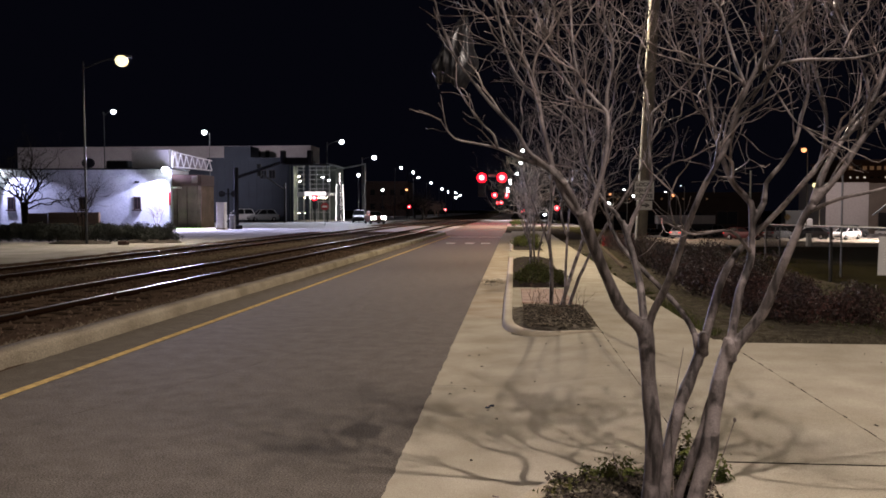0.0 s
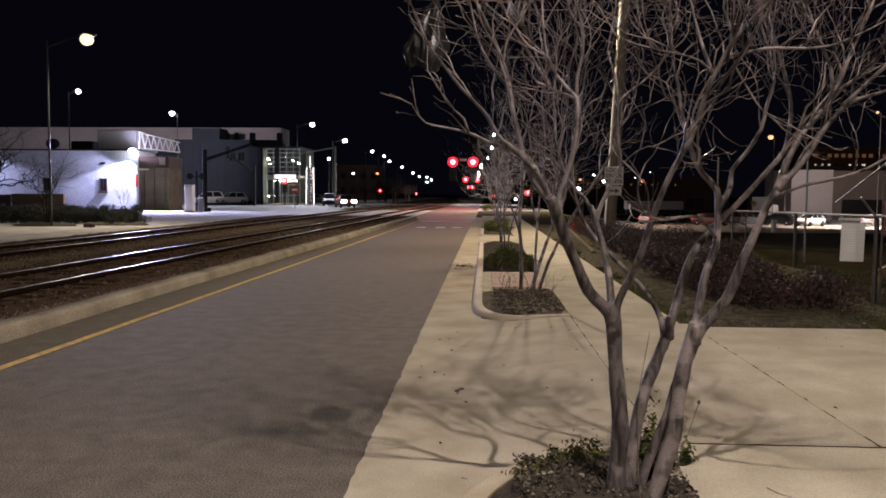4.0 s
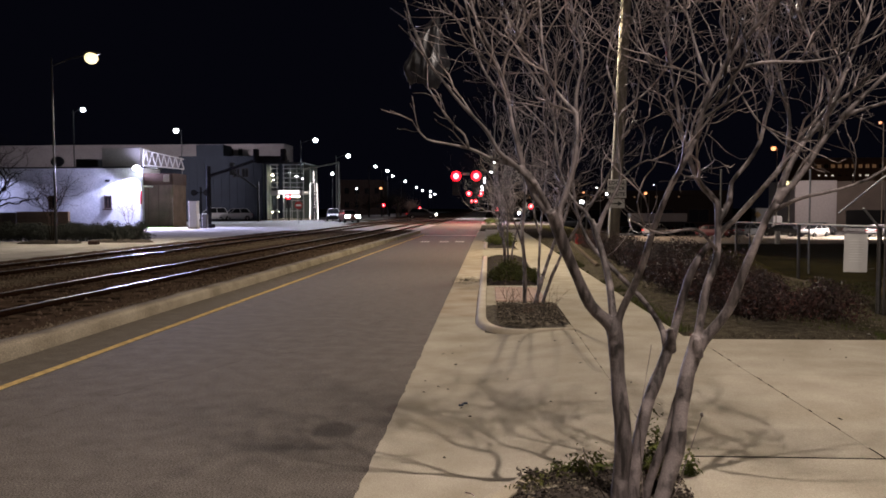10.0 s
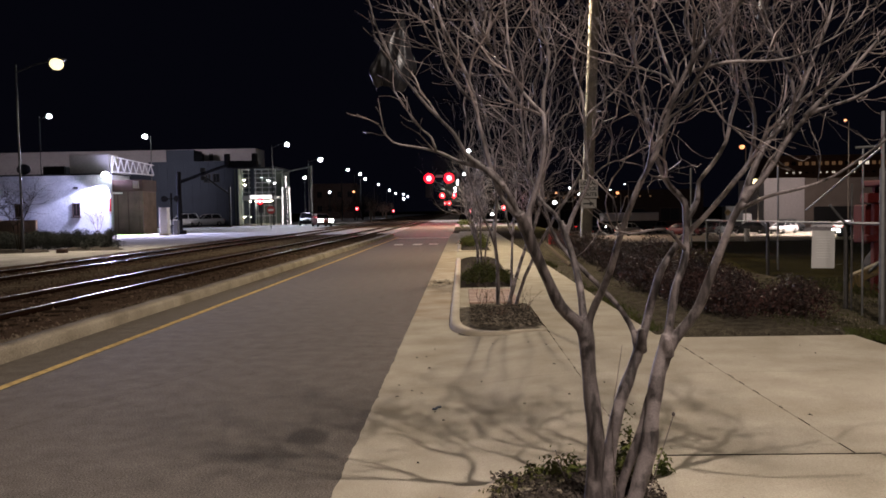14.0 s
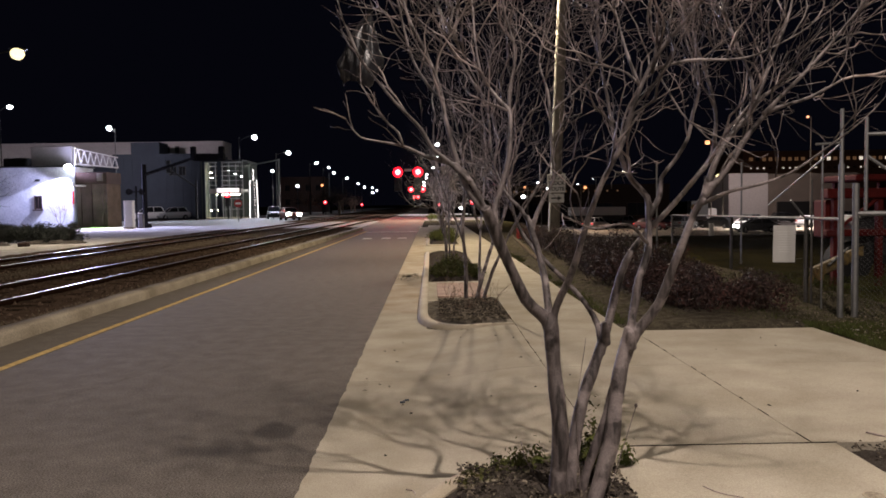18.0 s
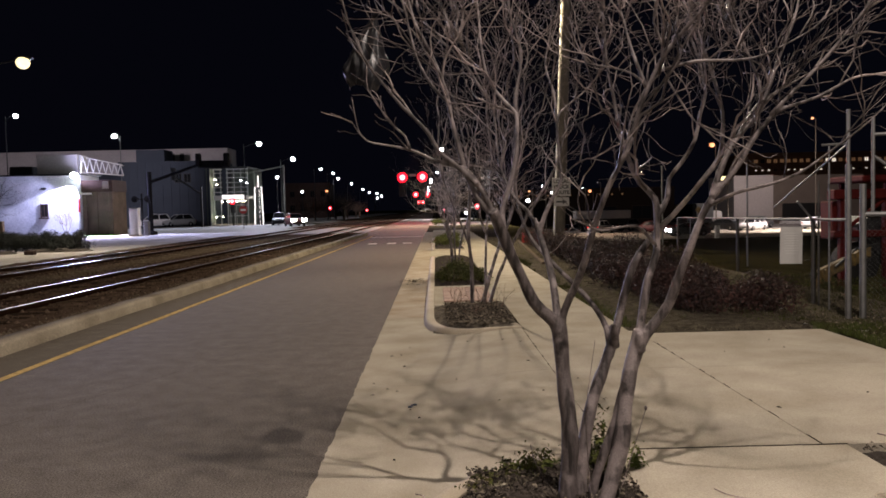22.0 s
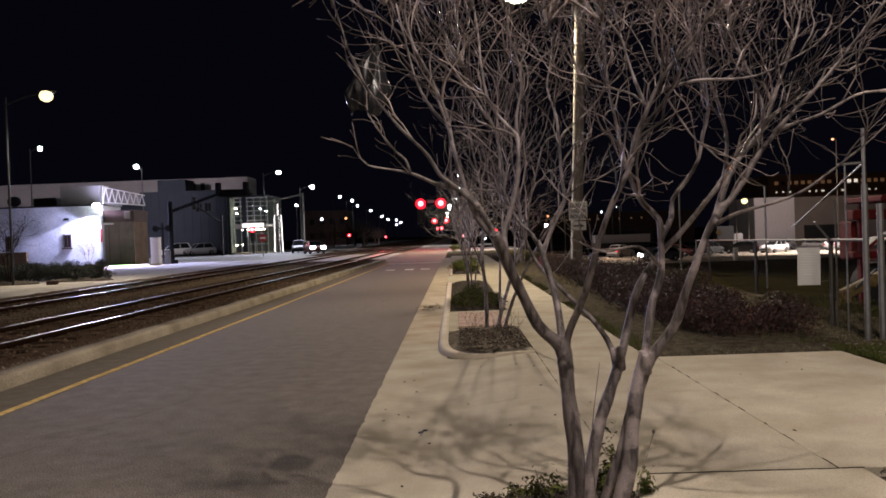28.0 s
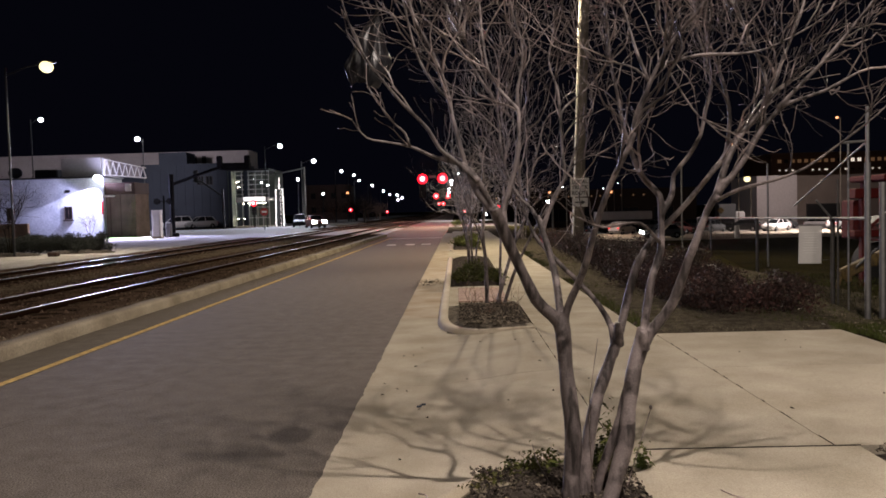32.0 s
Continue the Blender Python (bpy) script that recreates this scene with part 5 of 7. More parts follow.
# wooden utility pole with the lamp that lights the sidewalk
upole = thing("utility_pole", (4.2, 28.0, 0.0), "tall weathered wooden utility pole with a pale conduit and lamp arm", "utility pole")
part("pole", rods(((0, 0, -0.05), (0.55, 0, 11.5), 0.21, 0.15), seg=14), WOODPOLE, upole)
part("conduit", rods(((-0.17, -0.16, 0.0), (0.3, -0.14, 10.0), 0.03), seg=8), CONDUIT, upole)
part("arm", rods(((0.4, 0, 9.2), (-0.7, 0, 9.78), 0.035), ((-0.7, 0, 9.78), (-1.6, 0, 9.68), 0.035)), GALV, upole)
part("lamp_head", ball(bmesh.new(), (-1.7, 0.1, 9.84), (0.42, 0.22, 0.1), 14), GALV, upole)
# enlarged lens, with the bloom round the lamp built into its size
part("lens", ball(bmesh.new(), (-1.72, 0, 9.60), (0.42, 0.3, 0.22), 18), BULB_WARM, upole, "glowing lamp lens, oversize to take in its glare")


def lettering(text, size, m, parent, mat=INK):
    cu = bpy.data.curves.new("lettering", "FONT")
    cu.body, cu.size, cu.align_x, cu.align_y, cu.extrude = text, size, "CENTER", "CENTER", 0.002
    cu.offset = size * 0.03
    cu.materials.append(mat)
    ob = new("lettering", cu)
    ob.parent = parent
    ob.matrix_local = m
    return ob


tsign = thing("truck_route_sign", (4.3, 27.74, 2.22), "white sign with black words strapped to the wooden pole", "road sign")
part("panel", boxes(((0, 0, 0), (0.62, 0.012, 0.62)), bevel=0.004), PAPER, tsign)
for i, w in enumerate(("LOCAL", "TRUCK", "ROUTE")):
    lettering(w, 0.17, pose(0, -0.012, 0.19 - i * 0.19, 90), tsign)
part("arrow_panel", boxes(((0, 0, -0.5), (0.52, 0.012, 0.3)), bevel=0.004), PAPER, tsign)
arrow = boxes(((-0.06, -0.01, -0.5), (0.24, 0.006, 0.05)))
tip = [[arrow.verts.new((x, y, z - 0.5)) for x, z in ((0.04, -0.085), (0.19, 0.0), (0.04, 0.085))] for y in (-0.013, -0.007)]
for f in (tip[0], tip[1][::-1], *((tip[0][k], tip[1][k], tip[1][k - 1], tip[0][k - 1]) for k in range(3))):
    arrow.faces.new(f)
part("arrow", arrow, INK, tsign, "black arrow")
part("strap", rods(((-0.14, 0.06, 0.15), (0.14, 0.06, 0.15), 0.012)), GALV, tsign)

# unseen lamps over the sidewalk; the one behind the camera is added fill
cobra_lamp(5.6, 0.52, 8.95, -3.85, BULB_WARM, "street lamp out of view on an assumed steel post over the sidewalk", GALV, 0.09, 0.3)
cobra_lamp(5.6, -26.0, 9.65, -4.0, BULB_WARM, "street lamp out of view on an assumed steel post over the sidewalk", GALV, 0.09, 0.3)
# lamp posts beyond the tracks
cobra_lamp(-19.6, 36.0, 8.35, 1.85, BULB_YELLOW, "slender dark post with a glowing yellow lamp", DARKMETAL, 0.06, 0.37)
cobra_lamp(-33.7, 65.0, 9.3, 0.85, BULB_WHITE, "street lamp with white light behind the white building", DARKMETAL, 0.06, 0.24)
cobra_lamp(-25.9, 68.0, 7.85, -0.45, BULB_WHITE, "street lamp with white light beside the building", GALV, 0.06, 0.26)
cobra_lamp(-19.45, 84.0, 8.3, 1.6, BULB_WHITE, "street lamp with white light", DARKMETAL, 0.07, 0.30)
cobra_lamp(-23.4, 125.0, 9.70, 1.9, BULB_WHITE, "street lamp with white light", GALV, 0.1, 0.42)
for x, y, z, r in ((-20.5, 148, 9.25, 0.42), (-20.4, 165, 9.25, 0.44), (-22.9, 195, 9.4, 0.46), (-23.4, 230, 9.25, 0.5), (-28.2, 320, 9.95, 0.65), (-30.6, 380, 9.95, 0.7), (-30.5, 430, 10.6, 0.75), (-35.5, 540, 11.15, 0.95), (-35.4, 500, 9.2, 0.9)):
    cobra_lamp(x - 1.2, y, z, 1.2, BULB_WHITE, "distant street lamp with white light", DARKMETAL, 0.12, r * 0.72)
for x, y, z, r in ((0.95, 101, 8.9, 0.36), (1.0, 125, 8.7, 0.38), (0.5, 150, 8.2, 0.42), (-0.95, 200, 8.8, 0.5), (-1.1, 230, 9.05, 0.5), (-2.4, 300, 9.65, 0.6), (-3.0, 380, 10.3, 0.7), (3.9, 105, 1.0, 0.26)):
    cobra_lamp(x + 1.0, y, z, -1.0, BULB_WHITE, "distant street lamp on the sidewalk side", DARKMETAL, 0.1, r * 0.75)
for x, y, z, r, g in ((-20.35, 106, 6.15, 0.3, BULB_WHITE), (-21.05, 130, 4.8, 0.3, BULB_WHITE), (-19.8, 150, 5.35, 0.42, BULB_ORANGE)):
    cobra_lamp(x, y, z, 0.0, g, "low lamp post beside the far street", DARKMETAL, 0.07, r * 0.75)
# orange and white lamps over the car park
for x, y, z, r, g in ((37.4, 110, 9.35, 0.42, BULB_ORANGE), (39.2, 110.5, 4.8, 0.55, BULB_YELLOW), (55.6, 120, 13.6, 0.24, BULB_ORANGE), (14.4, 125, 3.95, 0.22, BULB_ORANGE), (23.7, 125, 3.8, 0.30, BULB_ORANGE), (11.8, 104, 2.4, 0.30, BULB_WHITE), (16.45, 115, 3.55, 0.22, BULB_WHITE), (15.5, 118, 4.5, 0.13, BULB_WHITE), (25.3, 140, 4.6, 0.09, BULB_WHITE), (23.45, 118, 4.9, 0.05, BULB_WHITE)):
    cobra_lamp(x + 0.5, y, z + 2.05, -0.5, g, "car park lamp with orange sodium light" if g is not BULB_WHITE else "car park lamp with white light", WOODPOLE, 0.09, r, "car park lamps", -2.05)

# traffic signals over the lane


def traffic_signal(x, y, z, r, label, lit=BULB_RED, post=False):
    ob = thing("traffic_signal", (x, y, z), label, "traffic signal", "traffic signals")
    part("housing", boxes(((0, 0.15, -r * 2.2), (r * 2.2, 0.25, r * 7)), bevel=0.03), DARKMETAL, ob)
    # oversize red lens draws in the halo, the pale core the overexposed middle
    lens = part("red_lens", ball(bmesh.new(), (0, 0, 0), (r * 1.5, 0.12, r * 1.5), 16), lit, ob, "glowing red lens, oversize to take in its halo")
    part("lens_core", ball(bmesh.new(), (0, -0.15, 0), (r * 0.8, 0.08, r * 0.8), 14), BULB_CORE, lens)
    if post:
        part("post", rods(((0, 0.2, -z - 0.05), (0, 0.2, r), 0.07)), DARKMETAL, ob)
    for k in (1, 2):
        part("dark_lens", ball(bmesh.new(), (0, 0.02, -r * 2.2 * k), (r * 0.9, 0.06, r * 0.9), 10), BLACK, ob)
    return ob


def gantry(y, xs, z, reach, r):
    g = thing("signal_gantry", (reach, y + 0.35, 0), "mast arm that carries traffic signals over the lane", "signal mast", "signal masts")
    part("mast", rods(((0, 0, -0.05), (0, 0, z + 0.6), 0.13, 0.1)), DARKMETAL, g)
    part("arm", rods(((0, 0, z + 0.45), (min(xs) - reach - 0.8, 0, z + 0.55), 0.07, 0.05)), DARKMETAL, g)
    part("street_name_plate", boxes((((xs[0] + xs[1]) / 2 - reach, -0.08, z + 0.3), (1.0, 0.02, 0.3))), SIGN, g)
    for x in xs:
        traffic_signal(x, y, z, r, "hanging traffic signal showing red")


gantry(117.0, (-4.62, -1.75), 6.2, 3.2, 0.48)
gantry(200.0, (-4.74, -1.91), 5.2, 2.0, 0.45)
gantry(330.0, (-7.04, -5.08), 4.5, 2.0, 0.5)
for x, y, z in ((-19.3, 150, 2.2), (-16.8, 200, 1.7), (5.2, 101, 1.8), (1.6, 150, 1.4), (-20.8, 84.0, 2.5)):
    traffic_signal(x, y, z, 0.21, "small red signal far down the street", post=True)

# level crossing: cantilever, flasher mast, relay cabinet
cant = thing("crossing_cantilever", (-17.9, 51.5, 0.0), "dark steel crossing cantilever with signal heads seen from behind", "crossing signal")
part("mast", rods(((0, 0, -0.05), (0, 0, 3.95), 0.16, 0.14), seg=12), MATTE, cant)
part("mast_base", boxes(((0, 0, 0.1), (0.6, 0.6, 0.3)), bevel=0.05), MATTE, cant)
part("arm", rods(((0, 0, 3.3), (3.2, 0, 4.35), 0.10, 0.09), ((3.2, 0, 4.35), (5.0, 0, 4.5), 0.07, 0.06)), MATTE, cant)
part("arm_beam", boxes(((4.1, 0, 4.35), (2.0, 0.16, 0.45)), bevel=0.03), MATTE, cant)
for x in (3.15, 4.9):
    part("signal_head", boxes(((x, -0.1, 4.6), (0.34, 0.3, 0.85)), bevel=0.05), MATTE, cant)
fl = thing("crossing_flasher", (-18.25, 51.0, 0.0), "small crossing flasher post with two dark hooded heads", "crossing signal")
part("post", rods(((0, 0, -0.05), (0, 0, 2.6), 0.06)), MATTE, fl)
part("crossbar", rods(((-0.42, 0, 2.25), (0.42, 0, 2.25), 0.03)), MATTE, fl)
for x in (-0.4, 0.4):
    part("flasher_head", rods(((x, -0.12, 2.25), (x, 0.14, 2.25), 0.2, 0.15), seg=14), MATTE, fl)
cab = thing("signal_cabinet", (-17.9, 48.8, 0.04), "pale grey metal relay cabinet on a concrete foot", "signal cabinet")
part("body", boxes(((0, 0, 0.8), (0.52, 0.42, 1.6)), bevel=0.04), WHITEWALL, cab)
part("door", boxes(((0, -0.215, 0.85), (0.44, 0.02, 1.3)), bevel=0.005), WHITEWALL, cab)
part("lid", boxes(((0, 0, 1.62), (0.56, 0.46, 0.07)), bevel=0.03), WHITEWALL, cab)
part("foot", boxes(((0, 0, 0.03), (0.62, 0.52, 0.1))), KERB, cab)
cab2 = thing("meter_box", (-17.7, 50.2, 0.04), "small grey service box beside the mast", "service box")
part("body", boxes(((0, 0, 0.4), (0.3, 0.3, 0.9)), bevel=0.03), FENCESTEEL, cab2)
stop = thing("stop_sign", (-15.15, 64.6, 0.0), "red octagonal road sign on a thin steel post", "road sign")
part("post", rods(((0, 0, -0.05), (0, 0, 1.75), 0.03)), GALV, stop)
face = bmesh.new()
rod(face, (0, -0.06, 1.5), (0, -0.03, 1.5), 0.33, seg=8)
bmesh.ops.rotate(face, verts=face.verts[:], cent=(0, 0, 1.5), matrix=Matrix.Rotation(radians(22.5), 3, "Y"))
part("panel", face, REDPANEL, stop, "red octagon panel")
part("printed_bar", boxes(((0, -0.065, 1.5), (0.4, 0.008, 0.14))), SIGN, stop, "white lettering band")
mast2 = thing("signal_mast", (-22.8, 80.0, 0.0), "dark mast with a short upswept arm", "signal mast")
part("mast", rods(((0, 0, -0.05), (0, 0, 3.9), 0.13, 0.11)), DARKMETAL, mast2)
part("arm", rods(((0, 0, 3.2), (-2.6, 0, 5.0), 0.09, 0.07)), DARKMETAL, mast2)
part("signal_head", boxes(((-2.6, 0, 5.2), (0.4, 0.35, 1.2)), bevel=0.05), BLACK, mast2)
mast3 = thing("signal_mast", (-19.6, 88.0, 0.0), "pale mast arm over the far street", "signal mast")
part("mast", rods(((3.4, 0, -0.05), (3.4, 0, 6.3), 0.12, 0.1)), GALV, mast3)
part("arm", rods(((3.4, 0, 6.2), (-0.4, 0, 5.5), 0.08, 0.06)), GALV, mast3)

# ------------------------------------------------------------------ buildings


def window(parent, m, w, h, glassy=WINDARK, frame_mat=ALU, sill=True):
    win = part("window", boxes(((0, -0.02, 0), (w, 0.04, h))), glassy, parent)
    win.matrix_local = m
    part("frame", boxes(((-w / 2, -0.05, 0), (0.06, 0.06, h + 0.12)), ((w / 2, -0.05, 0), (0.06, 0.06, h + 0.12)), ((0, -0.05, h / 2), (w - 0.06, 0.06, 0.06)), ((0, -0.05, -h / 2), (w - 0.06, 0.06, 0.06)), ((0, -0.05, 0), (0.04, 0.05, h - 0.06))), frame_mat, win)
    if sill:
        part("sill", boxes(((0, -0.1, -h / 2 - 0.1), (w + 0.2, 0.16, 0.08))), frame_mat, win)
    return win


white = thing("white_building", (-36, 54, 0), "low white-painted brick building lit by wall lamps", "building")
part("wall", boxes(((0, 1.5, 2.0), (25.4, 3, 4.0))), WHITEBRICK, white)
part("roof_edge", boxes(((0, 1.5, 4.04), (25.6, 3.2, 0.1)), bevel=0.02), DARKMETAL, white)
for x in (10.3, 6.4, 1.2, -4.0, -9.0):
    window(white, pose(x, -0.004, 1.7), 0.44, 0.8, WINDARK, BROWN)
part("vent", boxes(((10.3, -0.06, 3.15), (0.32, 0.12, 0.14)), bevel=0.03), DARKMETAL, white)
part("poster", boxes(((12.58, -0.03, 2.0), (0.14, 0.05, 0.9)), bevel=0.01), REDPANEL, white, "red poster beside the entrance")
part("parapet_block", boxes(((10.7, 2, 4.75), (2.7, 1.6, 1.4)), bevel=0.03), PALEWALL, white)
for x in (12.2, 0.1):
    wl = part("wall_lamp", ball(bmesh.new(), (x + 0.35, -0.55, 3.95), (0.26, 0.2, 0.2), 14), BULB_WHITE, white, "glaring white wall lamp")
porch = thing("entrance_block", (-23.0, 54.1, 0), "tan and brown entrance block at the building's corner", "building")
part("wall", boxes(((0.74, 1.2, 1.43), (2.0, 2.4, 2.86)), bevel=0.02), PORCHWALL, porch)
part("band", boxes(((0.74, 1.2, 3.25), (2.06, 2.5, 0.78)), bevel=0.02), BROWN, porch)
part("pilaster", boxes(((1.45, -0.03, 1.43), (0.12, 0.06, 2.8)), bevel=0.01), PORCHWALL, porch)
part("panel", boxes(((1.35, -0.12, 3.3), (0.4, 0.1, 0.5)), bevel=0.02), TAN, porch)
for x in (0.05, 0.75):
    part("panel_joint", boxes(((x, -0.012, 1.43), (0.04, 0.024, 2.8))), BROWN, porch)
part("door_canopy", boxes(((0.1, -0.4, 2.75), (0.6, 0.8, 0.1)), bevel=0.02), WHITEWALL, porch)
truss = thing("roof_truss_sign", (-23.5, 54.6, 3.6), "white steel lattice frame on the roof edge", "roof frame")
part("upright", rods(((0, 0, 0), (0, 0, 1.75), 0.07)), ALU, truss)
for z0, z1 in ((1.65, 1.15), (0.62, 0.45)):
    part("chord", rods(((0, 0, z0), (1.85, 2.6, z1), 0.045)), WHITEWALL, truss)
for i in range(7):
    a, b, c = i / 7, (i + 0.5) / 7, (i + 1) / 7
    part("lattice_bar", rods(((1.85 * a, 2.6 * a, 0.62 - 0.17 * a), (1.85 * b, 2.6 * b, 1.65 - 0.5 * b), 0.04), ((1.85 * b, 2.6 * b, 1.65 - 0.5 * b), (1.85 * c, 2.6 * c, 0.62 - 0.17 * c), 0.04), seg=6), WHITEWALL, truss)
dish = thing("satellite_dish", (-29.6, 54.8, 4.05), "dark satellite dish on the flat roof", "satellite dish")
part("bowl", ball(bmesh.new(), (0, 0, 0.45), (0.5, 0.16, 0.36), 14), DARKMETAL, dish)
part("stand", rods(((0, 0.1, 0), (0, 0.1, 0.4), 0.04)), DARKMETAL, dish)
hv = thing("roof_unit", (-27.6, 55.5, 4.08), "dark low air-conditioning unit on the flat roof", "roof unit")
part("casing", boxes(((0, 0, 0.3), (1.6, 1.2, 0.6)), bevel=0.08), DARKMETAL, hv)
enc = thing("bin_enclosure", (-29.5, 50.5, 0.0), "low tan enclosure wall with a dark gate", "enclosure")
part("wall", boxes(((1.2, 0, 0.54), (3.4, 0.25, 1.08)), bevel=0.02), OCHRE, enc)
part("gate", boxes(((-1.4, 0, 0.52), (1.6, 0.1, 1.0))), TAN, enc)

hall = thing("long_white_hall", (-62, 97, 0), "long pale two-storey hall behind the low building", "building")
part("wall", boxes(((19.1, 2, 3.1), (36.9, 4, 6.2))), GREYWALL, hall)
part("upper_band", boxes(((19.1, 1.95, 7.6), (37.1, 4.2, 2.8))), HALLBAND, hall)
for i in range(2):
    part("roof_window", boxes(((31.2 + i * 1.1, -0.18, 8.0), (0.5, 0.06, 0.9))), BLACK, hall)
grey = thing("blue_grey_building", (-29.0, 89, 0), "blue-grey metal-clad building with small high windows", "building")
part("wall", boxes(((0, 3.8, 3.53), (10.5, 7.6, 7.06))), GREYWALL, grey)
part("penthouse", boxes(((-2.05, 2.4, 7.72), (3.1, 3.0, 1.36)), bevel=0.03), GREYWALL, grey)
for i in range(12):
    part("rib", boxes(((-5.0 + i * 0.9, -0.03, 3.5), (0.06, 0.06, 6.9))), GREYWALL, grey)
for x in (1.2, 2.2):
    window(grey, pose(x, -0.005, 5.2), 0.7, 0.9, WINDARK, DARKMETAL, False)

lobby = thing("glass_lobby", Matrix.Translation((-21.8, 86, 0)) @ Matrix.Diagonal((0.68, 1, 1, 1)), "brightly lit glass-fronted lobby with a curtain wall", "building")
part("floor", boxes(((0, 3.5, 0.06), (6.0, 7, 0.1))), CONCRETE, lobby)
part("back_wall", boxes(((0, 7.0, 3.0), (6.2, 0.2, 6.0))), LOBBY, lobby)
part("side_wall", boxes(((-3.1, 3.5, 3.0), (0.2, 7, 6.0))), LOBBY, lobby)
part("side_wall", boxes(((3.1, 5.2, 3.0), (0.2, 3.6, 6.0))), LOBBY, lobby)
part("roof", boxes(((0, 3.5, 6.05), (6.6, 7.6, 0.2))), DARKMETAL, lobby)
part("mezzanine", boxes(((0.6, 4.8, 3.0), (4.8, 4.4, 0.25))), WHITEWALL, lobby)
for z in (1.0, 2.9, 3.5, 4.0, 4.5, 5.0, 5.5, 5.9):
    part("transom", boxes(((0.6, -0.02, z), (5.2, 0.09, 0.07 if z != 2.9 else 0.5))), ALU if z != 2.9 else WHITEWALL, lobby)
for i in range(6):
    part("mullion", boxes(((-2.0 + i * 1.04, -0.02, 3.0), (0.07, 0.1, 6.0))), ALU, lobby)
part("side_pier", boxes(((-2.75, -0.1, 3.0), (0.35, 0.2, 6.0))), GREYWALL, lobby)
part("pier", boxes(((-0.35, -0.1, 3.4), (0.55, 0.3, 6.4))), GREYWALL, lobby)
for px, py, pz, lx, ly in ((-2.5, 2.0, 4.9, 0.3, 0.3), (-2.35, 2.0, 4.35, 0.25, 0.2), (-2.55, 2.0, 0.9, 0.18, 0.2), (-1.5, 2.2, 0.9, 0.18, 0.2), (0.6, 1.0, 2.55, 3.6, 0.2)):
    part("ceiling_light", boxes(((px, py, pz), (lx, ly, 0.08))), BULB_WARM, lobby, "bright ceiling light")
for px in (0.35, 1.4, 2.4):
    part("ceiling_light", boxes(((px, 2.0, 5.2 - px * 0.3), (0.3, 0.25, 0.07))), BULB_WHITE, lobby, "bright ceiling light")
part("upper_wall", boxes(((-1.0, 2.6, 4.5), (1.7, 0.15, 2.8))), DARKMETAL, lobby, "dark panel behind the glass")
part("canopy", boxes(((1.35, -0.7, 2.95), (3.3, 1.3, 0.12)), bevel=0.03), WHITEWALL, lobby)
# emission stands in for lobby light on the canopy's white edge
part("lit_fascia", boxes(((1.35, -1.38, 2.95), (3.3, 0.06, 0.42)), bevel=0.02), FASCIA, lobby, "white fascia over the doors, made to glow for the light on it")
for i in range(3):
    part("door_leaf", boxes(((0.45 + i * 0.95, -0.06, 1.1), (0.06, 0.05, 2.1)), ((0.9 + i * 0.95, -0.06, 2.12), (0.9, 0.05, 0.06))), ALU, lobby)
spark = thing("light_wrapped_post", (-18.3, 85.0, 0), "slender post wrapped in white fairy lights", "light column")
part("post", rods(((0, 0, -0.05), (0, 0, 5.2), 0.08, 0.05)), DARKMETAL, spark)
srnd = random.Random(2)
bulb = bpy.data.meshes.new("fairy_light")
fb = ball(bmesh.new(), (0, 0, 0), (0.042, 0.042, 0.058), 6)
fb.to_mesh(bulb)
fb.free()
bulb.materials.append(SPARKLE)
for lx, ly in ((-0.34, -0.1), (0.34, -0.1), (0.0, 0.25)):
    part("leg", rods(((lx * 1.25, ly, -0.05), (lx, ly, 3.9), 0.03), ((lx, ly, 3.9), (lx * 0.25, ly * 0.3, 4.35), 0.03)), DARKMETAL, spark)
    for k in range(34):
        z = 0.12 + k * 0.114
        w = 1.25 - 0.25 * z / 3.9
        link("fairy_light", bulb, spark, pose(lx * w + srnd.uniform(-0.03, 0.03), ly - 0.04, z))
for k in range(12):
    link("fairy_light", bulb, spark, pose(srnd.uniform(-0.07, 0.07) * (1 - k / 12), -0.04, 3.95 + k * 0.1))
low = thing("low_dark_building", (-20, 210, 0), "dark two-storey building far down the street", "building")
part("wall", boxes(((-12.7, 5, 4.4), (11.4, 10, 8.8))), BROWN, low)
part("parapet", boxes(((-12.7, 0, 8.9), (11.7, 0.4, 0.3)), bevel=0.03), BROWN, low)
for z in (2.6, 6.2):
    for i in range(4):
        window(low, pose(-16.6 + i * 2.6, -0.005, z), 1.2, 1.5, WINDARK, BROWN)

ware = thing("pale_warehouse", Matrix.Translation((50.8, 130, -2.05)) @ Matrix.Diagonal((2.1, 1, 2.3, 1)), "pale windowless box building beside the car park", "building")
part("wall", boxes(((0, 6, 1.7), (3.0, 12, 3.4))), PALEWALL, ware)
part("wall", boxes(((5.0, 6.6, 1.68), (7, 12, 3.36))), TAN, ware)
# black block before the wall stands for the shade inside an opening
part("opening_shade_block", boxes(((3.8, 0.5, 0.75), (3.0, 0.3, 1.3))), BLACK, ware)
hotel = thing("hotel_block", Matrix.Translation((112, 200, -2.05)) @ Matrix.Diagonal((1.6, 1.6, 1.77, 1)), "distant brown hotel with rows of lit windows", "building")
part("wall", boxes(((0, 6, 4.2), (44, 12, 8.4))), FACADE, hotel)
part("cornice", boxes(((0, 5.9, 8.55), (44.6, 12.6, 0.3))), FACADE, hotel)
hr = random.Random(4)
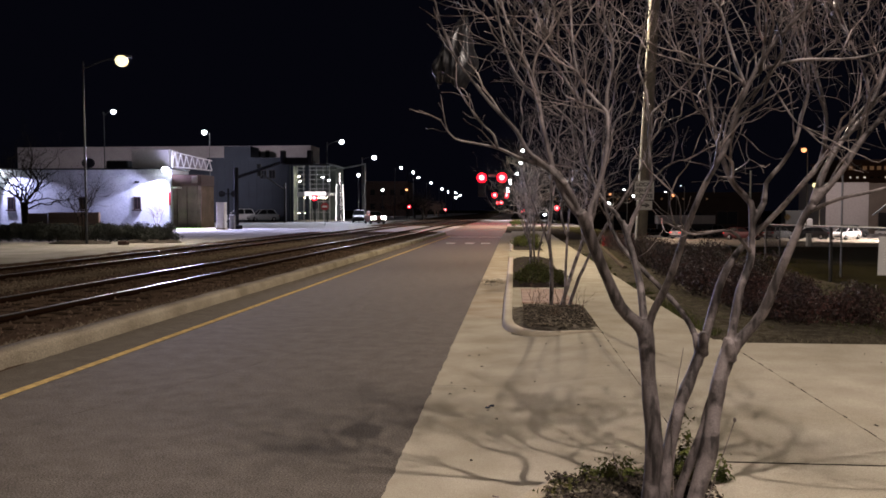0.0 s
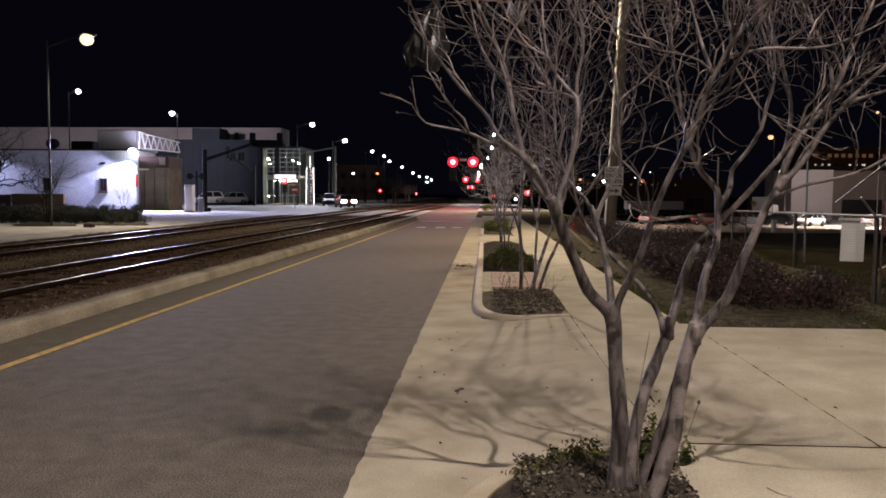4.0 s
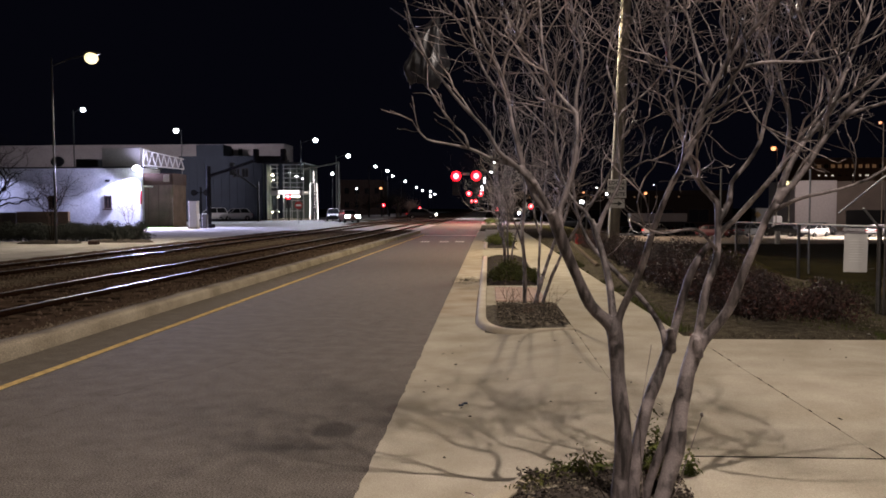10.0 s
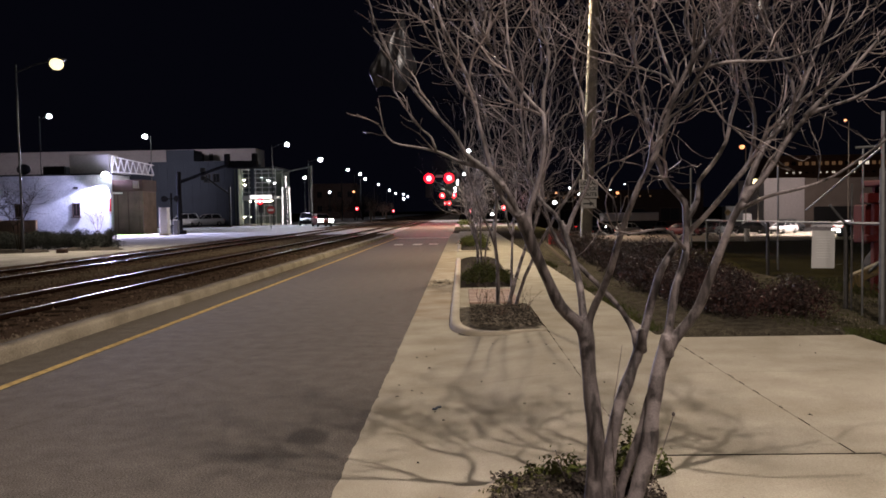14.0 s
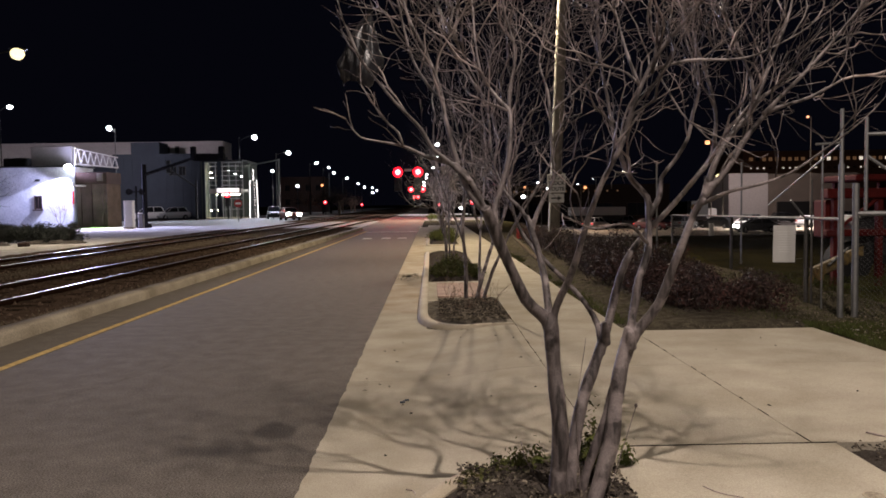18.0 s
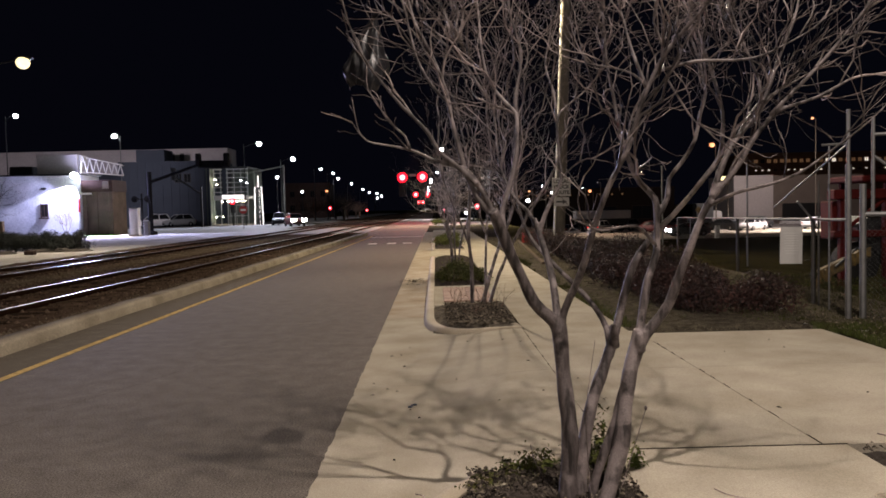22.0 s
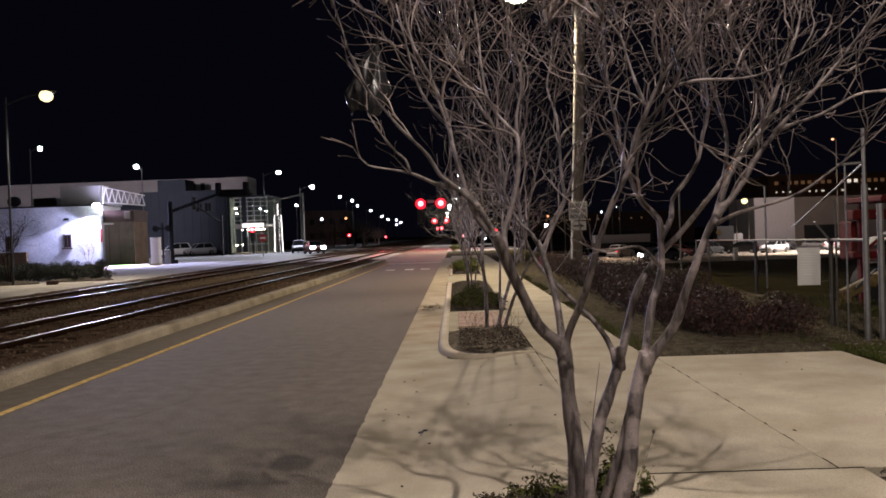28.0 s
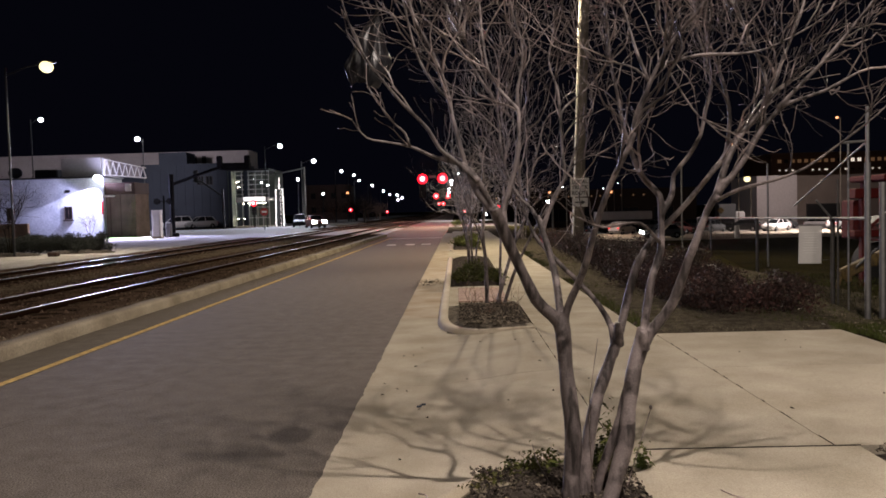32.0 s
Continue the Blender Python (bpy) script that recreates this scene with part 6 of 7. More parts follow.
for k, z in enumerate((6.36, 7.6)):
    for i in range(42):
        lit = hr.random()
        window(hotel, pose(-20.8 + i * 1.0, -0.005, z), (0.26 + 0.3 * hr.random()) if k == 0 else 0.62, 0.26 if k == 0 else 0.54, (WINLIT if lit < 0.6 else WINDARK) if k == 0 else (WINLIT if lit < 0.1 else WINDIM if lit < 0.9 else WINDARK), FACADE, False)
mill = thing("long_low_store", (24, 150, -2.05), "long low store with a dim orange front beyond the car park", "building")
part("wall", boxes(((-2, 5, 2.9), (44, 10, 5.8))), DIMFRONT, mill)
part("fascia", boxes(((-2, -0.1, 6.3), (44, 0.3, 1.0)), bevel=0.03), DIMFRONT, mill)
for i in range(15):
    part("wall_lamp", boxes(((-16.5 + i * 1.9 + 0.3 * math.sin(i * 5), -0.3, 5.62), (0.26, 0.2, 0.3)), bevel=0.05), WINDIM, mill, "small warm wall lamp under the fascia")
for i in range(6):
    window(mill, pose(-18 + i * 6.4, -0.005, 2.2), 3.6, 2.4, WINDARK, BROWN, False)

# ------------------------------------------------------------------ hedge beyond the tracks, small clutter there
for i in range(21):
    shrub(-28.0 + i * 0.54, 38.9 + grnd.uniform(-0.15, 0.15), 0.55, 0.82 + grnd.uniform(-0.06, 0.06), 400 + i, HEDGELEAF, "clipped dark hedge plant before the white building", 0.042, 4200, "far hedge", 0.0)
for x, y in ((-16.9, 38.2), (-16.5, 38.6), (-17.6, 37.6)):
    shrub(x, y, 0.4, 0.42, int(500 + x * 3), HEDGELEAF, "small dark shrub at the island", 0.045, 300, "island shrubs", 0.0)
plant_tree(-25.3, 40.4, 31, "bare street tree before the white building, darkened as a silhouette", "far trees", 0.0, SHADEBARK, stems=3, height=8.4, spread=0.7, level=3, stem_r=0.12, fork=2.2, rise_=1.0)
plant_tree(-20.1, 36.6, 32, "bare sapling beside the lamp post", "far trees", 0.0, SHADEBARK, stems=4, height=4.0, spread=0.5, stem_r=0.03, fork=1.4)
plant_tree(-22.9, 50.8, 33, "bare sapling at the building's corner", "far trees", 0.0, DRYTWIG, stems=3, height=2.6, spread=0.35, stem_r=0.025, fork=0.8)
plant_tree(-14.5, 130.0, 34, "bare tree by the far street", "far trees", 0.0, SHADEBARK, stems=4, height=6.0, spread=0.9, stem_r=0.1, fork=2.0)
for x, y, h, seed in ((-18.9, 168.0, 4.6, 36), (-19.6, 182.0, 5.2, 37), (-18.4, 198.0, 4.4, 38), (-22.4, 152.0, 6.4, 39), (-20.6, 212.0, 5.0, 40)):
    plant_tree(x, y, seed, "bare brownish tree along the far street", "far trees", 0.0, DRYTWIG, stems=4, height=h, spread=0.95, level=2, stem_r=0.09, fork=1.5)
plant_tree(-19.5, 160.0, 35, "bare tree by the far street", "far trees", 0.0, SHADEBARK, stems=4, height=7.0, spread=0.9, stem_r=0.1, fork=2.0)

for x, y, rx, ry in ((-20.3, 36.7, 1.5, 0.9), (-17.6, 38.2, 1.6, 0.8)):
    mb = ball(bmesh.new(), (0, 0, 0), (rx, ry, 0.16), 20)
    for v in mb.verts:
        v.co.z = max(-0.02, v.co.z + 0.05 * noise.noise(v.co * 2.2))
    md = structure("soil_mound", mb, MULCH, "low mound of dark mulch at the island", "planting bed")
    md.matrix_basis = Matrix.Translation((x, y, 0.0))
blk = thing("kerb_block", (-17.55, 35.4, 0.0), "small dark brown block lying on the apron", "block")
part("block", boxes(((0, 0, 0.09), (0.42, 0.3, 0.18)), bevel=0.03), BROWN, blk)

# ------------------------------------------------------------------ fence, gate and machinery beside the driveway
F0, FD = Vector((4.90, 9.63, 0.03)), Vector((0.19, 0.98, 0)).normalized()
fence = thing("chain_link_fence", F0, "galvanised chain-link fence with leaning posts", "fence")
def rail_height(d):
    """The fence top sinks a little towards the car park."""
    return 1.30 - 0.0132 * d


for d, h, rad, mat in ((0.0, 1.95, 0.036, GALV), (0.8, 2.25, 0.012, GALV), (1.3, 1.8, 0.014, FENCESTEEL), (1.57, 1.28, 0.032, FENCESTEEL), (7.6, 1.2, 0.034, FENCESTEEL), (16.0, 1.09, 0.02, FENCESTEEL), (20.0, 1.04, 0.034, FENCESTEEL)):
    part("post", rods((FD * d + Vector((0, 0, -0.05 - 0.012 * d)), FD * d + Vector((0, 0, h)), rad, None)), mat, fence)
part("post_extension", rods((Vector((0, 0, 1.9)), Vector((0.0, 0, 2.6)), 0.022)), GALV, fence)
part("barb_arm", rods((FD * 1.57 + Vector((0, 0, 1.26)), FD * 1.57 + Vector((-0.24, -0.05, 1.53)), 0.016)), GALV, fence)
part("top_rail", rods((Vector((0, 0, rail_height(0))), FD * 20.0 + Vector((0, 0, rail_height(20.0))), 0.019)), FENCESTEEL, fence)
part("brace", rods((Vector((0, 0, 2.2)), FD * 4.0 + Vector((0, 0, 1.45)), 0.012)), GALV, fence)
part("outrigger", rods((Vector((0, 0, 2.2)), Vector((-0.22, 0.2, 2.2)), 0.015)), GALV, fence)


def mesh_net(length, h, along, pitch=0.06):
    """Woven wire diamonds as thin crossed strips."""
    verts, faces = [], []
    w = 0.0005
    n = int((length + h) / pitch)
    for sgn in (1, -1):
        for i in range(n):
            s = i * pitch - (h if sgn > 0 else 0)
            a0, z0, a1, z1 = s, 0.0, s + sgn * h, h
            if a0 < 0:
                z0, a0 = (-a0) * 1.0, 0.0
            if a1 > length:
                z1, a1 = h - (a1 - length), length
            if sgn < 0:
                a0, z0 = s, 0.0
                a1, z1 = s - h, h
                if a1 < 0:
                    z1, a1 = h + a1, 0.0
                if a0 > length:
                    z0, a0 = a0 - length, length
            if z1 - z0 < 0.01:
                continue
            k = len(verts)
            for a, z in ((a0, z0), (a1, z1)):
                p = along * a
                verts += [(p.x, p.y, z - w), (p.x, p.y, z + w), (p.x + 0.003, p.y + 0.003, z)]
            for u in range(3):
                v = (u + 1) % 3
                faces.append((k + u, k + v, k + 3 + v, k + 3 + u))
    return verts, faces


nv, nf = mesh_net(20.0, 1.27, FD, 0.07)
nv = [(x, y, z * rail_height(math.hypot(x, y)) / 1.30) for x, y, z in nv]
net = link("wire_net", mesh_from("wire_net", nv, nf, NETWIRE), fence, pose(0, 0, 0.03), "woven wire diamond mesh")
net["kind"] = "stuff"
notice = thing("fence_notice", (4.985, 11.38, 0.947), "blank white notice sheet tied to the fence", "notice")
sheet_ = part("sheet", boxes(((0, 0, 0), (0.316, 0.008, 0.52)), bevel=0.003), PAPER, notice)
sheet_.matrix_local = pose(0, 0, 0, 0, 1, 0)
bars = part("printed_lines", boxes(*[((0, -0.006, 0.17 - i * 0.035), (0.21 - 0.02 * (i % 3), 0.002, 0.005)) for i in range(9)]), SIGN, notice, "rows of faint illegible print")
bars.matrix_local = pose(0, 0, 0, 0, 1, 0)
for z in (-0.22, 0.22):
    part("wire_tie", rods(((0.14, 0.004, z), (0.29, 0.07, z + 0.01), 0.003), seg=5), GALV, notice)
tag_ = thing("fence_tag", (6.95, 20.1, 0.85), "small white sheet hung on the fence", "notice")
part("sheet", boxes(((0, -0.03, 0), (0.13, 0.006, 0.31)), bevel=0.002), PAPER, tag_)
part("wire_tie", rods(((0.0, -0.02, 0.14), (0.05, 0.12, 0.16), 0.003), seg=5), GALV, tag_)
gate = thing("steel_gate", (5.09, 9.66, 0.03), "tall galvanised gate frame with chain-link mesh", "gate")
part("gate_post", rods(((0, 0, -0.05), (0, 0, 1.72), 0.039)), GALV, gate)
part("gate_frame", rods(((0.12, 0, 1.36), (0.12, 0, 2.5), 0.022), ((0.12, 0, 2.3), (3.0, -1.2, 2.3), 0.022), ((0.0, 0, 1.36), (3.0, -1.2, 1.36), 0.032), ((0.12, 0, 2.05), (0.9, -0.3, 1.4), 0.02), ((0.38, -0.15, 0.05), (0.38, -0.15, 1.36), 0.028)), GALV, gate)
gnet = link("wire_net", mesh_from("gate_net", *mesh_net(3.2, 1.3, Vector((0.928, -0.371, 0))), GALV), gate, pose(0, 0, 0.05), "woven wire diamond mesh")
gnet["kind"] = "stuff"
machine = thing("red_machine", (9.3, 14.6, 0), "red steel-framed machinery parked behind the gate", "machinery")
part("beam", boxes(((0, 0, 1.66), (4.4, 0.3, 0.18)), bevel=0.02), REDSTEEL, machine)
part("beam", boxes(((0, 0, 0.95), (4.4, 0.25, 0.12)), bevel=0.02), REDSTEEL, machine)
for x in (-2.0, -1.2, -0.2, 0.9, 2.0):
    part("upright", boxes(((x, 0, 0.85), (0.1, 0.14, 1.75)), bevel=0.015), REDSTEEL, machine)
for x in (-1.6, -0.75, 0.3):
    part("back_upright", boxes(((x, 0.75, 0.95), (0.12, 0.12, 1.95)), bevel=0.015), REDSTEEL, machine)
part("side_plate", boxes(((-2.05, 0.35, 1.2), (0.12, 0.5, 0.7)), bevel=0.03), REDSTEEL, machine)
part("tank", boxes(((-0.4, 0.7, 0.8), (2.2, 1.0, 0.9)), bevel=0.2), DARKMETAL, machine)
part("boom", boxes(((0, 0, 0), (0.78, 0.16, 0.17)), bevel=0.02), YELLOWSTEEL, machine, "scuffed yellow boom").matrix_local = pose(-2.75, -1.5, 0.52, 0, -24, 0)
for x, z in ((-3.02, 0.36), (-2.62, 0.60), (-2.38, 0.74)):
    part("boom_lug", boxes(((x, -1.6, z), (0.1, 0.06, 0.2)), bevel=0.015), YELLOWSTEEL, machine)
part("hose", rods(((-2.9, -1.62, 0.5), (-2.6, -1.66, 0.78), 0.02), ((-2.6, -1.66, 0.78), (-2.2, -1.6, 0.85), 0.02)), BLACK, machine)
part("canopy", boxes(((0.2, 0.3, 1.93), (4.0, 1.3, 0.12)), bevel=0.03), REDSTEEL, machine)
for x0, x1 in ((-2.0, -1.2), (-0.2, 0.9)):
    part("cross_brace", rods(((x0, -0.05, 1.0), (x1, -0.05, 1.6), 0.035)), REDSTEEL, machine)
part("control_box", boxes(((-0.6, -0.3, 1.32), (0.5, 0.3, 0.32)), bevel=0.04), GALV, machine, "dull grey control box")
part("low_beam", boxes(((0.6, -1.2, 0.42), (3.0, 0.14, 0.14)), bevel=0.02), REDSTEEL, machine)
part("counterweight", boxes(((-1.35, -1.25, 0.5), (0.34, 0.4, 0.5)), bevel=0.05), FENCESTEEL, machine, "pale grey block")
part("boom", rods(((-3.1, -1.5, 0.35), (-3.2, -1.5, 0.0), 0.04)), YELLOWSTEEL, machine, "yellow boom")
part("wheel", rods(((-1.6, 0.2, 0.4), (-1.6, 0.45, 0.4), 0.4), seg=18), TYRE, machine)
part("wheel", rods(((0.8, 0.2, 0.4), (0.8, 0.45, 0.4), 0.4), seg=18), TYRE, machine)
for x, y, h in ((7.9, 20.6, 2.5), (6.97, 25.0, 2.71)):
    p = thing("thin_post", (x, y, 0), "thin bare steel post in the dark field", "post", "field posts")
    part("post", rods(((0, 0, -0.06), (0, 0, h), 0.025)), GALV, p)
    part("cap", ball(bmesh.new(), (0, 0, h), (0.032, 0.032, 0.02), 8), GALV, p)
log = thing("timber_edging", (3.0, 26.0, 0.06), "pale weathered timber laid along the sidewalk edge", "timber edging")
part("timber", rods(((-0.35, -6.0, 0.10), (0.45, 8.0, 0.10), 0.065), seg=10), TIMBER, log)
barrier = thing("red_barrier", (3.55, 33.0, 0.05), "row of red reflective boards at the car park edge", "barrier")
for i in range(6):
    part("board", boxes(((i * 0.17, 0, 0.26), (0.13, 0.05, 0.46)), bevel=0.01), REDPANEL, barrier)
part("rail", boxes(((0.4, 0.05, 0.44), (1.0, 0.04, 0.06))), DARKMETAL, barrier)
stub = thing("seed_stalk", (0.97, 4.1, 0.2), "dry twig with a seed head at the bed's edge", "stalk")
part("stalk", rods(((-0.04, 0, -0.08), (0.09, 0, 0.33), 0.003, 0.002), seg=5), TWIG, stub)
part("seed_head", ball(bmesh.new(), (0.09, 0, 0.335), (0.009, 0.009, 0.012), 8), TWIG, stub)

for x, y, a, l in ((4.62, 8.75, 20, 0.09), (5.35, 8.2, 65, 0.13), (5.05, 8.45, 130, 0.06), (4.25, 9.35, 10, 0.05)):
    sc = thing("paper_scrap", pose(x, y, 0.13, 4, 6, a), "crumpled pale paper scrap in the grass", "litter", "paper scraps")
    pb = bmesh.new()
    g = [[pb.verts.new(((i / 3 - 0.5) * l, (j / 2 - 0.5) * l * 0.6, 0.02 + 0.02 * noise.noise(Vector((i * 1.3 + x, j * 1.7, a))))) for i in range(4)] for j in range(3)]
    for j in range(2):
        for i in range(3):
            pb.faces.new((g[j][i], g[j][i + 1], g[j + 1][i + 1], g[j + 1][i]))
    bmesh.ops.solidify(pb, geom=pb.faces[:], thickness=0.002)
    part("paper", pb, PAPER, sc)

# plastic bag caught in the near tree
bm = bmesh.new()
rows = []
for j in range(31):
    v = j / 30
    row = []
    for i in range(72):
        a = 2 * math.pi * i / 72
        w = 0.008 + 0.115 * math.sin(min(1.0, v * 1.12) * 1.5) ** 1.25 - 0.03 * max(0, v - 0.8) / 0.2
        q = Vector((math.cos(a) * 1.5, math.sin(a) * 1.5, v * 1.4))
        crease = abs(math.sin(a * 4 + 2.2 * noise.noise(q * 1.3)))
        fold = 0.80 + 0.30 * crease + 0.34 * noise.noise(q) + 0.10 * noise.noise(q * 4.2)
        drop = 0.05 * noise.noise(Vector((math.cos(a) * 1.8, math.sin(a) * 1.8, 9))) * v
        row.append(bm.verts.new((math.cos(a) * w * fold - 0.07 * v, math.sin(a) * w * 0.7 * fold, 0.19 - 0.37 * v + drop + 0.012 * noise.noise(q * 5))))
    rows.append(row)
for j in range(30):
    for i in range(72):
        bm.faces.new((rows[j][i], rows[j + 1][i], rows[j + 1][(i + 1) % 72], rows[j][(i + 1) % 72]))
bag = tagged(part("plastic_bag", bm, BAGFILM), "torn thin dark plastic bag snagged on twigs", "plastic bag")
bag.matrix_basis = pose(-0.275, 4.30, 2.40, 4, 0, 20)
for p in bag.data.polygons:
    p.use_smooth = True

# ------------------------------------------------------------------ cars


def car_paint(name, colour):
    return material(name, colour, 0.58, 0.0, vary=0.06, scale=2, fine=20, bump=0, coat=0.05)


PAINTS = [car_paint("white_car_paint", (0.7, 0.7, 0.7)), car_paint("black_car_paint", (0.012, 0.012, 0.014)), car_paint("silver_car_paint", (0.35, 0.36, 0.37)),
          car_paint("red_car_paint", (0.09, 0.010, 0.010)), car_paint("grey_car_paint", (0.08, 0.085, 0.09))]


def car_meshes(paint, tall=0.0, head=CLEARLENS, tail=REDLENS):
    """A car along +x, wheels on z = 0: a lofted body, glasshouse, wheels and lamps."""
    L = 4.5
    prof = ((-2.25, 0.55, 0.78), (-2.2, 0.42, 0.95 + tall * 0.3), (-1.6, 0.36, 1.0 + tall * 0.3), (0.75, 0.36, 0.98 + tall * 0.2), (1.5, 0.38, 0.9 + tall * 0.1), (2.1, 0.42, 0.78), (2.25, 0.5, 0.66))
    body = bmesh.new()
    prev = None
    for x, z0, z1 in prof:
        w = 0.88 - 0.12 * (abs(x) / 2.25) ** 4
        ring = [body.verts.new((x, s * w * k, z)) for s, k, z in ((-1, 0.9, z0 - 0.15), (-1, 1.0, z0 + 0.1), (-1, 1.0, (z0 + z1) / 2), (-1, 0.9, z1), (1, 0.9, z1), (1, 1.0, (z0 + z1) / 2), (1, 1.0, z0 + 0.1), (1, 0.9, z0 - 0.15))]
        if prev:
            for i in range(8):
                body.faces.new((prev[i], prev[(i + 1) % 8], ring[(i + 1) % 8], ring[i]))
        else:
            body.faces.new(ring[::-1])
        prev = ring
    body.faces.new(prev)
    roof = 1.43 + tall
    cabin = bmesh.new()
    a = [cabin.verts.new(p) for p in ((-1.95 - tall * 0.3, -0.74, 0.96), (1.15, -0.74, 0.93), (1.15, 0.74, 0.93), (-1.95 - tall * 0.3, 0.74, 0.96))]
    b = [cabin.verts.new(p) for p in ((-1.3 - tall * 0.9, -0.58, roof), (0.25, -0.58, roof), (0.25, 0.58, roof), (-1.3 - tall * 0.9, 0.58, roof))]
    for i in range(4):
        j = (i + 1) % 4
        cabin.faces.new((a[i], a[j], b[j], b[i]))
    cabin.faces.new(b)
    top = bmesh.new()
    c = [top.verts.new(p) for p in ((-1.36 - tall * 0.9, -0.6, roof - 0.02), (0.3, -0.6, roof - 0.02), (0.3, 0.6, roof - 0.02), (-1.36 - tall * 0.9, 0.6, roof - 0.02))]
    d = [top.verts.new(p) for p in ((-1.2 - tall * 0.9, -0.5, roof + 0.045), (0.15, -0.5, roof + 0.045), (0.15, 0.5, roof + 0.045), (-1.2 - tall * 0.9, 0.5, roof + 0.045))]
    for i in range(4):
        j = (i + 1) % 4
        top.faces.new((c[i], c[j], d[j], d[i]))
    top.faces.new(d)
    lamps = [("body", body, paint), ("glasshouse", cabin, CARGLASS), ("roof_panel", top, paint)]
    for s in (-1, 1):
        for p, q, r in (((1.15, s * 0.745, 0.93), (0.27, s * 0.6, roof), 0.035), ((-0.45, s * 0.755, 0.96), (-0.45, s * 0.6, roof), 0.04), ((-1.9 - tall * 0.3, s * 0.745, 0.97), (-1.32 - tall * 0.9, s * 0.6, roof), 0.06)):
            lamps.append(("pillar", rod(bmesh.new(), p, q, r, seg=5), paint))
    out = []
    for k, bm_, mt in lamps:
        me = bpy.data.meshes.new(k)
        if k == "body":
            bmesh.ops.bevel(bm_, geom=list(bm_.edges), offset=0.03, segments=1, affect="EDGES")
        bm_.to_mesh(me)
        bm_.free()
        me.materials.append(mt)
        out.append((k, me))
    for x, y, nm, mt in ((2.17, -0.58, "headlight", head), (2.17, 0.58, "headlight", head), (-2.22, -0.62, "tail_lamp", tail), (-2.22, 0.62, "tail_lamp", tail)):
        # lit headlights get bigger boxes, to stand for their glare
        bm_ = box(bmesh.new(), (x, y, 0.68 if x > 0 else 0.8), (0.16, 0.56, 0.36) if mt is HEADLIGHT else (0.14, 0.32, 0.13), 0.03)
        me = bpy.data.meshes.new(nm)
        bm_.to_mesh(me)
        bm_.free()
        me.materials.append(mt)
        out.append((nm, me))
    for nm, x in (("bumper", 2.2), ("bumper", -2.22)):
        bm_ = box(bmesh.new(), (x, 0, 0.42), (0.16, 1.5, 0.14), 0.04)
        me = bpy.data.meshes.new(nm)
        bm_.to_mesh(me)
        bm_.free()
        me.materials.append(BLACK)
        out.append((nm, me))
    return out


def wheel_meshes():
    t, r = bmesh.new(), bmesh.new()
    rod(t, (0, -0.1, 0), (0, 0.1, 0), 0.33, seg=20)
    for i in range(5):
        a = 6.28 * i / 5
        box(r, (math.cos(a) * 0.11, 0, math.sin(a) * 0.11), (0.2, 0.215, 0.05), 0, Euler((0, -a, 0)).to_matrix().to_4x4())
    out = []
    for nm, b, mt in (("tyre", t, TYRE), ("rim", r, ALU)):
        me = bpy.data.meshes.new(nm)
        b.to_mesh(me)
        b.free()
        me.materials.append(mt)
        out.append(me)
    return out


WHEELS = wheel_meshes()


def car(at, paint, label, tall=0.0, head=CLEARLENS, tail=REDLENS, group="cars"):
    ob = thing("car", at, label, "car", group)
    for nm, me in car_meshes(paint, tall, head, tail):
        link(nm, me, ob)
    for x in (-1.4, 1.38):
        for y in (-0.76, 0.76):
            w = link("wheel", WHEELS[0], ob, pose(x, y, 0.33))
            link("rim", WHEELS[1], w)
    return ob


car(pose(-29.2, 84.9, 0.0, 0, 0, 222), PAINTS[0], "white high estate car parked by the blue-grey building", 0.3, group="parked cars")
car(pose(-27.0, 85.9, 0.0, 0, 0, 220), PAINTS[2], "silver parked car by the blue-grey building", 0.2, group="parked cars")
car(pose(-12.4, 72.0, 0.0, 0, 0, -68), PAINTS[3], "dark red car waiting at the crossing with headlights on", 0.0, HEADLIGHT, group="waiting cars")
car(pose(-15.2, 79.5, 0.0, 0, 0, -80), PAINTS[1], "black car waiting in the far street", 0.15, group="waiting cars")
LOT = ((16.0, 96, 0, 1, 0), (20.5, 97, 1, 4, 0), (25.0, 97, 0, 1, 180), (28.4, 104, 0, 3, 0), (29.6, 99, 0, 0, 180), (33.5, 107, 1, 4, 0), (37.6, 107, 0, 1, 180), (41.4, 106, 0, 0, 170), (45.4, 102.5, 0, 0, 4), (49.8, 106, 0, 2, 0), (54.6, 106, 0, 0, 0), (58.5, 104, 1, 4, 180), (22.0, 108, 1, 2, 0), (34.0, 115, 1, 1, 0), (46.0, 115, 1, 4, 0), (28.0, 116, 1, 4, 0))
for i, (x, y, tl, p, r) in enumerate(LOT):
    car(pose(x * 0.96, y - 4, -1.98 if y < 110.6 else -1.995, 0, 0, r + (42, -38, 50, -46, 34)[i % 5]), PAINTS[p], ("white", "black", "silver", "dark red", "dark grey")[p] + " car standing in the lit car park", tl * 0.12, tail=BULB_TAIL if i in (3, 12) else REDLENS, group="parked cars")
bus = thing("box_trailer", (22.6, 111, -2.0), "long pale box trailer parked behind the cars", "trailer")
part("box", boxes(((0, 0, 2.3), (7.4, 2.4, 1.1)), bevel=0.05), PALEWALL, bus)
part("chassis", boxes(((0, 0, 1.4), (7.2, 1.0, 0.7))), DARKMETAL, bus)
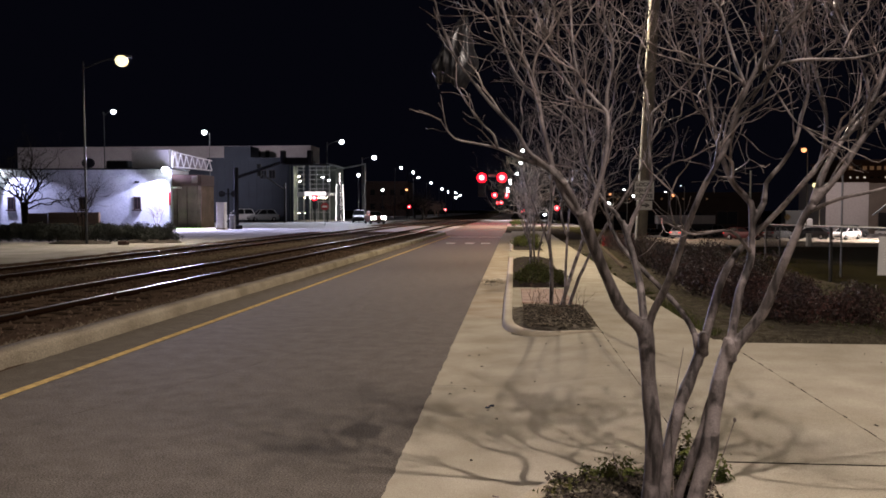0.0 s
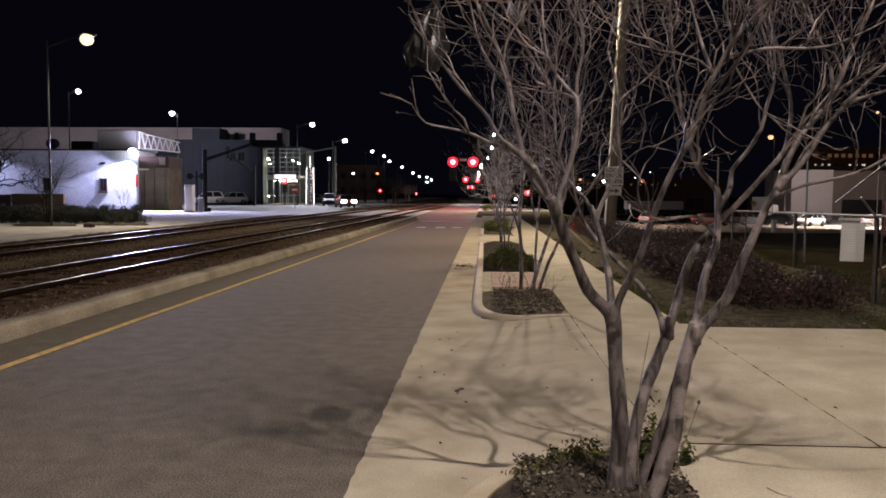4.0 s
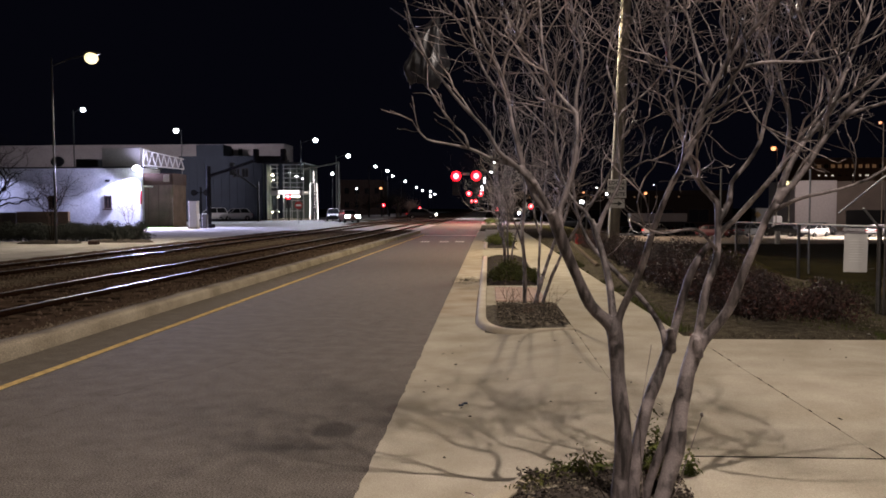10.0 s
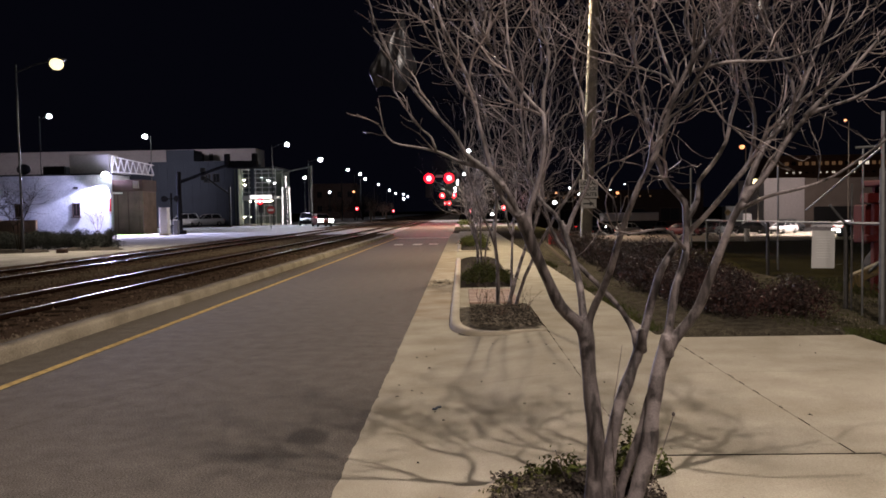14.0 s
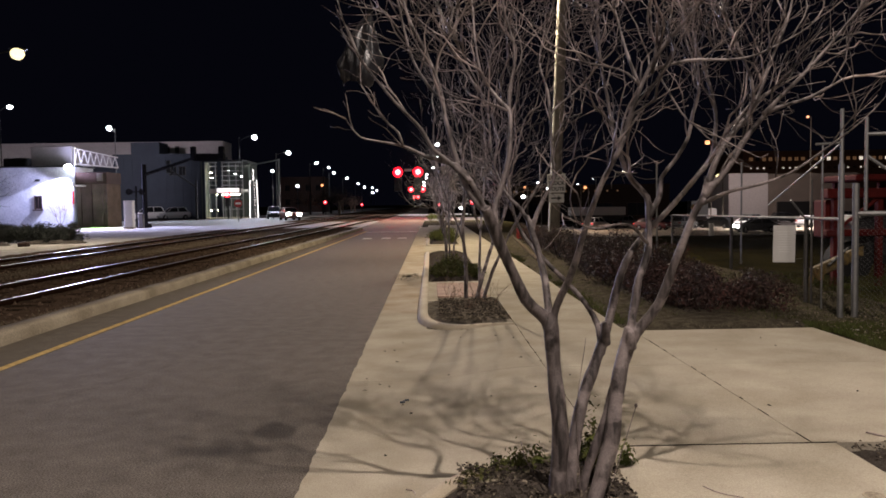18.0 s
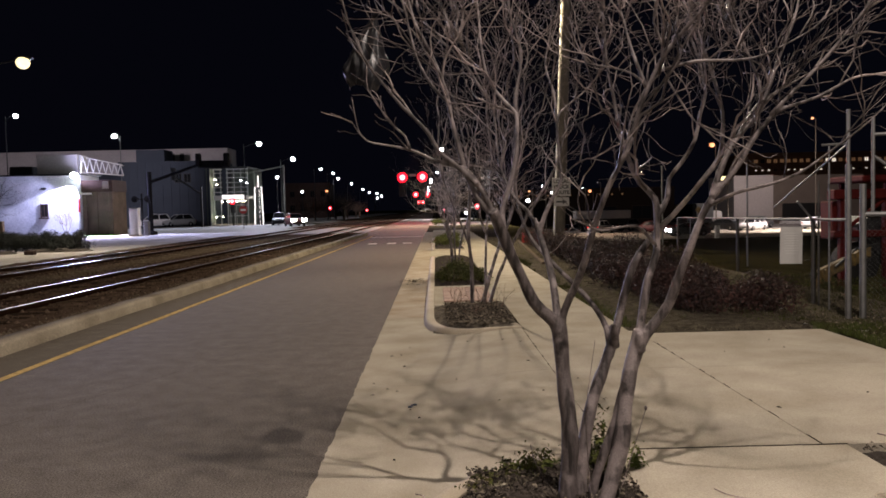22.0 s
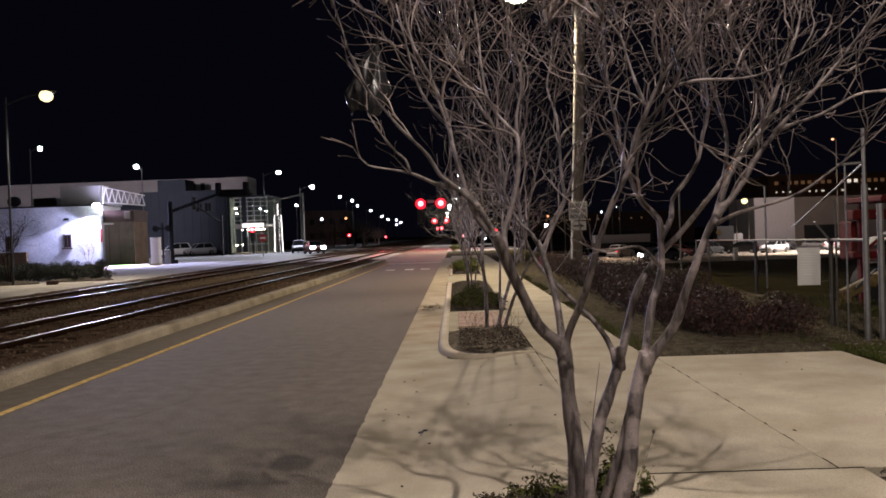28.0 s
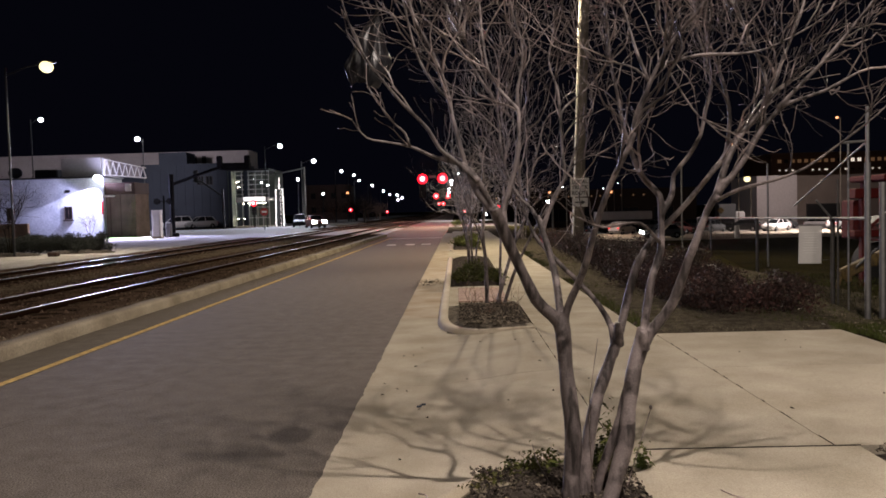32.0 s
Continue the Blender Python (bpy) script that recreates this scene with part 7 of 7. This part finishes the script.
for x in (-2.6, -1.5, 2.4):
    part("wheel", rods(((x, -1.1, 0.5), (x, -0.8, 0.5), 0.5), seg=18), TYRE, bus)
    part("wheel", rods(((x, 1.1, 0.5), (x, 0.8, 0.5), 0.5), seg=18), TYRE, bus)
van = thing("box_van", (42.0, 128.0, -2.0), "white box van beyond the parked cars, its box greyed for dim light", "van")
# grey paint on the white box puts the dim light into its colour
part("box", boxes(((0, 0, 2.3), (2.6, 2.1, 2.4)), bevel=0.05), PAINTS[4], van)
part("cab", boxes(((2.0, 0, 1.4), (1.5, 2.0, 1.8)), bevel=0.2), PAINTS[0], van)
part("chassis", boxes(((0.6, 0, 0.8), (4.4, 1.2, 0.7))), DARKMETAL, van)
for x in (-0.8, 1.9):
    part("wheel", rods(((x, -1.0, 0.42), (x, -0.75, 0.42), 0.42), seg=16), TYRE, van)
    part("wheel", rods(((x, 1.0, 0.42), (x, 0.75, 0.42), 0.42), seg=16), TYRE, van)
warn = thing("warning_sign", (32.6, 101, -1.98), "yellow diamond warning sign on a steel post", "road sign")
part("post", rods(((0, 0, -0.02), (0, 0, 2.5), 0.03)), GALV, warn)
dm = part("panel", boxes(((0, 0, 0), (0.62, 0.02, 0.62)), bevel=0.005), YELLOWSTEEL, warn)
dm.matrix_local = pose(0, -0.04, 2.7, 0, 45, 0)

crossers = [car(pose(-14, 110, 0.0), PAINTS[p], lb, 0.1, HEADLIGHT if hd else CLEARLENS, BULB_TAIL, "crossing cars") for p, lb, hd in ((4, "dark car driving away with red tail lamps", 0), (1, "black car driving through the far crossing", 1), (1, "dark car following through the far crossing", 1))]
arriving = car(pose(40, 104, -1.98, 0, 0, 180), PAINTS[4], "dark car arriving in the car park with headlights on", 0.0, HEADLIGHT, group="moving cars")

# ------------------------------------------------------------------ red pavers, laid last
paver_bed = structure("pavers", boxes(((0.5, 13.75, 0.108), (0.8, 2.25, 0.02))), JOINT, "dark sand under red brick pavers", "pavers")
pm = bpy.data.meshes.new("paver")
b = boxes(((0, 0, 0), (0.19, 0.092, 0.03)), bevel=0.006)
b.to_mesh(pm)
b.free()
pm.materials.append(PAVER)
for j in range(22):
    for i in range(4):
        link("paver", pm, paver_bed, pose(0.205 + i * 0.197, 12.7 + j * 0.1, 0.124 + rng.uniform(-0.002, 0.002), 0, 0, rng.uniform(-1, 1)))


def motions():
    def run(ob, keys, z=0.0):
        walk(ob, [(t, pose(x, y, z - 1.98 * ease((x - 6.0) / 9.0) if z == 0 else z, 0, 0, r)) for t, x, y, r in keys])

    run(crossers[0], ((0, -75, 128, 0), (3.5, -32, 127, 0), (5.5, -13.5, 126, 0), (6.5, -8.4, 126, 0), (7.6, -3.2, 126, 0), (8.8, 4, 126, 0), (9.5, 9, 126, 0), (10.6, 16, 126, 0), (13.0, 32, 126, 0), (32, 150, 126, 0)))
    run(crossers[1], ((0, -95, 123, 0), (5.5, -33, 123, 0), (7.3, -15.5, 123, 0), (8.2, -9.8, 123, 0), (9.1, -3.6, 123, 0), (10, 4, 123, 0), (10.6, 9, 123, 0), (11.5, 16, 123, 0), (13.5, 32, 123, 0), (32, 190, 123, 0)))
    run(crossers[2], ((0, -120, 123, 0), (7.5, -30, 123, 0), (9.1, -16.2, 123, 0), (10.0, -10.0, 123, 0), (11.0, -3.8, 123, 0), (12.0, 4, 123, 0), (12.7, 9, 123, 0), (13.6, 16, 123, 0), (15.5, 32, 123, 0), (32, 180, 123, 0)))
    lot_run = ((0, 150), (9.5, 58), (11, 49.2), (12, 48.4), (13, 46.8), (14.5, 43.6), (16.5, 39.8), (18, 37.4), (19, 36.2), (20, 33.0), (22, 29.0), (24, 25.6), (27, 23.5), (32, 23.5))
    run(arriving, [(t, x * 0.941, 88.0, 180) for t, x in lot_run], -1.98)


motions()
